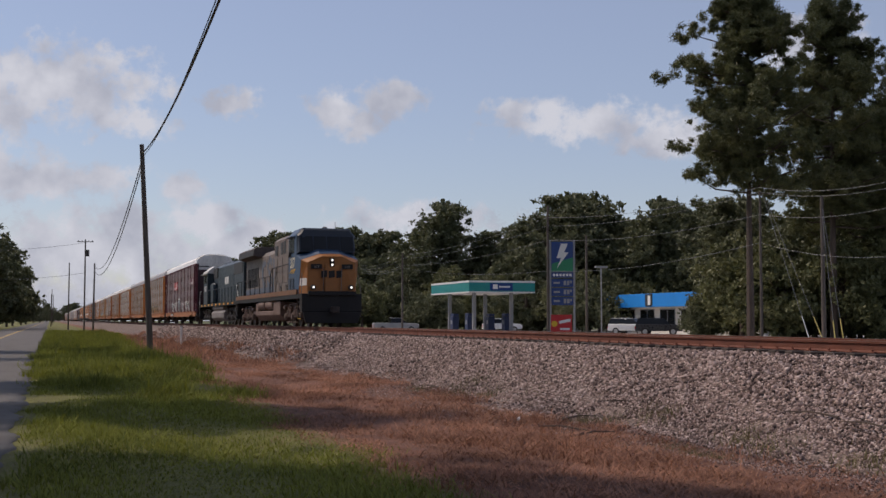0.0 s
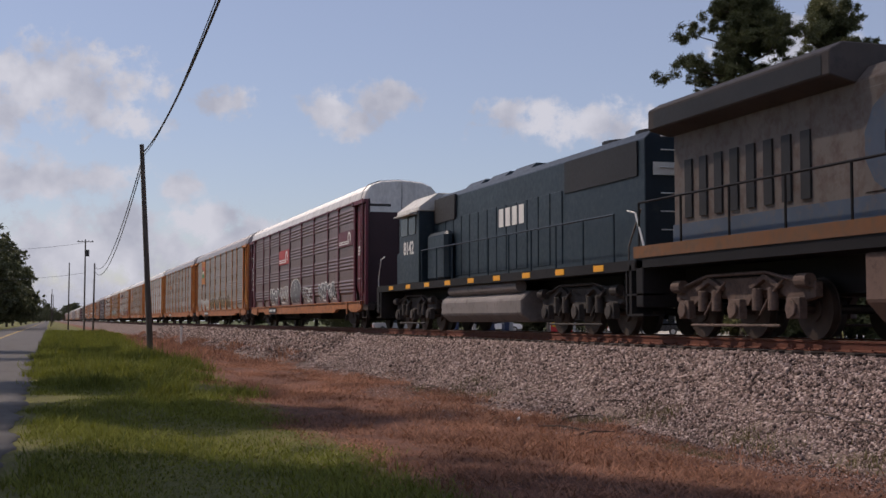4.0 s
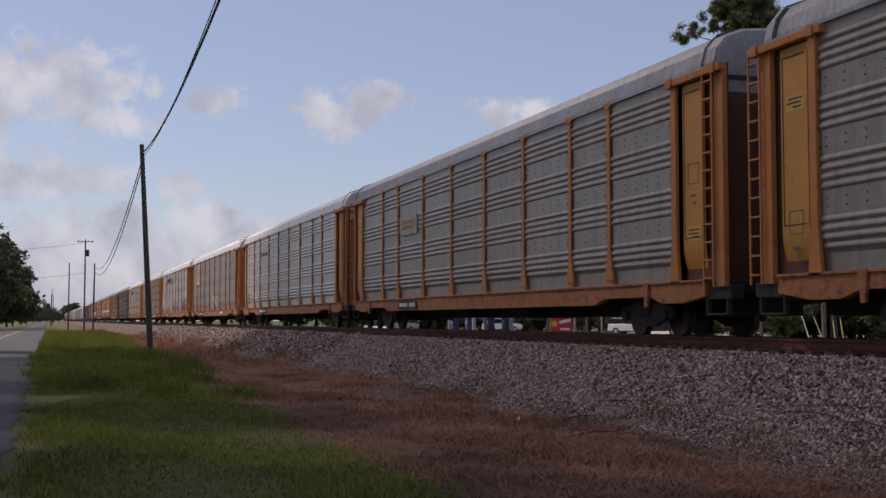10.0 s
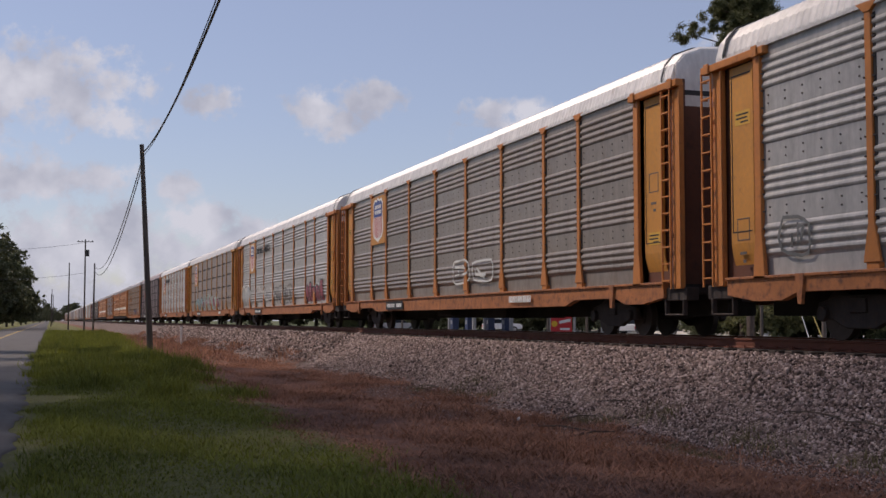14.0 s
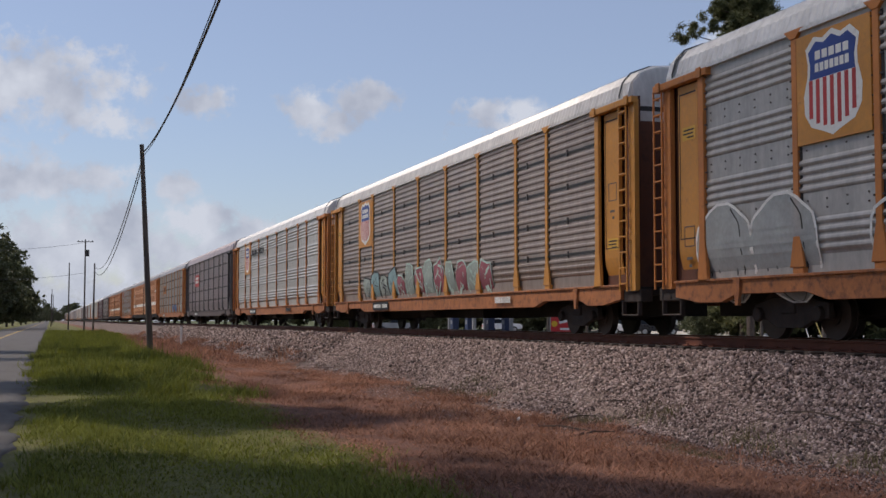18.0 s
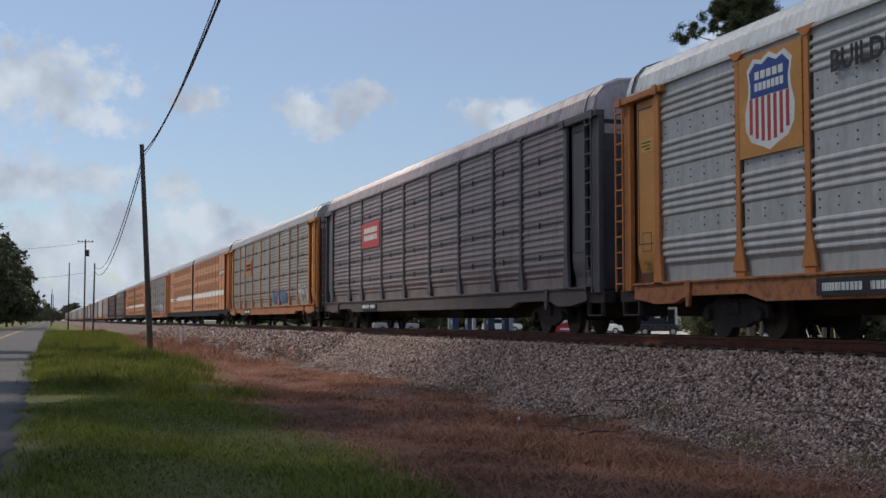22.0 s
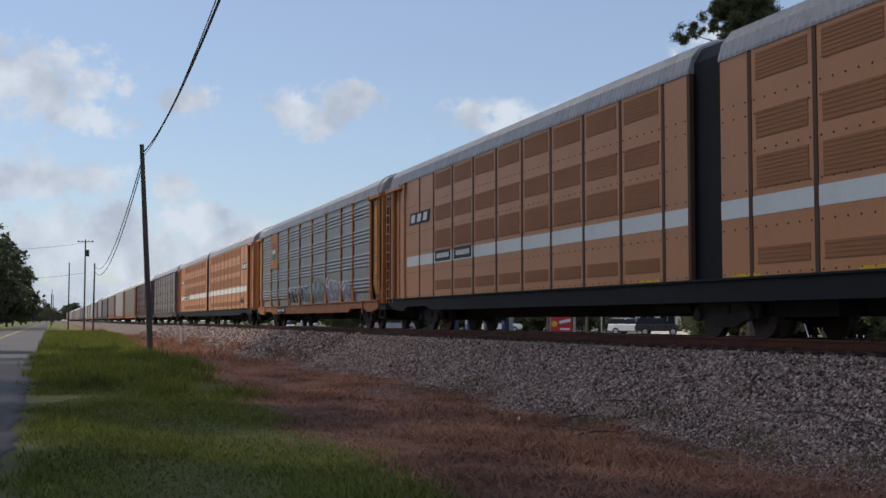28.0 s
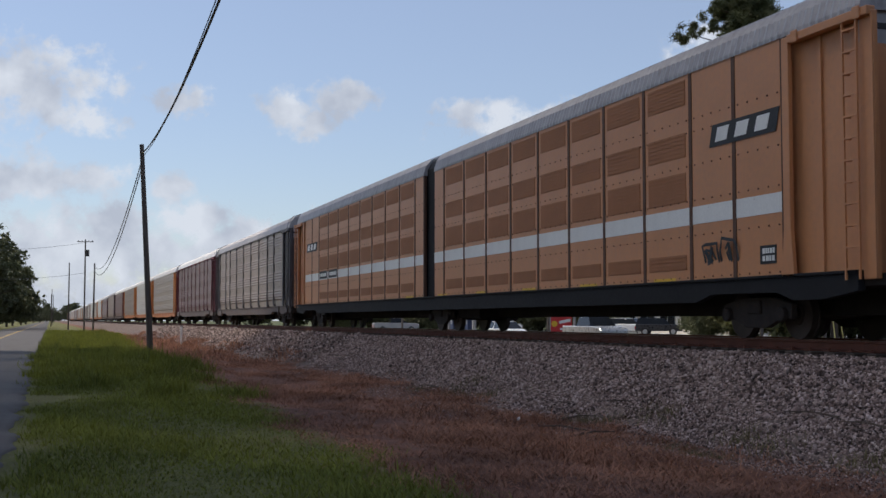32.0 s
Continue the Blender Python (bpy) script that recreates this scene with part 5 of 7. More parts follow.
    for s in (-1, 1):
        for y0, y1, z0, z1 in ((-3.3, -2.5, 3.75, 4.25), (-4.75, -4.1, 3.75, 4.35), (-5.6, -4.95, 3.75, 4.4), (-7.1, -6.6, 3.7, 4.4)):
            part("intake_opening", Build().box(min(s * 1.27, s * 1.3), max(s * 1.27, s * 1.3), y0, y1, z0, z1), dark_metal, cabinet)
        for y0, y1 in ((-3.2, -2.5), (-4.7, -3.5), (-6.2, -4.9), (-7.1, -6.4)):
            part("cabinet_door", Build().box(min(s * 1.275, s * 1.305), max(s * 1.275, s * 1.305), y0, y1, 2.3, 3.6), loco_grey, cabinet, bevel=0.008)
        for y0 in (-4.4, -6.1):
            for k in range(4):
                part("louvre", Build().box(min(s * 1.28, s * 1.31), max(s * 1.28, s * 1.31), y0, y0 + 0.55, 1.9 + k * 0.08, 1.94 + k * 0.08), dark_metal, cabinet)
    # cab and nose
    cab = part("cab", Build().prism([(-1.48, 1.64), (-1.48, 4.45), (-1.2, 4.76), (1.2, 4.76), (1.48, 4.45), (1.48, 1.64)], 'y', -9.35, -7.3), loco_blue, loco, "blue cab", bevel=0.02)
    front = Build()
    a = [(-1.48, -9.35, 4.43), (-1.2, -9.35, 4.74), (1.2, -9.35, 4.74), (1.48, -9.35, 4.43), (1.48, -9.35, 3.55), (-1.48, -9.35, 3.55)]
    b = [(-1.4, -9.5, 4.36), (-1.14, -9.46, 4.66), (1.14, -9.46, 4.66), (1.4, -9.5, 4.36), (1.42, -9.75, 3.62), (-1.42, -9.75, 3.62)]
    front.add(a + b, [(i, (i + 1) % 6, 6 + (i + 1) % 6, 6 + i) for i in range(6)] + [(6, 7, 8, 9, 10, 11)])
    part("cab_front", front, loco_blue_shaded, cab, "blue cab front darkened for its shaded side")
    for x0, x1 in ((-1.34, -0.72), (-0.66, -0.04), (0.04, 0.66), (0.72, 1.34)):
        part("windshield", Build().add([(x0, -9.765, 3.68), (x1, -9.765, 3.68), (x1, -9.54, 4.36), (x0, -9.54, 4.36), (x0, -9.7, 3.68), (x1, -9.7, 3.68), (x1, -9.44, 4.36), (x0, -9.44, 4.36)],
                                       [(0, 1, 2, 3), (7, 6, 5, 4), (0, 4, 5, 1), (1, 5, 6, 2), (2, 6, 7, 3), (3, 7, 4, 0)]), glass_dark, cab)
    nose = Build()
    back = [(-1.48, -9.3, 1.64), (-1.48, -9.3, 3.5), (-0.55, -9.6, 3.78), (0.55, -9.6, 3.78), (1.48, -9.3, 3.5), (1.48, -9.3, 1.64)]
    waist = [(-1.46, -9.75, 1.64), (-1.45, -10.3, 3.22), (-0.52, -10.35, 3.5), (0.52, -10.35, 3.5), (1.45, -10.3, 3.22), (1.46, -9.75, 1.64)]
    fore = [(-1.2, -10.72, 1.64), (-1.2, -10.72, 3.08), (-0.5, -10.8, 3.36), (0.5, -10.8, 3.36), (1.2, -10.72, 3.08), (1.2, -10.72, 1.64)]
    ring = [(i, (i + 1) % 6, 6 + (i + 1) % 6, 6 + i) for i in range(6)]
    caps = [tuple(range(5, -1, -1)), tuple(range(6, 12))]
    part("nose_sides", nose.add(back + waist, ring + caps), loco_blue, loco, "blue sides of the nose", bevel=0.01)
    nose_ob = part("nose", Build().add(waist + fore, ring + caps), loco_gold, loco, "gold nose", bevel=0.02)
    part("nose_door", Build().box(-0.35, 0.35, -10.83, -10.78, 1.75, 3.0), loco_gold, nose_ob, bevel=0.01)
    for q in (-1, 1):
        part("number_board", Build().box(min(q * 0.5, q * 1.05), max(q * 0.5, q * 1.05), -10.83, -10.76, 2.78, 3.0), loco_black, nose_ob)
        text_part("board_number", "317", 0.17, loco_grey, nose_ob, Matrix.LocRotScale((q * 0.775, -10.835, 2.82), Euler((radians(90), 0, 0)), None), "number 317")
        part("nose_handrail", Build().tube([(q * 0.45, -10.85, 1.7), (q * 0.45, -10.98, 2.7), (q * 0.45, -10.85, 2.8)], 0.02, 5), loco_grey, nose_ob)
    mark = Build()
    for x0 in (-0.55, -0.17, 0.21):
        mark.prism([(x0, 2.36), (x0 + 0.3, 2.4), (x0 + 0.3, 2.72), (x0, 2.68)], 'y', -10.845, -10.832)
    part("mark_shapes", mark, loco_black, nose_ob, "worn dark company mark as plain shapes")
    part("headlight_box", Build().box(-0.11, 0.11, -10.86, -10.72, 2.88, 3.28), loco_black, nose_ob, bevel=0.01)
    for z in (2.97, 3.18):
        part("headlight", Build().cyl('y', (0, z), 0.05, -10.89, -10.855, 14), lamp_glow, nose_ob, "lit headlight")
    part("pilot", Build().box(-1.5, 1.5, -10.85, -10.3, 0.75, 1.64).prism([(-1.45, 0.75), (1.45, 0.75), (1.3, 0.18), (-1.3, 0.18)], 'y', -10.95, -10.6).box(-1.2, 1.2, -10.98, -10.8, 1.55, 1.75), loco_black, loco, "black pilot and snow plough", bevel=0.02)
    part("coupler", coupler_mesh, truck_mat, loco).matrix_basis = pose(0, -10.7, 0, 0, 0, 180)
    for q in (-0.95, 0.95):
        lamp = part("ditch_light_housing", Build().cyl('y', (q, 1.93), 0.12, -10.95, -10.7, 14), dark_metal, loco, bevel=0.02)
        part("ditch_light", Build().cyl('y', (q, 1.93), 0.05, -10.98, -10.945, 14), lamp_glow, lamp, "lit ditch light")
    for s in (-1, 1):
        win = part("cab_window", Build().box(min(s * 1.47, s * 1.495), max(s * 1.47, s * 1.495), -8.8, -8.1, 3.6, 4.3), glass_dark, cab)
        part("cab_window", Build().box(min(s * 1.47, s * 1.495), max(s * 1.47, s * 1.495), -8.02, -7.45, 3.6, 4.28), glass_dark, cab)
        part("sunshade", Build().box(min(s * 1.46, s * 1.68), max(s * 1.46, s * 1.68), -8.9, -7.4, 4.34, 4.38), loco_faded, cab)
        part("mirror", Build().box(min(s * 1.5, s * 1.62), max(s * 1.5, s * 1.62), -8.06, -7.98, 3.42, 3.66), dark_metal, cab)
        text_part("cab_number", "317", 0.74, white_cream, cab, Matrix.LocRotScale((s * 1.487, -8.35, 2.9), Euler((radians(90), 0, radians(-90 if s < 0 else 90))), None), "cream cab number 317")
        bolt = Build()
        z, y0 = 2.72, -8.35
        bolt.prism([(y0 + 0.8, z - 0.06), (y0 + 0.05, z + 0.14), (y0 - 0.05, z + 0.14), (y0 + 0.15, z + 0.02)], 'x', s * 1.483, s * 1.49)
        bolt.prism([(y0 + 0.2, z - 0.1), (y0 + 0.3, z - 0.1), (y0 - 0.05, z + 0.08), (y0 - 0.3, z + 0.12)], 'x', s * 1.483, s * 1.491)
        bolt.prism([(y0 - 0.25, z - 0.1), (y0 - 0.1, z - 0.08), (y0 - 0.35, z + 0.12), (y0 - 0.85, z + 0.12)], 'x', s * 1.483, s * 1.492)
        part("flash_mark", bolt, notice_mat, cab, "gold zigzag flash")
        for y0 in (-8.75, -7.95):
            vent = part("cab_vent", Build().box(min(s * 1.475, s * 1.495), max(s * 1.475, s * 1.495), y0, y0 + 0.62, 1.82, 2.42), dark_metal, cab)
            for k in range(8):
                part("slat", Build().box(min(s * 1.49, s * 1.51), max(s * 1.49, s * 1.51), y0, y0 + 0.62, 1.85 + k * 0.07, 1.88 + k * 0.07), loco_blue, vent)
        lower, upper = [(-9.74 - 0.55 * (z - 1.64) / 1.58, -1.458) for z in (2.02, 2.36)]
        corners = [(s * (-x0 + (1.2 + x0) * u + 0.006), y0 + (-10.72 - y0) * u, z) for (y0, x0), z, us in ((lower, 2.02, (0.06, 0.9)), (upper, 2.36, (0.9, 0.12))) for u in us]
        part("worn_patch", Build().add(corners + [(x - s * 0.03, y, z) for x, y, z in corners], [(0, 1, 2, 3), (7, 6, 5, 4), (0, 4, 5, 1), (1, 5, 6, 2), (2, 6, 7, 3), (3, 7, 4, 0)]), white_paint, nose_ob, "worn whitish patch")
        steps = part("step_well", Build().box(min(s * 1.05, s * 1.5), max(s * 1.05, s * 1.5), -10.6, -9.9, 0.4, 0.44).box(min(s * 1.05, s * 1.5), max(s * 1.05, s * 1.5), -10.6, -9.9, 0.8, 0.84)
                     .box(min(s * 1.05, s * 1.5), max(s * 1.05, s * 1.5), -10.6, -9.9, 1.2, 1.24).box(min(s * 1.46, s * 1.5), max(s * 1.46, s * 1.5), -9.9, -9.84, 0.4, 1.64), loco_black, loco)
        part("step_edge", Build().box(min(s * 1.49, s * 1.52), max(s * 1.49, s * 1.52), -10.6, -9.9, 0.4, 0.43), yellow_paint, steps)
        part("grab_rail", Build().tube([(s * 1.5, -10.62, 0.5), (s * 1.5, -10.7, 1.7), (s * 1.42, -10.4, 2.6)], 0.022, 5), loco_grey, steps)
        # walkway rail
        pts = [(s * 1.45, 10.2, 2.72), (s * 1.45, -1.9, 2.72), (s * 1.45, -2.4, 3.1), (s * 1.45, -7.2, 3.15)]
        handrail(loco, "handrail", pts, loco_black, [(s * 1.45, 10.2 - k * 1.72, 2.72) for k in range(8)] + [(s * 1.45, -2.6, 3.1), (s * 1.45, -3.6, 3.12)], 1.64)
        part("stair_rail", Build().tube([(s * 1.4, 10.2, 2.6), (s * 1.4, 10.75, 1.9), (s * 1.4, 10.8, 0.7)], 0.022, 5), loco_grey, loco)
        part("rear_steps", Build().box(min(s * 1.0, s * 1.48), max(s * 1.0, s * 1.48), 10.3, 10.75, 0.42, 0.46).box(min(s * 1.0, s * 1.48), max(s * 1.0, s * 1.48), 10.3, 10.75, 0.85, 0.89).box(min(s * 1.44, s * 1.48), max(s * 1.44, s * 1.48), 10.7, 10.76, 0.42, 1.6), loco_black, loco)
    tank = part("fuel_tank", Build().prism([(-1.42, 1.36), (-1.42, 0.62), (-1.1, 0.3), (1.1, 0.3), (1.42, 0.62), (1.42, 1.36)], 'y', -4.7, -2.7)
                .prism([(-1.42, 0.86), (-1.42, 0.62), (-1.1, 0.3), (1.1, 0.3), (1.42, 0.62), (1.42, 0.86)], 'y', -2.7, 2.3)
                .prism([(-1.42, 1.36), (-1.42, 0.62), (-1.1, 0.3), (1.1, 0.3), (1.42, 0.62), (1.42, 1.36)], 'y', 2.3, 3.1), tank_brown, loco, "dusty brown fuel tank", bevel=0.03)
    for s in (-1, 1):
        for y0 in (-2.5, 0.0):
            part("air_reservoir", Build().cyl('y', (s * 1.22, 1.2), 0.28, y0, y0 + 2.1, 18), tank_brown, loco, bevel=0.05)
        part("pipe", Build().tube([(s * 1.42, -5.0, 1.5), (s * 1.42, -3.6, 1.46), (s * 1.42, -3.2, 1.52), (s * 1.42, 3.5, 1.48)], 0.03, 6), dark_metal, loco)
    six_wheel_truck(loco, -7.35, loco_truck_mat, "dusty brown three-axle truck")
    six_wheel_truck(loco, 6.95, loco_truck_mat, "dusty brown three-axle truck")
    part("horn", Build().cyl('y', (0.2, 4.82), 0.06, -8.6, -8.1, 8, 0.12).box(0.1, 0.3, -8.3, -8.2, 4.68, 4.82), dark_metal, cab)
    part("antenna", Build().box(-0.6, -0.2, -9.0, -8.6, 4.68, 4.76).tube([(0.6, -8.9, 4.68), (0.6, -8.9, 5.1)], 0.012, 4), dark_metal, cab)
    return loco


white_cream = surface("cream_lettering", (0.72, 0.66, 0.5), 0.6, 0, 0.1)
orange_tag = surface("orange_reflector", (0.85, 0.4, 0.02), 0.5, 0, 0.15)


def hood_loco(tc):
    """Dark hood unit running cab last."""
    loco = loco_thing(tc, "dark teal diesel hood locomotive running cab last")
    part("frame", Build().box(-1.5, 1.5, -10.1, 10.2, 1.38, 1.6).box(-0.5, 0.5, -10.4, 10.5, 0.8, 1.4), loco_black, loco)
    hood = part("long_hood", Build().prism([(-0.95, 1.6), (-0.95, 4.3), (-0.75, 4.5), (0.75, 4.5), (0.95, 4.3), (0.95, 1.6)], 'y', -9.5, 5.2), loco_navy, loco, bevel=0.02)
    for k in range(13):
        for s in (-1, 1):
            y = -5.2 + k * 0.76
            part("hood_door", Build().box(min(s * 0.94, s * 0.975), max(s * 0.94, s * 0.975), y, y + 0.7, 1.75, 3.6), loco_navy, hood, bevel=0.01)
    for s in (-1, 1):
        part("radiator_grille", Build().box(min(s * 0.94, s * 0.985), max(s * 0.94, s * 0.985), -9.2, -5.4, 3.5, 4.28), dark_metal, hood)
        part("air_intake", Build().box(min(s * 0.94, s * 1.02), max(s * 0.94, s * 1.02), 2.9, 4.9, 3.55, 4.35), dark_metal, hood)
        for k in range(4):
            q = -2.75 + k * 0.5
            part("mark_bar", Build().prism([(q, 2.98), (q + 0.34, 2.98), (q + 0.34, 3.5), (q, 3.5)], 'x', s * 0.98, s * 0.992), white_paint, hood, "white owner's mark as a plain block")
    for y0 in (-8.6, -6.9):
        part("radiator_fan", Build().cyl('z', (0, y0), 0.62, 4.5, 4.62, 20), dark_metal, hood)
    for y0 in (-2.5, -0.6, 1.4):
        part("roof_blister", Build().prism([(-0.7, 4.5), (-0.5, 4.68), (0.5, 4.68), (0.7, 4.5)], 'y', y0, y0 + 1.4), loco_navy, hood)
    part("number_board", Build().box(-0.75, -0.12, -9.56, -9.5, 3.5, 3.78).box(0.12, 0.75, -9.56, -9.5, 3.5, 3.78), white_paint, hood)
    for z in (3.66, 4.05, 4.35):
        part("grab_iron", Build().tube([(-0.6, -9.58, z), (-0.2, -9.58, z)], 0.015, 5), white_paint, hood)
    for z in (1.9, 2.3, 2.7, 3.1):
        part("grab_iron", Build().tube([(-0.6, -9.58, z), (-0.15, -9.58, z)], 0.015, 5), white_paint, hood)
    cab = part("cab", Build().prism([(-1.48, 1.6), (-1.48, 3.95), (-1.42, 4.1), (-0.8, 4.55), (0.8, 4.55), (1.42, 4.1), (1.48, 3.95), (1.48, 1.6)], 'y', 5.2, 7.5), loco_navy, loco, bevel=0.02)
    part("cab_roof", Build().prism([(-1.53, 4.0), (-1.5, 4.14), (-0.85, 4.62), (0.85, 4.62), (1.5, 4.14), (1.53, 4.0)], 'y', 5.1, 7.7), roof_pale, cab, "pale cab roof", bevel=0.02)
    part("short_nose", Build().prism([(-0.95, 1.6), (-0.95, 2.75), (-0.75, 2.95), (0.75, 2.95), (0.95, 2.75), (0.95, 1.6)], 'y', 7.5, 9.6), loco_navy, loco, bevel=0.03)
    for s in (-1, 1):
        for y0, y1 in ((5.55, 6.3), (6.45, 7.2)):
            part("cab_window", Build().box(min(s * 1.47, s * 1.5), max(s * 1.47, s * 1.5), y0, y1, 3.25, 3.85), glass_dark, cab)
        part("sunshade", Build().box(min(s * 1.46, s * 1.75), max(s * 1.46, s * 1.75), 5.4, 7.3, 3.9, 3.94), roof_pale, cab)
        text_part("cab_number", "8142", 0.62, white_paint, cab, Matrix.LocRotScale((s * 1.487, 6.35, 2.6), Euler((radians(90), 0, radians(-90 if s < 0 else 90))), None), "white cab number 8142")
        rail_pts = [(s * 1.45, -9.0, 2.65), (s * 1.45, 5.0, 2.65)]
        handrail(loco, "handrail", rail_pts, loco_navy, [(s * 1.45, -9.0 + k * 1.55, 2.65) for k in range(10)], 1.6)
        for e in (-1, 1):
            part("stair_rail", Build().tube([(s * 1.42, e * 9.9 - (0.3 if e > 0 else -0.3), 2.68), (s * 1.45, e * 10.0, 2.6), (s * 1.45, e * 10.35, 1.9), (s * 1.45, e * 10.35, 0.6)], 0.025, 5), white_paint, loco, "white stair rail")
            part("steps", Build().box(min(s * 1.0, s * 1.5), max(s * 1.0, s * 1.5), min(e * 9.9, e * 10.4), max(e * 9.9, e * 10.4), 0.42, 0.47)
                 .box(min(s * 1.0, s * 1.5), max(s * 1.0, s * 1.5), min(e * 9.9, e * 10.4), max(e * 9.9, e * 10.4), 0.85, 0.89).box(min(s * 1.0, s * 1.5), max(s * 1.0, s * 1.5), min(e * 9.8, e * 9.9), max(e * 9.8, e * 9.9), 0.42, 1.5), loco_black, loco)
        for k in range(9):
            y = -8.6 + k * 2.1
            part("reflector", Build().box(min(s * 1.5, s * 1.515), max(s * 1.5, s * 1.515), y, y + 0.5, 1.42, 1.56), orange_tag, loco, "orange reflector plate")
        part("blower_duct", Build().box(min(s * 0.95, s * 1.3), max(s * 0.95, s * 1.3), 3.0, 4.9, 1.6, 3.2), loco_navy, hood, bevel=0.12)
    for e in (-1, 1):
        part("pilot", Build().box(-1.5, 1.5, min(e * 10.1, e * 10.4), max(e * 10.1, e * 10.4), 0.6, 1.6), loco_black, loco, bevel=0.02)
        part("coupler", coupler_mesh, truck_mat, loco).matrix_basis = pose(0, e * 10.3, 0, 0, 0, 0 if e > 0 else 180)
    part("fuel_tank", Build().prism([(-1.2, 1.12), (-1.42, 0.9), (-1.42, 0.5), (-1.15, 0.28), (1.15, 0.28), (1.42, 0.5), (1.42, 0.9), (1.2, 1.12)], 'y', -3.6, 3.0), tank_grey, loco, "grey fuel tank", bevel=0.04)
    for s in (-1, 1):
        part("air_reservoir", Build().cyl('y', (s * 1.25, 1.24), 0.16, -3.2, 2.4, 14), tank_grey, loco)
    six_wheel_truck(loco, -6.6, dark_truck_mat, "grimy black three-axle truck")
    six_wheel_truck(loco, 6.6, dark_truck_mat, "grimy black three-axle truck")
    return loco


roof_pale = surface("pale_roof_paint", (0.6, 0.58, 0.54), 0.6, 0, 0.15, 1, 10, 0, dirt=(0.3, 0.27, 0.24))
tank_grey = surface("grey_tank", (0.2, 0.18, 0.17), 0.7, 0, 0.25, 1, 10, 0.1, dirt=(0.1, 0.08, 0.07))


def stretch(loco, k, lift=0.0, deck=1.64):
    """Lengthen a locomotive along the track and raise what stands on its deck, leaving wheels, trucks and lettering as they are."""
    for ob in loco.children_recursive:
        if ob.name.startswith("wheelset"):
            continue
        ob.location.y *= k
        if ob.location.z > deck:
            ob.location.z += lift * (ob.location.z - deck)
        if ob.data.users == 1 and not ob.name.startswith(("cab_number", "board_number")):
            for v in ob.data.vertices:
                v.co.y *= k
                if v.co.z > deck:
                    v.co.z += lift * (v.co.z - deck)


loco_one = wide_nose_loco(5.2)
loco_two = hood_loco(6.67)
stretch(loco_one, 1.04, 0.07)
stretch(loco_two, 1.04)

# ---- emblems, stencils and graffiti on the cars ----
FACE = -1.552
red_sign = surface("red_emblem_paint", (0.42, 0.035, 0.03), 0.5, 0, 0.2)
green_sign = surface("green_emblem_paint", (0.02, 0.2, 0.07), 0.5, 0, 0.2)
blue_sign = surface("blue_emblem_paint", (0.02, 0.05, 0.24), 0.5, 0, 0.2)
pale_spray = surface("pale_spray_paint", (0.68, 0.69, 0.66), 0.7, 0, 0.25, 2, 12)
zinc_grey_tag = surface("grey_blue_spray_paint", (0.2, 0.21, 0.22), 0.7, 0, 0.2, 2, 12)
pale_fill = surface("whitish_spray_paint", (0.5, 0.53, 0.52), 0.7, 0, 0.2, 2, 12)
mint_spray = surface("mint_spray_paint", (0.42, 0.56, 0.5), 0.7, 0, 0.25, 2, 12)
mint_pale = surface("pale_mint_spray_paint", (0.36, 0.43, 0.39), 0.7, 0, 0.3, 2, 12)
pink_spray = surface("pink_red_spray_paint", (0.34, 0.1, 0.13), 0.7, 0, 0.3, 2, 12)
aqua_spray = surface("aqua_spray_paint", (0.26, 0.4, 0.42), 0.7, 0, 0.3, 2, 12)
blue_spray = surface("blue_spray_paint", (0.14, 0.24, 0.42), 0.7, 0, 0.35, 2, 12)
dark_blue = surface("deep_blue_spray_paint", (0.06, 0.12, 0.3), 0.7, 0, 0.3, 2, 12)
grey_spray = surface("grey_spray_paint", (0.16, 0.165, 0.16), 0.7, 0, 0.3, 2, 12)
dark_spray = surface("dark_spray_paint", (0.04, 0.045, 0.05), 0.7, 0, 0.3, 2, 12)
ochre_spray = surface("faded_yellow_spray_paint", (0.36, 0.26, 0.11), 0.8, 0, 0.3, 2, 12)
mauve_spray = surface("mauve_spray_paint", (0.4, 0.36, 0.45), 0.7, 0, 0.3, 2, 12)


for worn, cover in ((zinc_grey_tag, 0.75), (pale_fill, 0.6), (mint_pale, 0.8), (aqua_spray, 0.85), (ochre_spray, 0.45), (pink_spray, 0.8), (blue_spray, 0.85), (mauve_spray, 0.75)):
    worn.node_tree.nodes["Principled BSDF"].inputs["Alpha"].default_value = cover


def face_x(z):
    return FACE + tuck(z) - (0.05 if z < 1.1 else 0)


def ribbon(b, pts, width):
    """A painted stroke, one connected strip that follows the side of the car."""
    pts = [p for k, p in enumerate(pts) if k == 0 or math.dist(p, pts[k - 1]) > 1e-3]
    rows = []
    for k, (y, z) in enumerate(pts):
        (ya, za), (yb, zb) = pts[max(k - 1, 0)], pts[min(k + 1, len(pts) - 1)]
        d = Vector((yb - ya, zb - za))
        if d.length < 1e-3:
            d = Vector((y - ya, z - za))
        n = Vector((-d.y, d.x)).normalized() * width / 2
        for q, e in ((1, 0.0), (-1, 0.0), (-1, 0.004), (1, 0.004)):
            rows.append((face_x(z) - 0.004 + e, y + q * n.x, z + q * n.y))
    m = len(pts)
    faces = [(4 * k + i, 4 * k + (i + 1) % 4, 4 * k + 4 + (i + 1) % 4, 4 * k + 4 + i) for k in range(m - 1) for i in range(4)] + [(3, 2, 1, 0), (4 * m - 4, 4 * m - 3, 4 * m - 2, 4 * m - 1)]
    return b.add(rows, faces)


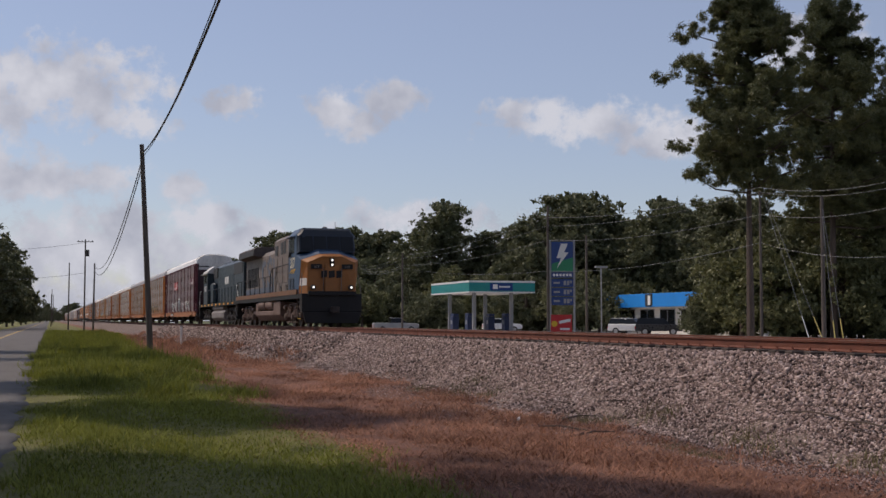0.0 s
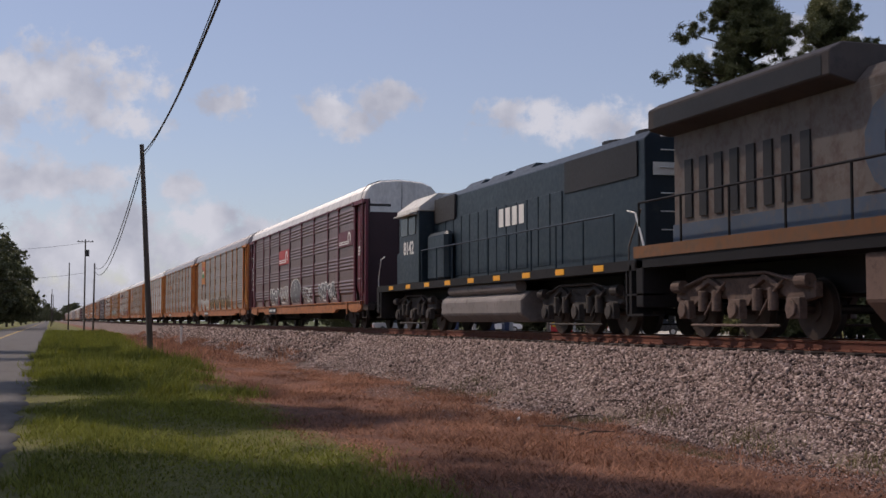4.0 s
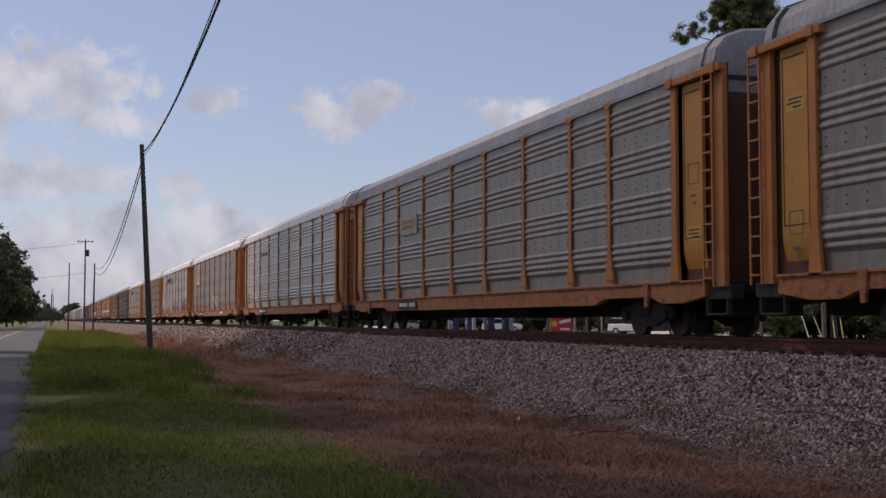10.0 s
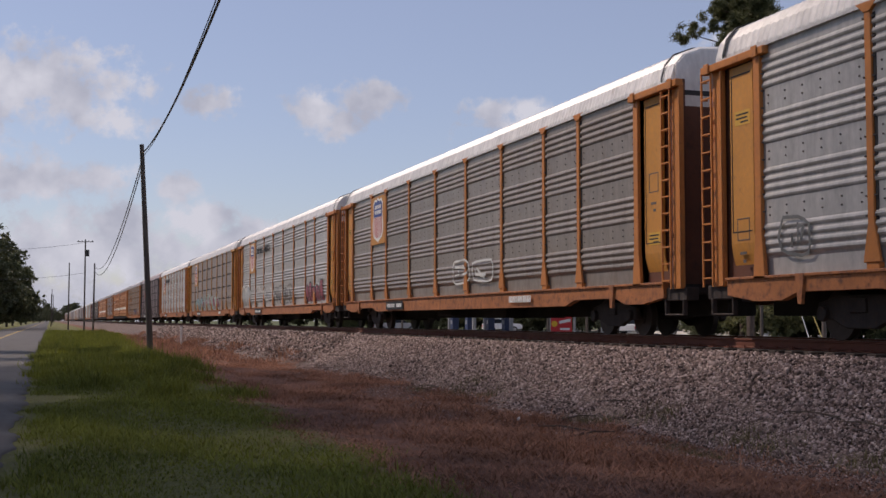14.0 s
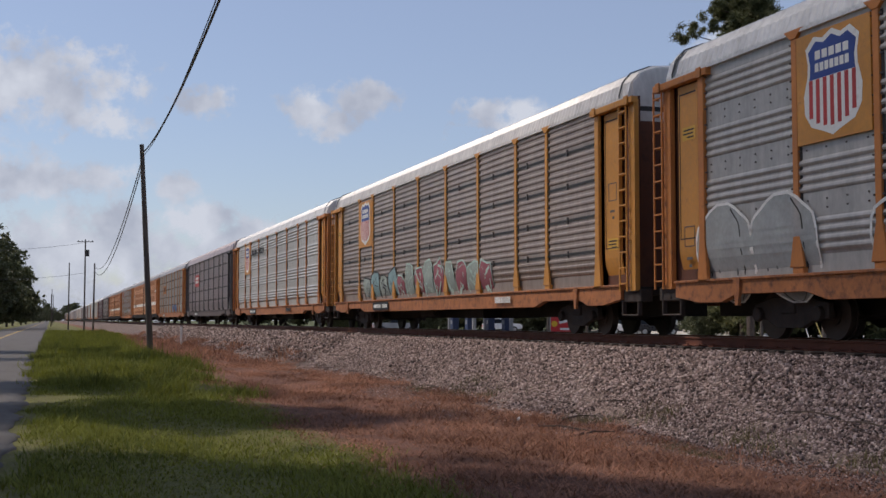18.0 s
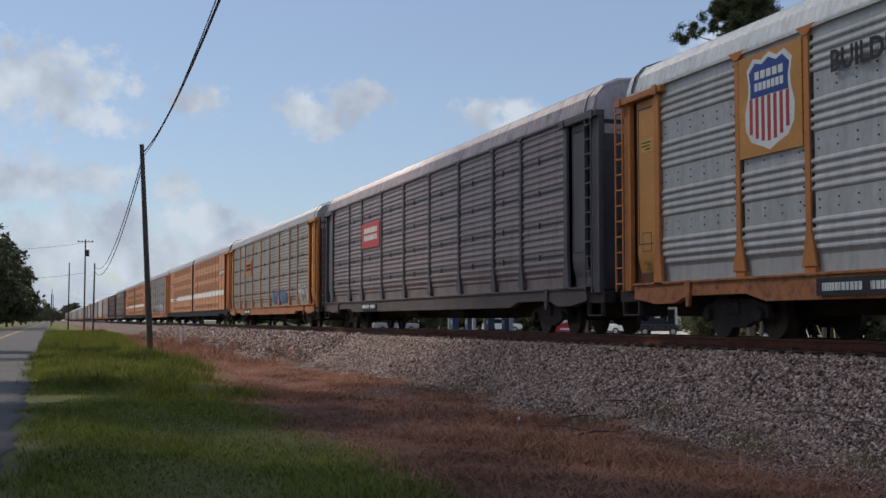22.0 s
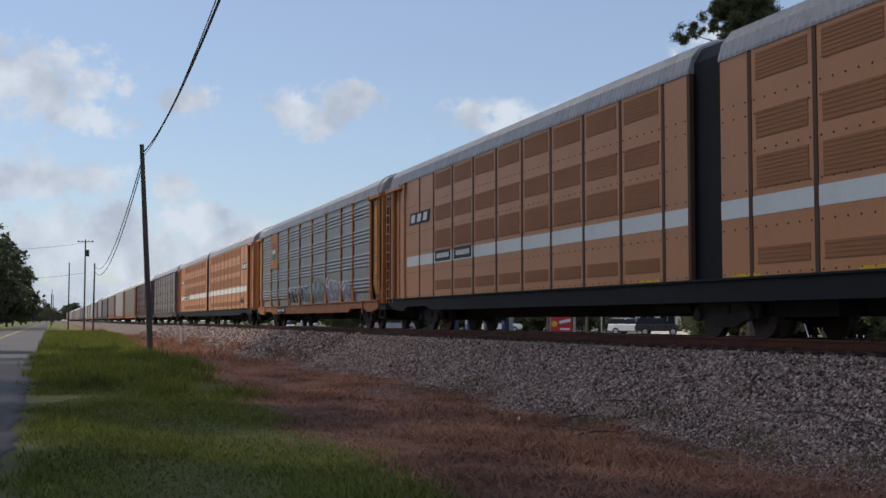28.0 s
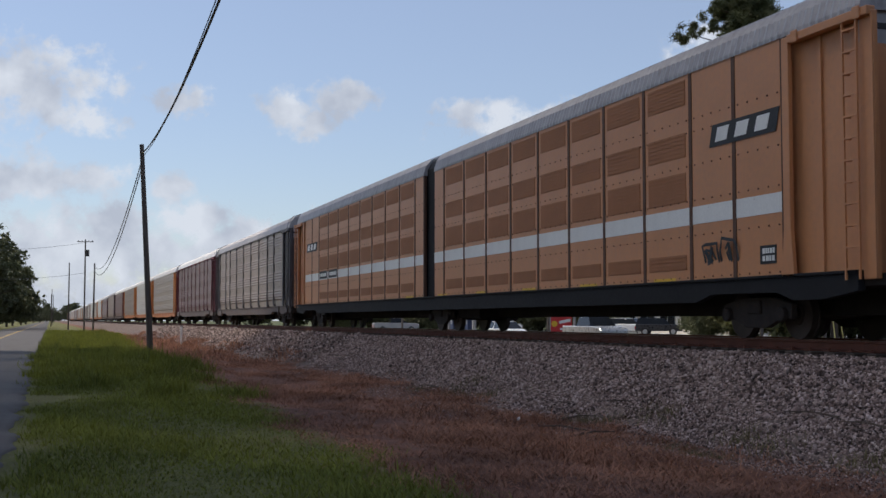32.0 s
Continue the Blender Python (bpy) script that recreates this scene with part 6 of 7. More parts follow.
def filled(b, pts, off=0.0):
    """A filled painted shape, in joined strips so that it follows the bend at the foot."""
    zs = [p[1] for p in pts]
    lo, hi = min(zs), max(zs)
    steps = max(2, int((hi - lo) / 0.08))
    rows = []
    for k in range(steps + 1):
        z = lo + (hi - lo) * min(0.999, max(0.001, k / steps))
        hits = []
        for (y0, z0), (y1, z1) in zip(pts, pts[1:] + pts[:1]):
            if (z0 - z) * (z1 - z) < 0:
                hits.append(y0 + (y1 - y0) * (z - z0) / (z1 - z0))
        if len(hits) >= 2:
            rows += [(face_x(z) + off, min(hits), z), (face_x(z) + off, max(hits), z)]
    return b.add(rows, [(2 * k, 2 * k + 1, 2 * k + 3, 2 * k + 2) for k in range(len(rows) // 2 - 1)])


def graffiti(car, y0, y1, z0, z1, letters, fill, edge, seed, label, strokes=3, other=None):
    """Sprayed block shapes with outlines; no readable letters."""
    rng = random.Random(seed)
    w = (y1 - y0) / letters
    for i in range(letters):
        c = y0 + w * (i + 0.5)
        top = z1 - rng.uniform(0, 0.22) * (z1 - z0)
        n = 11
        outline = []
        for k in range(n):
            a = 2 * math.pi * k / n
            r = rng.uniform(0.8, 1.12)
            outline.append((c + math.copysign(abs(math.cos(a)) ** 0.55, math.cos(a)) * w * 0.47 * r, (z0 + top) / 2 + math.copysign(abs(math.sin(a)) ** 0.6, math.sin(a)) * (top - z0) * 0.5 * r))
        line = ribbon(Build(), outline + outline[:1], 0.06)
        if fill:
            g = part("graffiti", filled(Build(), outline), other if other and i % 2 else fill, car, label)
            part("outline", line, edge, g)
        else:
            g = part("graffiti", line, edge, car, label)
        for k in range(strokes):
            p = [(c + rng.uniform(-.33, .33) * w, z0 + (top - z0) * rng.uniform(0.12, 0.88)) for q in range(3)]
            part("stroke", ribbon(Build(), p, rng.uniform(0.04, 0.1)), edge, g)


def bubble(car, y0, y1, z0, z1, fill, edge, label, ribs):
    """A rounded sprayed form with arched ribs inside."""
    c, w, m, h = (y0 + y1) / 2, abs(y1 - y0) / 2, (z0 + z1) / 2, (z1 - z0) / 2

    def oval(k, n=26):
        return [(c + k * w * math.copysign(abs(math.cos(a)) ** 0.75, math.cos(a)), m + h * (math.copysign(abs(math.sin(a)) ** 0.8, math.sin(a)) + 0.07 * math.sin(5 * a))) for a in (2 * math.pi * i / n for i in range(n))]
    rim = oval(1.0)
    line = ribbon(Build(), rim + rim[:1], 0.055)
    if fill:
        g = part("graffiti", filled(Build(), rim), fill, car, label)
        part("outline", line, edge, g)
    else:
        g = part("graffiti", line, edge, car, label)
    for k in range(ribs):
        side = oval(0.62 - 0.36 * k)
        part("stroke", ribbon(Build(), side[:18] if k % 2 else side[8:], 0.03), black_sign if k == 0 and fill else edge, g)
    for q in (-0.35, 0.3):
        part("drip", ribbon(Build(), [(c + q * w, m - 0.35 * h), (c + q * w + 0.02, m - (0.7 + q * 0.3) * h)], 0.05), grey_spray, g)


def stencil(car, y0, y1, z0, z1, mat, seed, rows=1, x=FACE):
    """Small unreadable lettering as bars."""
    rng = random.Random(seed)
    b = Build()
    for r in range(rows):
        h = (z1 - z0) / rows
        y = y0
        while y < y1 - 0.02:
            w = min(rng.uniform(0.06, 0.12), y1 - y)
            b.box(x - 0.004, x, y, y + w * 0.75, z0 + h * r + h * 0.15, z0 + h * (r + 0.85))
            y += w
    return tagged(part("stencil_bars", b, mat, car), kind="stuff")


def sill_plate(car, y0, seed):
    p = part("stencil_plate", Build().box(-1.592, -1.582, y0, y0 + 2.2, 0.72, 1.0), black_sign, car, "black stencil plate with pale bars")
    stencil(p, y0 + 0.15, y0 + 0.85, 0.77, 0.95, pale_spray, seed, x=-1.593)
    stencil(p, y0 + 1.05, y0 + 2.05, 0.77, 0.95, pale_spray, seed + 1, x=-1.593)


def shield(car, a, b, plate_mat):
    """Painted plate with a striped shield."""
    (y0, z0), (y1, z1) = (min(a[0], b[0]), min(a[1], b[1])), (max(a[0], b[0]), max(a[1], b[1]))
    p = part("emblem_plate", Build().box(FACE - 0.006, FACE + 0.04, y0, y1, z0, z1), plate_mat, car, "painted plate with a striped shield")
    c, w, h = (y0 + y1) / 2, (y1 - y0) * 0.36, (z1 - z0) * 0.86
    zb, x = z0 + (z1 - z0) * 0.08, FACE - 0.007
    rim = [(0.0, 1.0), (0.32, 0.94), (0.62, 0.975), (0.92, 0.87), (0.84, 0.72), (0.86, 0.6), (1.0, 0.42), (0.97, 0.24), (0.74, 0.11), (0.3, 0.05), (0.0, 0.0)]

    def half_width(v):
        return float(np.interp(v, [q[1] for q in rim[3:][::-1]], [q[0] for q in rim[3:][::-1]]))

    def outline(k, lo, hi):
        pts = [(q, v) for q, v in rim if lo <= v <= hi]
        if hi < 1:
            pts = [(half_width(hi), hi)] + pts
        if lo > 0:
            pts = pts + [(half_width(lo), lo)]
        full = pts + [(-q, v) for q, v in pts[::-1] if q > 0]
        return [(c + q * w * k, zb + h * (0.5 + (v - 0.5) * k)) for q, v in full]
    part("shield_border", Build().prism(outline(1.1, 0, 1), 'x', x - 0.003, x), white_paint, p)
    part("shield_base", Build().prism(outline(0.98, 0, 0.57), 'x', x - 0.006, x), white_paint, p)
    part("shield_field", Build().prism(outline(0.98, 0.57, 1), 'x', x - 0.007, x), blue_sign, p)
    for k in range(7):
        q = (k - 3) * 0.27
        low = 0.03 + 0.17 * abs(q) ** 2
        part("shield_stripe", Build().box(x - 0.009, x - 0.006, c + (q - 0.07) * w, c + (q + 0.07) * w, zb + h * (low + 0.02), zb + h * 0.565), red_sign, p)
    for r, n in ((0, 5), (1, 7)):
        for k in range(n):
            q = c + w * 0.66 * ((k + 0.5) / n * 2 - 1)
            part("shield_bar", Build().box(x - 0.01, x - 0.007, q - w * 0.5 / n, q + w * 0.5 / n, zb + h * (0.77 - 0.13 * r), zb + h * (0.86 - 0.13 * r)), white_paint, p)
    return p


def flag(car, a, b):
    (y0, z0), (y1, z1) = (min(a[0], b[0]), min(a[1], b[1])), (max(a[0], b[0]), max(a[1], b[1]))
    p = part("emblem_plate", Build().box(FACE - 0.006, FACE + 0.04, y0, y1, z0, z1), orange, car, "orange plate with a green and red flag")
    x, w, h = FACE - 0.007, y1 - y0, z1 - z0
    c0, c1, f0, f1 = y0 + 0.15 * w, y1 - 0.12 * w, z0 + 0.3 * h, z0 + 0.75 * h
    part("flag_red", Build().prism([(c0, f0 + 0.2 * (f1 - f0)), (c0, f1 - 0.02), (c0 + 0.35 * w, f1 + 0.05), (c1, f1 - 0.02)], 'x', x - 0.004, x), red_sign, p)
    part("flag_green", Build().prism([(c1, f0 + 0.95 * (f1 - f0)), (c1, f0 - 0.02), (c0 + 0.3 * w, f0 - 0.05), (c0, f0 + 0.02), (c0, f0 + 0.2 * (f1 - f0))][::-1], 'x', x - 0.005, x), green_sign, p)
    for k in range(3):
        q = c0 + (0.12 + 0.2 * k) * w
        part("flag_bar", Build().box(x - 0.009, x - 0.005, q, q + 0.12 * w, f0 + 0.32 * (f1 - f0), f0 + 0.6 * (f1 - f0)), white_paint, p)


def plate(car, a, b, mat, label, bar_mat, seed, rows=2):
    (y0, z0), (y1, z1) = (min(a[0], b[0]), min(a[1], b[1])), (max(a[0], b[0]), max(a[1], b[1]))
    p = part("emblem_plate", Build().box(FACE - 0.006, FACE + 0.04, y0, y1, z0, z1), mat, car, label)
    stencil(p, y0 + 0.12 * (y1 - y0), y1 - 0.12 * (y1 - y0), z0 + 0.25 * (z1 - z0), z1 - 0.15 * (z1 - z0), bar_mat, seed, rows, FACE - 0.007)
    return p


def wheel_mark(car, a, b, mat):
    """A plate with a broken ring on a double bar."""
    (y0, z0), (y1, z1) = (min(a[0], b[0]), min(a[1], b[1])), (max(a[0], b[0]), max(a[1], b[1]))
    p = part("emblem_plate", Build().box(FACE - 0.004, FACE + 0.03, y0, y1, z0, z1), mat, car, "red plate with a white ring and bars")
    c, r, x = (y0 + 0.24 * (y1 - y0), (z0 + z1) / 2), (z1 - z0) * 0.42, FACE - 0.005
    ring = Build()
    for k in range(13):
        a0, a1 = math.radians(-60 + k * 22), math.radians(-60 + (k + 1) * 22)
        ring.prism([(c[0] + r * math.cos(a0), c[1] + r * math.sin(a0)), (c[0] + r * math.cos(a1), c[1] + r * math.sin(a1)),
                    (c[0] + r * .6 * math.cos(a1), c[1] + r * .6 * math.sin(a1)), (c[0] + r * .6 * math.cos(a0), c[1] + r * .6 * math.sin(a0))], 'x', x - 0.004, x)
    ring.box(x - 0.004, x, c[0] + r * 0.3, y1 - 0.1, z0 + 0.12 * (z1 - z0), z0 + 0.2 * (z1 - z0)).box(x - 0.004, x, c[0] + r * 0.3, y1 - 0.1, z0 + 0.26 * (z1 - z0), z0 + 0.34 * (z1 - z0))
    part("ring_mark", ring, white_paint, p)


wheel_mark(c1, (-9.75, 3.4), (-12.3, 4.02), maroon)
wheel_mark(c1, (4.38, 3.25), (1.6, 4.0), red_sign)
graffiti(c1, 4.3, 7.15, 1.18, 2.1, 4, zinc_grey_tag, pale_spray, 51, "grey sprayed shapes with white outlines", 2)
graffiti(c1, 1.75, 4.0, 1.2, 2.25, 4, None, pale_spray, 54, "white sprayed angular outlines", 2)
bubble(c1, 1.1, -1.6, 0.85, 2.35, zinc_grey_tag, pale_spray, "grey sprayed bubble with white ribs", 3)
graffiti(c1, -4.2, -2.1, 1.2, 2.0, 3, None, pale_spray, 52, "white sprayed outlines", 2)
graffiti(c1, -9.0, -5.6, 1.2, 2.1, 5, zinc_grey_tag, pale_spray, 53, "white sprayed outlines over grey", 3)
tag_y = sorted((12.95, 13.55))
tag_lo, tag_hi = (12.68, 2.12)[1], (12.68, 4.29)[1]
rng_tag = random.Random(8)
for k in range(8):     # a tag sprayed down the end panel
    zc = tag_hi + (tag_lo - tag_hi) * (k + 0.5) / 8
    hz = (tag_hi - tag_lo) / 13
    scrawl = [(rng_tag.uniform(*tag_y), zc + hz * rng_tag.uniform(-1, 1)) for q in range(5)]
    part("graffiti", ribbon(Build(), scrawl, 0.05), pale_spray, c1, "white sprayed scrawl")
stencil(c1, -13.45, -13.0, 2.9, 3.3, pale_spray, 54, 3, x=-1.49)
stencil(c1, -13.5, -12.95, 1.95, 2.03, pale_spray, 55, 1, x=-1.49)
flag(c2, (9.52, 3.2), (7.58, 4.98))
graffiti(c2, 4.9, 10.15, 0.95, 2.1, 5, zinc_plain, pale_spray, 56, "silver and white sprayed shapes")
graffiti(c2, -6.5, 4.3, 1.2, 2.05, 9, ochre_spray, bolt_mat, 57, "faded yellow sprayed shapes", 2)
plate(c3, (7.1, 3.27), (5.1, 3.89), zinc_warm, "faded emblem with orange bars", orange, 58, 2)
stencil(c4, 4.74, 7.26, 4.0, 4.24, grey_spray, 59)
graffiti(c4, 11.15, 12.06, 1.4, 2.1, 1, None, grey_spray, 60, "dark sprayed tag")
shield(c5, (9.5, 3.18), (7.6, 4.97), ochre)
graffiti(c5, -3.98, -0.15, 1.4, 2.15, 2, None, pale_spray, 61, "thin pale sprayed lines")
stencil(c5, -6.76, -5.19, 0.76, 1.0, pale_spray, 62, 1, x=-1.592)
shield(c6, (9.5, 3.18), (7.6, 4.97), ochre)
for words, y in (("BUILDING", (5.72, 4.35)), ("AMERICA", (3.35, 4.35))):
    text_part("slogan", words, 0.48, black_sign, c6, Matrix.LocRotScale((FACE - 0.03, y[0], y[1] - 0.12), Euler((radians(90), 0, radians(-90))), None), "black slogan lettering")
bubble(c6, 12.85, 10.95, 0.72, 2.4, pale_fill, white_paint, "whitish sprayed bubble shape with a dark stroke", 1)
bubble(c6, 11.0, 9.05, 0.7, 2.42, pale_fill, white_paint, "whitish sprayed bubble shape with a dark stroke", 1)
bubble(c6, 7.7, 5.0, 0.9, 2.3, None, pale_spray, "white sprayed bubble outline", 2)
graffiti(c6, 1.7, 4.8, 1.15, 2.3, 3, None, pale_spray, 64, "white sprayed bubble shapes")
graffiti(c6, -4.30, 0.96, 1.2, 2.3, 4, None, grey_spray, 65, "dark sprayed scrawl")
graffiti(c6, -11.6, -7.6, 0.75, 2.3, 5, pink_spray, dark_spray, 66, "pink and green sprayed shapes")
shield(c7, (9.5, 3.18), (7.6, 4.97), ochre)
graffiti(c7, 3.94, 8.93, 0.8, 2.2, 4, aqua_spray, dark_spray, 67, "aqua sprayed shapes", 4, mint_pale)
graffiti(c7, -5.72, 4.12, 0.75, 2.3, 9, pink_spray, mint_spray, 68, "large pink and mint sprayed shapes", 6, mint_pale)
graffiti(c7, -5.72, 4.12, 0.72, 1.1, 14, mint_pale, pink_spray, 98, "mint and red sprayed shapes over the sill", 2, pink_spray)
stencil(c7, -7.23, -6.04, 0.76, 1.0, pale_spray, 69, 1, x=-1.592)
shield(c8, (9.5, 3.18), (7.6, 4.97), ochre)
for words, y in (("BUILDING", (5.72, 4.35)), ("AMERICA", (3.35, 4.35))):
    text_part("slogan", words, 0.48, black_sign, c8, Matrix.LocRotScale((FACE - 0.03, y[0], y[1] - 0.12), Euler((radians(90), 0, radians(-90))), None), "black slogan lettering")
stencil(c8, -6.04, -4.71, 0.76, 1.0, black_sign, 70, 1, x=-1.592)
plate(c9, (7.35, 3.12), (4.68, 4.08), red_sign, "faded red plate with pale bars", pale_spray, 71, 2)
plate(c10, (7.1, 3.14), (4.8, 3.94), orange, "faded orange plate with dark bars", black_sign, 72, 2)
graffiti(c10, -6.80, -2.62, 0.85, 1.95, 4, blue_spray, dark_blue, 73, "blue sprayed shapes", 3)
graffiti(c10, -12.6, -9.95, 1.05, 2.15, 4, None, pale_spray, 74, "white sprayed scrawl")
flag(c12, (9.52, 3.15), (7.58, 4.97))
graffiti(c12, 0.3, 4.3, 0.8, 2.05, 5, dark_spray, pale_spray, 75, "dark and silver sprayed shapes")
graffiti(c12, -4.4, 0.2, 0.8, 2.15, 5, mint_pale, grey_spray, 76, "pale green sprayed shapes")
graffiti(c12, -9.2, -4.6, 0.8, 2.2, 6, mauve_spray, pale_spray, 77, "mauve and white sprayed shapes")
for k, c in enumerate((c1, c2, c3, c4, c5, c6, c7, c8, c9, c10, c12)):
    sill_plate(c, 5.05, 80 + 2 * k)
for c, t, tc in ((c13, 32, 35.05), (c11, 32, 35.05)):
    for a, b in (((-17.75, 3.56), (-19.95, 3.91)), ((17.5, 4.05), (19.8, 4.55))):
        y0, y1, z0, z1 = min(a[0], b[0]), max(a[0], b[0]), 3.55, 3.96
        p = part("emblem_plate", quad_y(Build(), -1.51, y0, y1, z0, z1, -0.12), black_sign, c, "black slanted plate with white bars")
        for q in (0.12, 0.42, 0.72):
            w = y1 - y0
            part("emblem_bar", quad_y(Build(), -1.517, y0 + q * w, y0 + (q + 0.18) * w, z0 + 0.08, z1 - 0.07, -0.1), white_paint, p)
    part("label_square", Build().box(-1.508, -1.5, -19.9, -19.4, 1.3, 1.62), black_sign, c, "black and white routing label")
    stencil(c, -19.85, -19.45, 1.33, 1.59, white_paint, 78, 2, x=-1.509)
    for y0, y1 in ((15.3, 16.85), (13.35, 14.95)):
        p = part("stencil_board", Build().box(-1.515, -1.508, y0, y1, 2.2, 2.55), black_sign, c, "black board with pale bars on the stripe")
        stencil(p, y0 + 0.15, y1 - 0.15, 2.27, 2.48, white_paint, 79, 1, x=-1.516)
    for k in range(6):
        part("yellow_tag", Build().box(-1.508, -1.5, -16.4 + k * 3.64, -15.5 + k * 3.64, 1.05, 1.16), yellow_paint, c)
graffiti(c13, -18.7, -17.5, 1.3, 1.85, 2, None, dark_spray, 85, "dark sprayed tag")


# ---- clouds ----
def cloud_layer(name, radius, spots, grain, edge, label):
    """A far sheet of sky with broken clouds, given as (azimuth, elevation, half width, half height) in degrees."""
    m = bpy.data.materials.new(name)
    m.use_nodes = True
    t = m.node_tree
    t.nodes.clear()
    out = t.nodes.new("ShaderNodeOutputMaterial")
    uv = t.nodes.new("ShaderNodeUVMap")
    n1 = t.nodes.new("ShaderNodeTexNoise")
    n1.inputs["Scale"].default_value, n1.inputs["Detail"].default_value, n1.inputs["Roughness"].default_value = grain, 9, 0.6
    n2 = t.nodes.new("ShaderNodeTexNoise")
    n2.inputs["Scale"].default_value, n2.inputs["Detail"].default_value = grain * 0.45, 5
    best = None
    for az, el, rw, rh in spots:
        sub = t.nodes.new("ShaderNodeVectorMath")
        sub.operation = 'SUBTRACT'
        sub.inputs[1].default_value = (az, el, 0)
        div = t.nodes.new("ShaderNodeVectorMath")
        div.operation = 'DIVIDE'
        div.inputs[1].default_value = (rw, rh, 1)
        ln = t.nodes.new("ShaderNodeVectorMath")
        ln.operation = 'LENGTH'
        t.links.new(uv.outputs[0], sub.inputs[0])
        t.links.new(sub.outputs[0], div.inputs[0])
        t.links.new(div.outputs[0], ln.inputs[0])
        if best is None:
            best = ln.outputs["Value"]
        else:
            mn = t.nodes.new("ShaderNodeMath")
            mn.operation = 'SMOOTH_MIN'
            mn.inputs[2].default_value = 0.3
            t.links.new(best, mn.inputs[0])
            t.links.new(ln.outputs["Value"], mn.inputs[1])
            best = mn.outputs[0]
    t.links.new(uv.outputs[0], n1.inputs["Vector"])
    t.links.new(uv.outputs[0], n2.inputs["Vector"])
    add = t.nodes.new("ShaderNodeMath")
    add.operation = 'MULTIPLY_ADD'
    add.inputs[1].default_value = 2.8
    t.links.new(n1.outputs["Fac"], add.inputs[0])
    t.links.new(best, add.inputs[2])
    dens = t.nodes.new("ShaderNodeMapRange")
    dens.interpolation_type = 'SMOOTHSTEP'
    dens.inputs["From Min"].default_value, dens.inputs["From Max"].default_value = 2.55, 2.55 - edge
    dens.inputs["To Min"].default_value, dens.inputs["To Max"].default_value = 0.0, 0.97
    t.links.new(add.outputs[0], dens.inputs["Value"])
    col = ramp_of(t, n2.outputs["Fac"], [(0.35, (0.47, 0.49, 0.54)), (0.6, (0.7, 0.71, 0.73))])
    em = t.nodes.new("ShaderNodeEmission")
    t.links.new(col, em.inputs["Color"])
    em.inputs["Strength"].default_value = 0.92
    tr = t.nodes.new("ShaderNodeBsdfTransparent")
    mx = t.nodes.new("ShaderNodeMixShader")
    t.links.new(dens.outputs[0], mx.inputs[0])
    t.links.new(tr.outputs[0], mx.inputs[1])
    t.links.new(em.outputs[0], mx.inputs[2])
    t.links.new(mx.outputs[0], out.inputs[0])
    azs, els = np.radians(np.linspace(-28, 64, 60)), np.radians(np.linspace(-0.3, 32, 24))
    ga, ge = np.meshgrid(azs, els)
    v = np.stack([np.sin(ga) * np.cos(ge), np.cos(ga) * np.cos(ge), np.sin(ge)], -1).reshape(-1, 3) * radius
    i = (np.arange(23)[:, None] * 60 + np.arange(59)[None]).ravel()
    me = big_mesh(name, v, np.stack([i, i + 1, i + 61, i + 60], -1), m, True)
    layer = me.uv_layers.new(name="UVMap")
    idx = np.zeros(len(me.loops), np.int32)
    me.loops.foreach_get("vertex_index", idx)
    deg = np.stack([np.degrees(ga).ravel(), np.degrees(ge).ravel()], -1).astype(np.float32)
    layer.data.foreach_set("uv", deg[idx].ravel())
    return tagged(new(name, me), label, "sky", kind="structure")


clouds_high = cloud_layer("backdrop_high_clouds", 3300, (
    (0.13, 10.65, 5.2, 2.0), (-3.53, 10.00, 5.0, 2.4), (3.57, 9.08, 1.9, 0.8), (7.89, 10.05, 1.5, 0.75), (12.72, 9.79, 1.5, 1.2), (14.05, 9.08, 1.0, 0.9), (15.37, 10.31, 1.7, 1.0),
    (24.91, 9.21, 4.6, 1.0), (21.75, 9.87, 2.2, 0.6), (28.80, 8.29, 3.0, 1.0), (34.32, 12.61, 3.2, 1.2)), 0.8, 0.75, "broken white clouds drifting across a hazy blue sky")
clouds_low = cloud_layer("backdrop_low_clouds", 3000, (
    (-0.6, 6.3, 3.6, 1.0), (2.4, 6.4, 1.9, 0.9), (-3.99, 6.30, 4.0, 2.2), (5.6, 6.0, 1.3, 0.9), (6.8, 4.6, 1.9, 1.1), (8.9, 3.9, 1.6, 0.9), (3.0, 4.2, 3.2, 1.3), (1.47, 3.11, 7.0, 2.0), (8.28, 2.98, 5.0, 1.6), (16.70, 4.71, 5.0, 0.9),
    (20.95, 2.58, 12.0, 1.9), (3.95, 0.72, 14.0, 1.6), (28.80, 0.72, 14.0, 1.8)), 0.75, 0.8, "bank of hazy cumulus cloud low over the horizon")


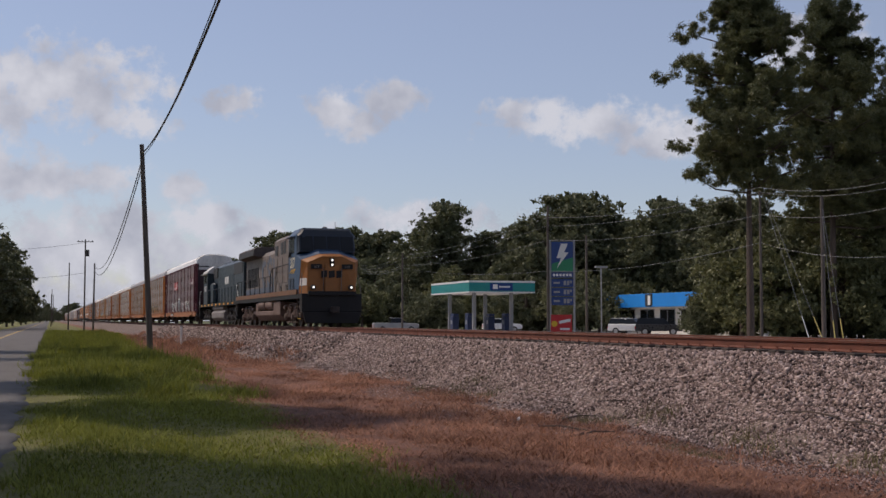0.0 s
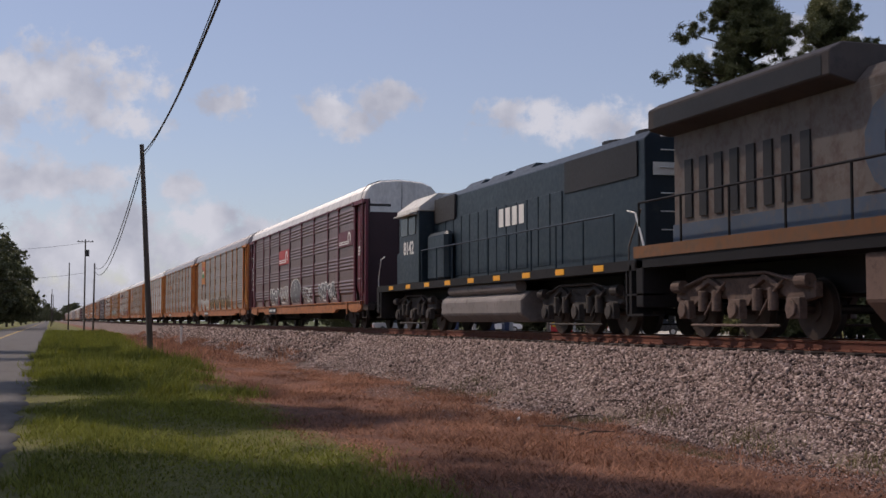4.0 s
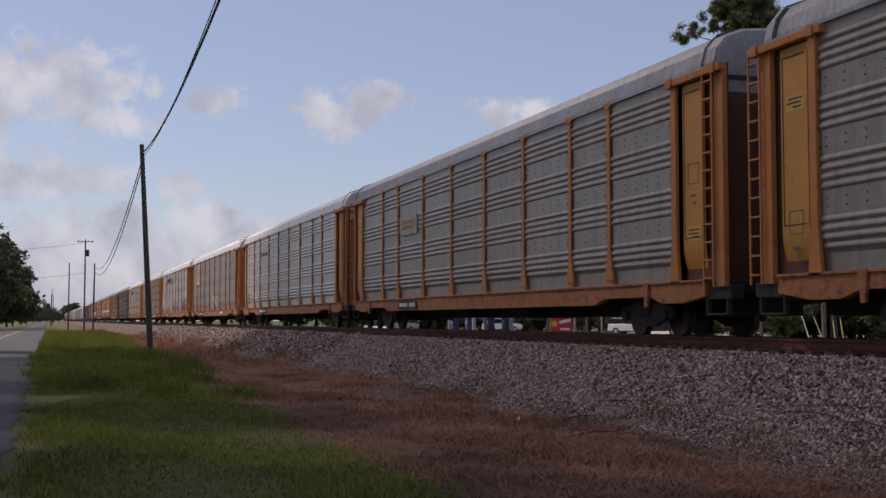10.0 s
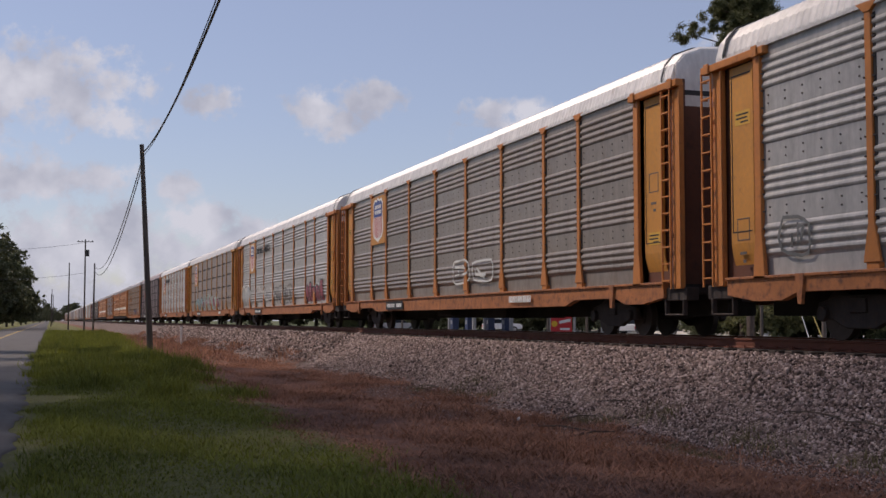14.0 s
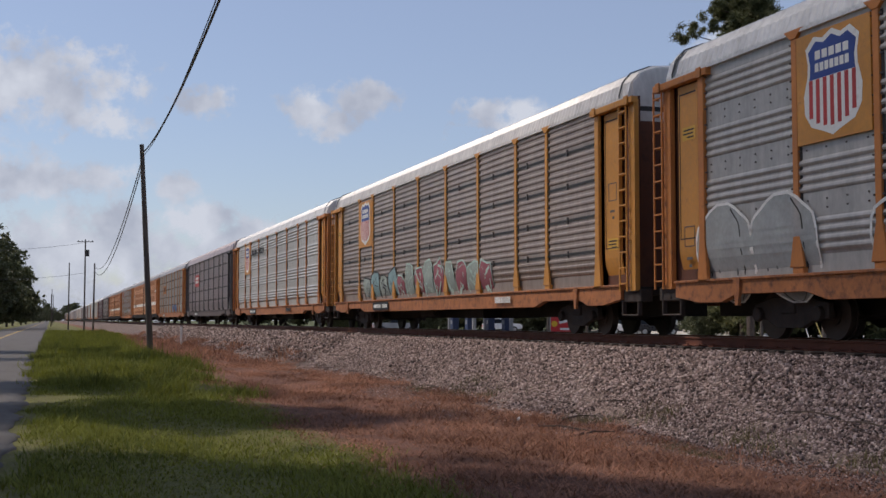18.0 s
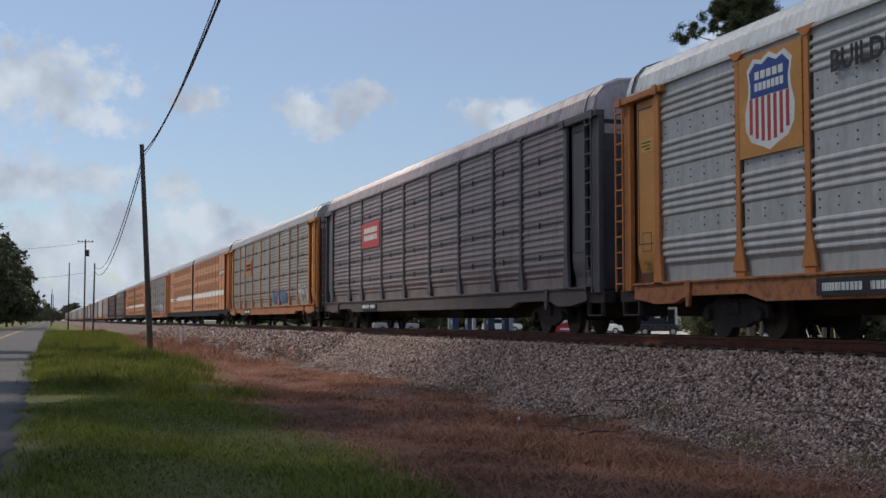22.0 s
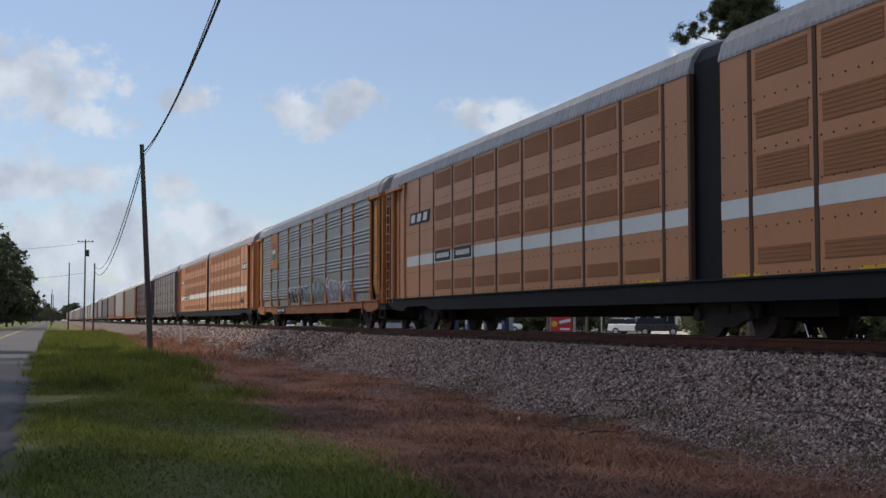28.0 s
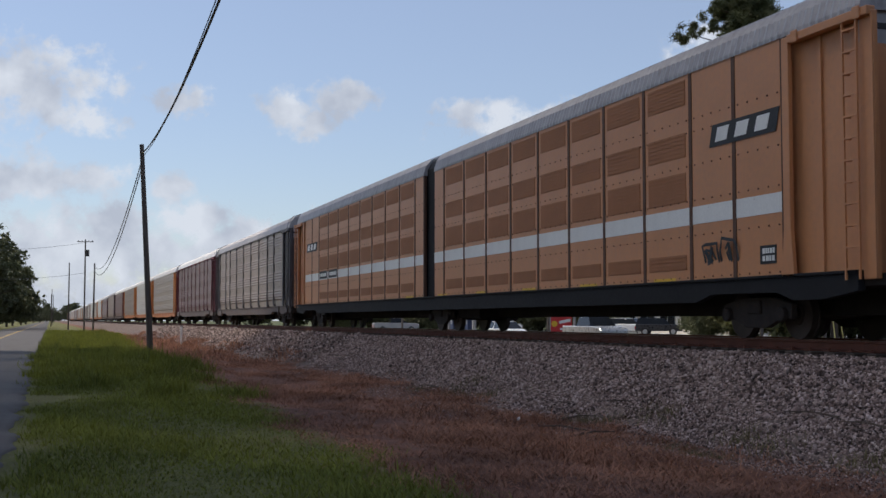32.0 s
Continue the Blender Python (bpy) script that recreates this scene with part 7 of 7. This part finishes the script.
def shade_cloud(length, width, depth, seed, thick):
    """Unseen heap of thin cloud, flat below, added to block part of the sunlight."""
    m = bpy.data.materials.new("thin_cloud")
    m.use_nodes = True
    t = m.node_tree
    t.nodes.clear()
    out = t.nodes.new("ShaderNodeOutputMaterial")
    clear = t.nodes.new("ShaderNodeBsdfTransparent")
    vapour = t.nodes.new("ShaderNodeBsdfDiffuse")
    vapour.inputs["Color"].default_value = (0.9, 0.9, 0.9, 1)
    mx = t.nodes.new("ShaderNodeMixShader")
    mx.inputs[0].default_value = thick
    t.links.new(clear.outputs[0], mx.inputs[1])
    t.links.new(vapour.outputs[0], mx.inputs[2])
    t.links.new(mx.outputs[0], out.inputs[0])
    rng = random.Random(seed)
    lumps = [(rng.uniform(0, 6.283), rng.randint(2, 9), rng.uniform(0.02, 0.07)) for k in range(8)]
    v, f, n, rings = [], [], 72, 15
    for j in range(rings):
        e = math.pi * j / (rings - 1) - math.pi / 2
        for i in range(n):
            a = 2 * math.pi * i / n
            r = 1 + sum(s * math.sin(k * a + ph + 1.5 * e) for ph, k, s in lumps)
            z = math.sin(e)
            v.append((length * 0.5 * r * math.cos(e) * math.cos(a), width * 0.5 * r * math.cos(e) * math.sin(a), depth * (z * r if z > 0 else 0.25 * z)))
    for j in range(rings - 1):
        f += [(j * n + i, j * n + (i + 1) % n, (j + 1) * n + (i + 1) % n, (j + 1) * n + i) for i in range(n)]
    ob = new("unseen_shade_cloud", big_mesh("unseen_shade_cloud", np.array(v), np.array(f), m, True))
    return tagged(ob, "unseen thin cloud added to dim the sunlight", "cloud", kind="structure")


# added out of view, timed and thinned to darken the near ground
shade_clouds = [(shade_cloud(70, 140, 12, 9, 0.52), 35), (shade_cloud(190, 140, 14, 4, 0.46), 97 + 95), (shade_cloud(120, 140, 10, 5, 0.34), 150 + 60)]     # with the distance of each behind the first edge
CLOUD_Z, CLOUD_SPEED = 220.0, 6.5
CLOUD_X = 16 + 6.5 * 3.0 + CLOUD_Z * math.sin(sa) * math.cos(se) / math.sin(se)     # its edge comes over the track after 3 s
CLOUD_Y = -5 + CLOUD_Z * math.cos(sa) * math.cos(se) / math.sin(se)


# ---- filling station across the line ----
teal_paint = surface("teal_canopy_paint", (0.02, 0.24, 0.23), 0.4, 0, 0.12, 0.5, 10)
navy_paint = surface("navy_sign_face", (0.015, 0.05, 0.2), 0.35, 0, 0.12, 0.5, 10)
green_paint = surface("green_sign_face", (0.02, 0.22, 0.1), 0.35, 0, 0.12, 0.5, 10)
sky_paint = surface("bright_blue_fascia", (0.015, 0.22, 0.62), 0.45, 0, 0.12, 0.5, 10)
grey_paint = surface("grey_steel_paint", (0.3, 0.3, 0.3), 0.5, 0.2, 0.15, 1, 10)
stucco = surface("cream_stucco", (0.62, 0.59, 0.53), 0.85, 0, 0.12, 0.6, 14, 0.1, dirt=(0.4, 0.37, 0.32), dirt_at=(0.6, 0.85))
red_paint = surface("red_banner", (0.55, 0.03, 0.03), 0.6, 0, 0.12, 1, 10)
pump_paint = surface("dull_navy_pump_paint", (0.025, 0.04, 0.1), 0.5, 0, 0.15, 1, 10)
GZ = -1.17


def filling_canopy(x, y):
    c = tagged(new("station_canopy"), "teal and white filling station canopy on steel columns", "canopy")
    c.location = (x, y, GZ)
    z0, z1 = 4.25, 5.4
    part("deck", Build().box(0.15, 6.85, 0.15, 12.35, z0 + 0.05, z1 - 0.1), white_paint, c)
    for name, b in (("fascia", (0, 0.12, 0, 12.5)), ("fascia", (6.88, 7, 0, 12.5)), ("fascia", (0.12, 6.88, 0, 0.12)), ("fascia", (0.12, 6.88, 12.38, 12.5))):
        f = part(name, Build().box(*b, z0, z1), teal_paint, c, bevel=0.02)
        part("fascia_trim", Build().box(b[0] - 0.02, b[1] + 0.02, b[2] - 0.02, b[3] + 0.02, z1 - 0.16, z1 + 0.03), white_paint, f)
        part("fascia_trim", Build().box(b[0] - 0.02, b[1] + 0.02, b[2] - 0.02, b[3] + 0.02, z0 - 0.02, z0 + 0.1), white_paint, f)
    part("fascia_panel", Build().box(2.2, 4.6, -0.04, 0.0, z0 + 0.2, z1 - 0.22), navy_paint, c, "dark sign panel")
    part("fascia_bars", Build().box(2.5, 3.0, -0.06, -0.04, z0 + 0.35, z1 - 0.35).box(3.15, 4.3, -0.06, -0.04, z0 + 0.5, z1 - 0.5), white_paint, c)
    for px, py in ((1.3, 2.2), (5.3, 2.2), (1.3, 10), (5.3, 10)):
        part("column", Build().box(px - 0.17, px + 0.17, py - 0.17, py + 0.17, 0, z0 + 0.05), grey_paint, c, bevel=0.03)
    return c


def fuel_pump(x, y):
    p = tagged(new("fuel_pump"), "blue and white fuel pump on a kerbed island", "fuel pump", "fuel pumps")
    p.location = (x, y, GZ)
    part("island", Build().box(-0.6, 0.6, -1.4, 1.4, 0, 0.15), concrete, p, bevel=0.03)
    part("body", Build().box(-0.35, 0.35, -0.45, 0.45, 0.15, 1.9), pump_paint, p, bevel=0.04)
    part("face", Build().box(-0.37, -0.35, -0.25, 0.25, 1.1, 1.5), grey_paint, p)
    part("topper", Build().box(-0.3, 0.3, -0.5, 0.5, 1.92, 2.2), pump_paint, p, bevel=0.03)
    return p


st_x, st_y = 39.26, 113.42
filling_canopy(st_x, st_y)
pump = fuel_pump(st_x + 1.3, st_y + 3.6)
for dx, dy in ((5.3, 3.6), (1.3, 8.4), (5.3, 8.4)):
    copy_thing(pump, pose(st_x + dx, st_y + dy, GZ))


def price_sign(x, y):
    s = tagged(new("price_sign"), "tall blue and green filling station price sign", "sign")
    s.matrix_basis = pose(x, y, GZ, 0, 0, -20)
    for q in (-0.95, 0.95):
        part("leg", Build().box(q - 0.08, q + 0.08, -0.08, 0.08, 0, 7.9), grey_paint, s)
    head = part("logo_panel", Build().box(-0.87, 0.87, -0.15, 0.15, 5.35, 7.75), navy_paint, s, bevel=0.03)
    part("green_field", Build().prism([(-0.85, 5.37), (0.85, 5.37), (0.85, 6.5), (-0.85, 6.0)], 'y', -0.16, -0.15), green_paint, head)
    part("flash_shape", Build().prism([(-0.1, 7.6), (0.45, 7.6), (0.15, 6.9), (0.5, 6.9), (-0.45, 5.6), (-0.1, 6.45), (-0.45, 6.45)], 'y', -0.175, -0.16), white_paint, head, "white angular flash")
    name = part("name_panel", Build().box(-0.87, 0.87, -0.15, 0.15, 4.9, 5.3), navy_paint, s)
    for k in range(6):
        part("name_bar", Build().box(-0.75 + k * 0.26, -0.57 + k * 0.26, -0.165, -0.15, 5.0, 5.2), white_paint, name)
    for k in range(3):
        z = 4.15 - k * 0.72
        p = part("price_panel", Build().box(-0.87, 0.87, -0.15, 0.15, z, z + 0.64), navy_paint, s, bevel=0.02)
        for x0, x1, z0, z1 in ((-0.7, -0.2, 0.25, 0.4), (0.1, 0.3, 0.14, 0.5), (0.36, 0.56, 0.14, 0.5), (0.61, 0.75, 0.3, 0.5)):
            part("price_bar", Build().box(x0, x1, -0.165, -0.15, z + z0, z + z1), grey_paint, p)
    return s


price_sign(38.81, 89.40)


def red_board(x, y):
    b = tagged(new("banner_sign"), "red advertising banner with a yellow disc and white bars", "sign")
    b.matrix_basis = pose(x, y, GZ, 0, 0, -20)
    for q in (-0.72, 0.72):
        part("stake", Build().box(q - 0.03, q + 0.03, -0.02, 0.02, 0, 1.95), grey_paint, b)
    f = part("face", Build().box(-0.76, 0.76, -0.04, -0.02, 0.25, 1.9), red_paint, b)
    part("disc", Build().cyl('y', (-0.5, 1.25), 0.22, -0.055, -0.04, 16), yellow_paint, f)
    part("bar", Build().prism([(-0.15, 1.25), (0.65, 1.4), (0.65, 1.62), (-0.15, 1.45)], 'y', -0.05, -0.04), white_paint, f)
    part("bar", Build().box(-0.1, 0.6, -0.05, -0.04, 0.8, 0.95), white_paint, f)
    part("bar", Build().box(0.1, 0.45, -0.05, -0.04, 0.4, 0.55), white_paint, f)
    return b


red_board(35.13, 81.13)


def store(x, y):
    s = tagged(new("convenience_store"), "low cream store with a bright blue fascia", "shop building")
    s.location = (x, y, GZ)
    d, w = 16, 33
    part("wall", Build().box(0, 0.25, 0, w, 0, 3.4).box(d - 0.25, d, 0, w, 0, 3.4).box(0.25, d - 0.25, 0, 0.25, 0, 3.4).box(0.25, d - 0.25, w - 0.25, w, 0, 3.4), stucco, s)
    part("roof", Build().box(-0.1, d, -0.1, w, 3.4, 3.7), grey_paint, s)
    for b in ((-1.3, -1.1, -0.4, w + 0.4), (-1.1, d, -0.4, -0.2)):
        part("fascia", Build().box(*b, 3.0, 4.55), sky_paint, s, bevel=0.03)
    part("soffit", Build().box(-1.1, 0, -0.2, w + 0.4, 3.05, 3.15), white_paint, s)
    p = part("fascia_sign", Build().box(-1.36, -1.3, 20.6, 22.3, 3.1, 4.5), black_sign, s, "black sign with a white shape")
    part("sign_shape", Build().box(-1.38, -1.36, 21.0, 21.6, 3.25, 4.3), white_paint, p)
    for k in range(6):
        y0 = 3 + k * 4.9
        wn_ob = part("shop_window", Build().box(-0.04, 0.04, y0, y0 + 3.4, 0.6, 2.7), glass_dark, s)
        part("window_frame", Build().box(-0.07, 0.05, y0 - 0.08, y0, 0.5, 2.8).box(-0.07, 0.05, y0 + 3.4, y0 + 3.48, 0.5, 2.8).box(-0.07, 0.05, y0, y0 + 3.4, 2.7, 2.8).box(-0.07, 0.05, y0 + 1.66, y0 + 1.74, 0.6, 2.7), grey_paint, wn_ob)
    return s


store(66.5, 104)


# ---- road vehicles ----
tyre_mat = surface("tyre_rubber", (0.018, 0.018, 0.018), 0.85, 0, 0.2)
rim_mat = surface("alloy_rim", (0.45, 0.45, 0.46), 0.35, 0.8, 0.15)
tail_red = surface("red_lamp", (0.4, 0.01, 0.01), 0.3)
lamp_clear = surface("clear_lamp", (0.7, 0.7, 0.68), 0.2)
white_car = surface("white_car_paint", (0.72, 0.72, 0.71), 0.3, 0, 0.05, 1, 6)
silver_car = surface("silver_car_paint", (0.45, 0.44, 0.42), 0.3, 0.4, 0.06, 1, 6)
dark_car = surface("black_car_paint", (0.02, 0.02, 0.024), 0.3, 0, 0.1, 1, 6)
PROFILES = {
    'sedan': ([(-2.4, 0.35), (-2.42, 0.62), (-2.2, 0.78), (-1.1, 0.95), (1.7, 0.98), (2.3, 0.95), (2.4, 0.6), (2.35, 0.32)], [(-1.15, 0.94), (-0.35, 1.42), (0.95, 1.43), (1.75, 0.97)]),
    'pickup': ([(-2.75, 0.5), (-2.8, 0.95), (-2.55, 1.12), (-1.3, 1.2), (2.75, 1.2), (2.8, 0.6), (2.7, 0.5)], [(-1.3, 1.19), (-0.6, 1.78), (0.6, 1.8), (0.75, 1.19)]),
    'suv': ([(-2.35, 0.42), (-2.4, 0.85), (-2.15, 1.05), (-1.2, 1.12), (2.25, 1.14), (2.35, 0.6), (2.3, 0.42)], [(-1.2, 1.11), (-0.5, 1.7), (2.0, 1.72), (2.25, 1.13)])}


def vehicle(kind, paint, label, name):
    low, high = PROFILES[kind]
    v = tagged(new(name), label, "car" if kind != 'pickup' else "pickup truck", "road vehicles")
    part("body", Build().prism(low, 'x', -0.88, 0.88), paint, v, bevel=0.06)
    cab = Build()
    n = len(high)
    cab.add([(-0.84 if z < 1.3 else -0.64, y, z) for y, z in high] + [(0.84 if z < 1.3 else 0.64, y, z) for y, z in high], [(i, (i + 1) % n, n + (i + 1) % n, n + i) for i in range(n)] + [tuple(range(n - 1, -1, -1)), tuple(range(n, 2 * n))])
    part("cabin", cab, glass_dark, v, "dark glazed cabin")
    part("roof", Build().prism([(high[1][0] - 0.02, high[1][1] - 0.03), (high[2][0] + 0.02, high[2][1] - 0.03), (high[2][0], high[2][1] + 0.02), (high[1][0], high[1][1] + 0.02)], 'x', -0.66, 0.66), paint, v, bevel=0.01)
    for s in (-1, 1):
        part("pillar", Build().add([(s * 0.845, 0.25, 0.95), (s * 0.845, 0.36, 0.95), (s * 0.655, 0.36, high[1][1]), (s * 0.655, 0.25, high[1][1]), (s * 0.8, 0.25, 0.95), (s * 0.8, 0.36, 0.95), (s * 0.61, 0.36, high[1][1]), (s * 0.61, 0.25, high[1][1])],
                                   [(0, 1, 2, 3), (4, 7, 6, 5), (0, 4, 5, 1), (1, 5, 6, 2), (2, 6, 7, 3), (3, 7, 4, 0)]), paint, v)
        r = 0.33 if kind == 'sedan' else 0.38
        for y in (low[0][0] + 0.95, low[-1][0] - 0.95):
            w = part("wheel", Build().cyl('x', (0, 0), r, -0.11, 0.11, 20), tyre_mat, v, loc=(s * 0.8, y, r), bevel=0.02)
            part("rim", Build().cyl('x', (0, 0), r * 0.62, s * 0.1, s * 0.125, 14), rim_mat, w)
            rollers.append((v, w, (s * 0.8, y, r), r))
        part("headlight", Build().box(min(s * 0.55, s * 0.85), max(s * 0.55, s * 0.85), low[1][0] + 0.02, low[1][0] + 0.12, low[1][1] - 0.05, low[1][1] + 0.1), lamp_clear, v)
        part("tail_light", Build().box(min(s * 0.6, s * 0.86), max(s * 0.6, s * 0.86), low[-3][0] + 0.02, low[-2][0] + 0.02, low[-2][1] + 0.05, low[-2][1] + 0.25), tail_red, v)
    return v


rollers = []
LANE_X, ROAD_SPEED = 31.0, 21.3
passing = [(vehicle('sedan', white_car, "white sedan driving along the highway", "sedan"), 15.96),
           (vehicle('pickup', silver_car, "silver pickup truck driving along the highway", "pickup_truck"), 35.6),
           (vehicle('sedan', white_car, "white sedan driving behind the pickup", "sedan"), 36.3)]
parked = vehicle('suv', dark_car, "black sport utility vehicle parked by the store", "parked_car")
parked.matrix_basis = pose(57.97, 109.49, GZ, 0, 0, 62)
parked = vehicle('suv', white_car, "white van-like car parked by the store", "parked_car")
parked.matrix_basis = pose(56.75, 113.04, GZ, 0, 0, 35)
parked = vehicle('suv', white_car, "white car parked under the trees", "parked_car")
parked.matrix_basis = pose(52.92, 140.54, GZ, 0, 0, 80)
parked = vehicle('pickup', grey_paint, "grey pickup parked behind the station", "parked_car")
parked.matrix_basis = pose(40.46, 144.56, GZ, 0, 0, 85)

# ---- poles, guys and cables across the line ----
for (x, y), h, lab in (((38.51, 134.68), 9.3, "wooden utility pole by the highway"), ((37.35, 88.82), 10.6, "tall utility pole beside the price sign"), ((36.67, 57.52), 8.6, "slim utility pole among the pines"),
                       ((48.20, 105.29), 9.6, "thin pole behind the price sign"), ((38.67, 54.78), 8.1, "leaning pole held by guy wires"), ((36.08, 43.00), 8.6, "utility pole by the highway")):
    p_ob = pole_thing(x, y, h, 0, 0, lab, 0.09 if lab[0] == 's' else 0.13)
    p_ob.location.z = -1.25
lamp = tagged(new("yard_lamp"), "slim steel yard lamp with a double head", "street lamp")
lamp.location = (50.81, 107.60, GZ)
part("pole", Build().tube([(0, 0, 0), (0, 0, 6.6)], 0.07, 8), grey_paint, lamp)
part("head", Build().box(-0.65, 0.65, -0.15, 0.15, 6.55, 6.75), grey_paint, lamp, bevel=0.03)


def strand(px0, px1, sag=0.5, r=0.011):
    cable("cable", px0, px1, sag, r, "overhead cable along the highway").data.materials.append(wire_grey)


wire_grey = surface("aged_aluminium_cable", (0.2, 0.2, 0.2), 0.5, 0.5)
spans = (((40.13, 160.42, 7.77), (38.51, 134.68, 7.81), (37.35, 88.82, 8.46), (36.67, 57.52, 7.56), (36.08, 43.00, 6.81)),
         ((40.13, 160.42, 7.30), (38.51, 134.68, 7.42), (37.35, 88.82, 7.79), (36.67, 57.52, 7.31), (36.08, 43.00, 6.51)),
         ((40.13, 160.42, 7.15), (38.51, 134.68, 6.64), (37.35, 88.82, 6.67), (36.67, 57.52, 6.08), (36.08, 43.00, 5.71)),
         ((40.13, 160.42, 6.84), (38.51, 134.68, 6.38), (37.35, 88.82, 4.21), (36.67, 57.52, 4.54), (36.08, 43.00, 3.28)))
for row in spans:
    for a, b in zip(row[:-1], row[1:]):
        strand(a, b)


def guy(top, foot, mat, label):
    g = tagged(new("guy_wire"), label, "guy wire", "guy wires of the pole")
    part("wire", Build().tube([top, foot], 0.012, 5), wire_grey, g)
    low = Vector(foot).lerp(Vector(top), 0.21)
    part("guard", Build().tube([foot, low], 0.022, 6), mat, g)


yellow_guard = surface("yellow_guy_guard", (0.62, 0.5, 0.14), 0.5)
guy((36.82, 57.48, 7.2), (36.91, 53.24, -1.2), white_paint, "guy wire with a white guard")
guy((36.99, 57.42, 6.9), (37.60, 53.02, -1.2), yellow_guard, "guy wire with a yellow guard")
guy((38.67, 54.78, 6.0), (37.42, 52.03, -1.2), yellow_guard, "guy wire with a yellow guard")
guy((38.67, 54.78, 6.4), (37.85, 51.89, -1.2), yellow_guard, "guy wire with a yellow guard")

# ---- small things on the verge ----
marker = tagged(new("marker_post"), "short white marker post at the foot of the ballast", "post")
marker.location = (8.42, 83.44, -1.42)
part("shaft", Build().box(-0.07, 0.07, -0.07, 0.07, -0.1, 1.32), white_paint, marker, bevel=0.02)
part("cap", Build().box(-0.09, 0.09, -0.09, 0.09, 1.32, 1.38), grey_paint, marker, bevel=0.01)
for (x, y), s in (((8.82, 22.37), 0.05), ((7.68, 19.59), 0.035)):
    rock = Build().add([(s, 0, 0), (-s, 0.01, 0), (0, s, 0), (0, -s, 0.01), (0.01, 0, s * 1.2), (0, 0, -s)], [(0, 2, 4), (2, 1, 4), (1, 3, 4), (3, 0, 4), (2, 0, 5), (1, 2, 5), (3, 1, 5), (0, 3, 5)])
    ob = tagged(new("white_stone", rock.mesh("white_stone")), "bright white stone lying in the brown grass", "stone")
    ob.data.materials.append(white_paint)
    ob.location = (x, y, float(max(ground_z(np.array(x), np.array(y)), bed_z(x))) + 0.06)
rng = random.Random(9)
for k in range(9):
    x, y = rng.uniform(7.5, 10.2), rng.uniform(13, 30)
    a = rng.uniform(0, 3.1)
    z = float(max(ground_z(np.array(x), np.array(y)), bed_z(x))) + 0.07
    ob = tagged(new("stick", Build().tube([(-0.5 * math.cos(a), -0.5 * math.sin(a), -0.01), (0, 0.03, 0.03), (0.45 * math.cos(a), 0.5 * math.sin(a), 0)], 0.018, 5, 0.009).mesh("stick")), "dead stick lying on the stones", "stick", "sticks on the ballast")
    ob.data.materials.append(bark)
    ob.location = (x, y, z)


# train's metres ahead of mean speed, second by second, fitted to the camera's view
RUN = ((0, 0.0), (1, 0.0), (2, 0.0), (3, 0.0), (5, -0.1), (6, -0.2), (7, 0.05), (8, -0.55), (9, 0.0), (10, -0.3), (11, -0.2), (12, -0.6), (13, -0.1), (14, 0.1), (17, -0.1), (18, 0.2),
       (19, 0.45), (20, 0.4), (21, 0.55), (22, 0.45), (23, 0.5), (24, 0.4), (25, 0.5), (28, 0.55), (29, 0.9), (30, 1.0), (31, 1.3), (32, 1.3))


def motions():
    """Keys of all that moves: the train, its wheels, the road traffic, the drifting clouds and the unseen shade clouds.
    """
    times = [0, 0.1] + list(range(1, 32)) + [31.9, 32]
    for car in rolling:
        x, y, z = car.location
        walk(car, [(t, pose(x, y - SPEED * t - ahead, z)) for t, ahead in RUN])
    keyed = {}
    for key, wheel, place, radius in spinning:
        if key not in keyed:
            turn = math.degrees(SPEED / FPS / radius)
            walk(wheel, [(k / FPS, pose(*place, turn * k)) for k in range(32 * FPS + 1)])
            keyed[key] = wheel
        else:
            source = keyed[key].animation_data
            wheel.rotation_mode = "QUATERNION"
            wheel.animation_data_create()
            wheel.animation_data.action = source.action
            wheel.animation_data.action_slot = source.action_slot
    for v, when in passing:
        y0 = -LANE_X * math.tan(radians(17.87)) + ROAD_SPEED * when
        walk(v, [(t, pose(LANE_X, y0 - ROAD_SPEED * t, -1.2)) for t in times])
    moving = [v for v, when in passing]
    for v, wheel, place, radius in rollers:
        if v in moving:
            turn = math.degrees(ROAD_SPEED / FPS / radius)
            walk(wheel, [(k / FPS, pose(*place, turn * k)) for k in range(32 * FPS + 1)])
    for cloud, behind in shade_clouds:
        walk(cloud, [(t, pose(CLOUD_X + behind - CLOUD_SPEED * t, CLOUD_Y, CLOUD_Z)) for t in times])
    walk(clouds_high, [(t, pose(0, 0, 0, 0, 0, 2.26 * t / 32)) for t in times])
    walk(clouds_low, [(t, pose(0, 0, 0, 0, 0, 0.5 * t / 32)) for t in times])


motions()
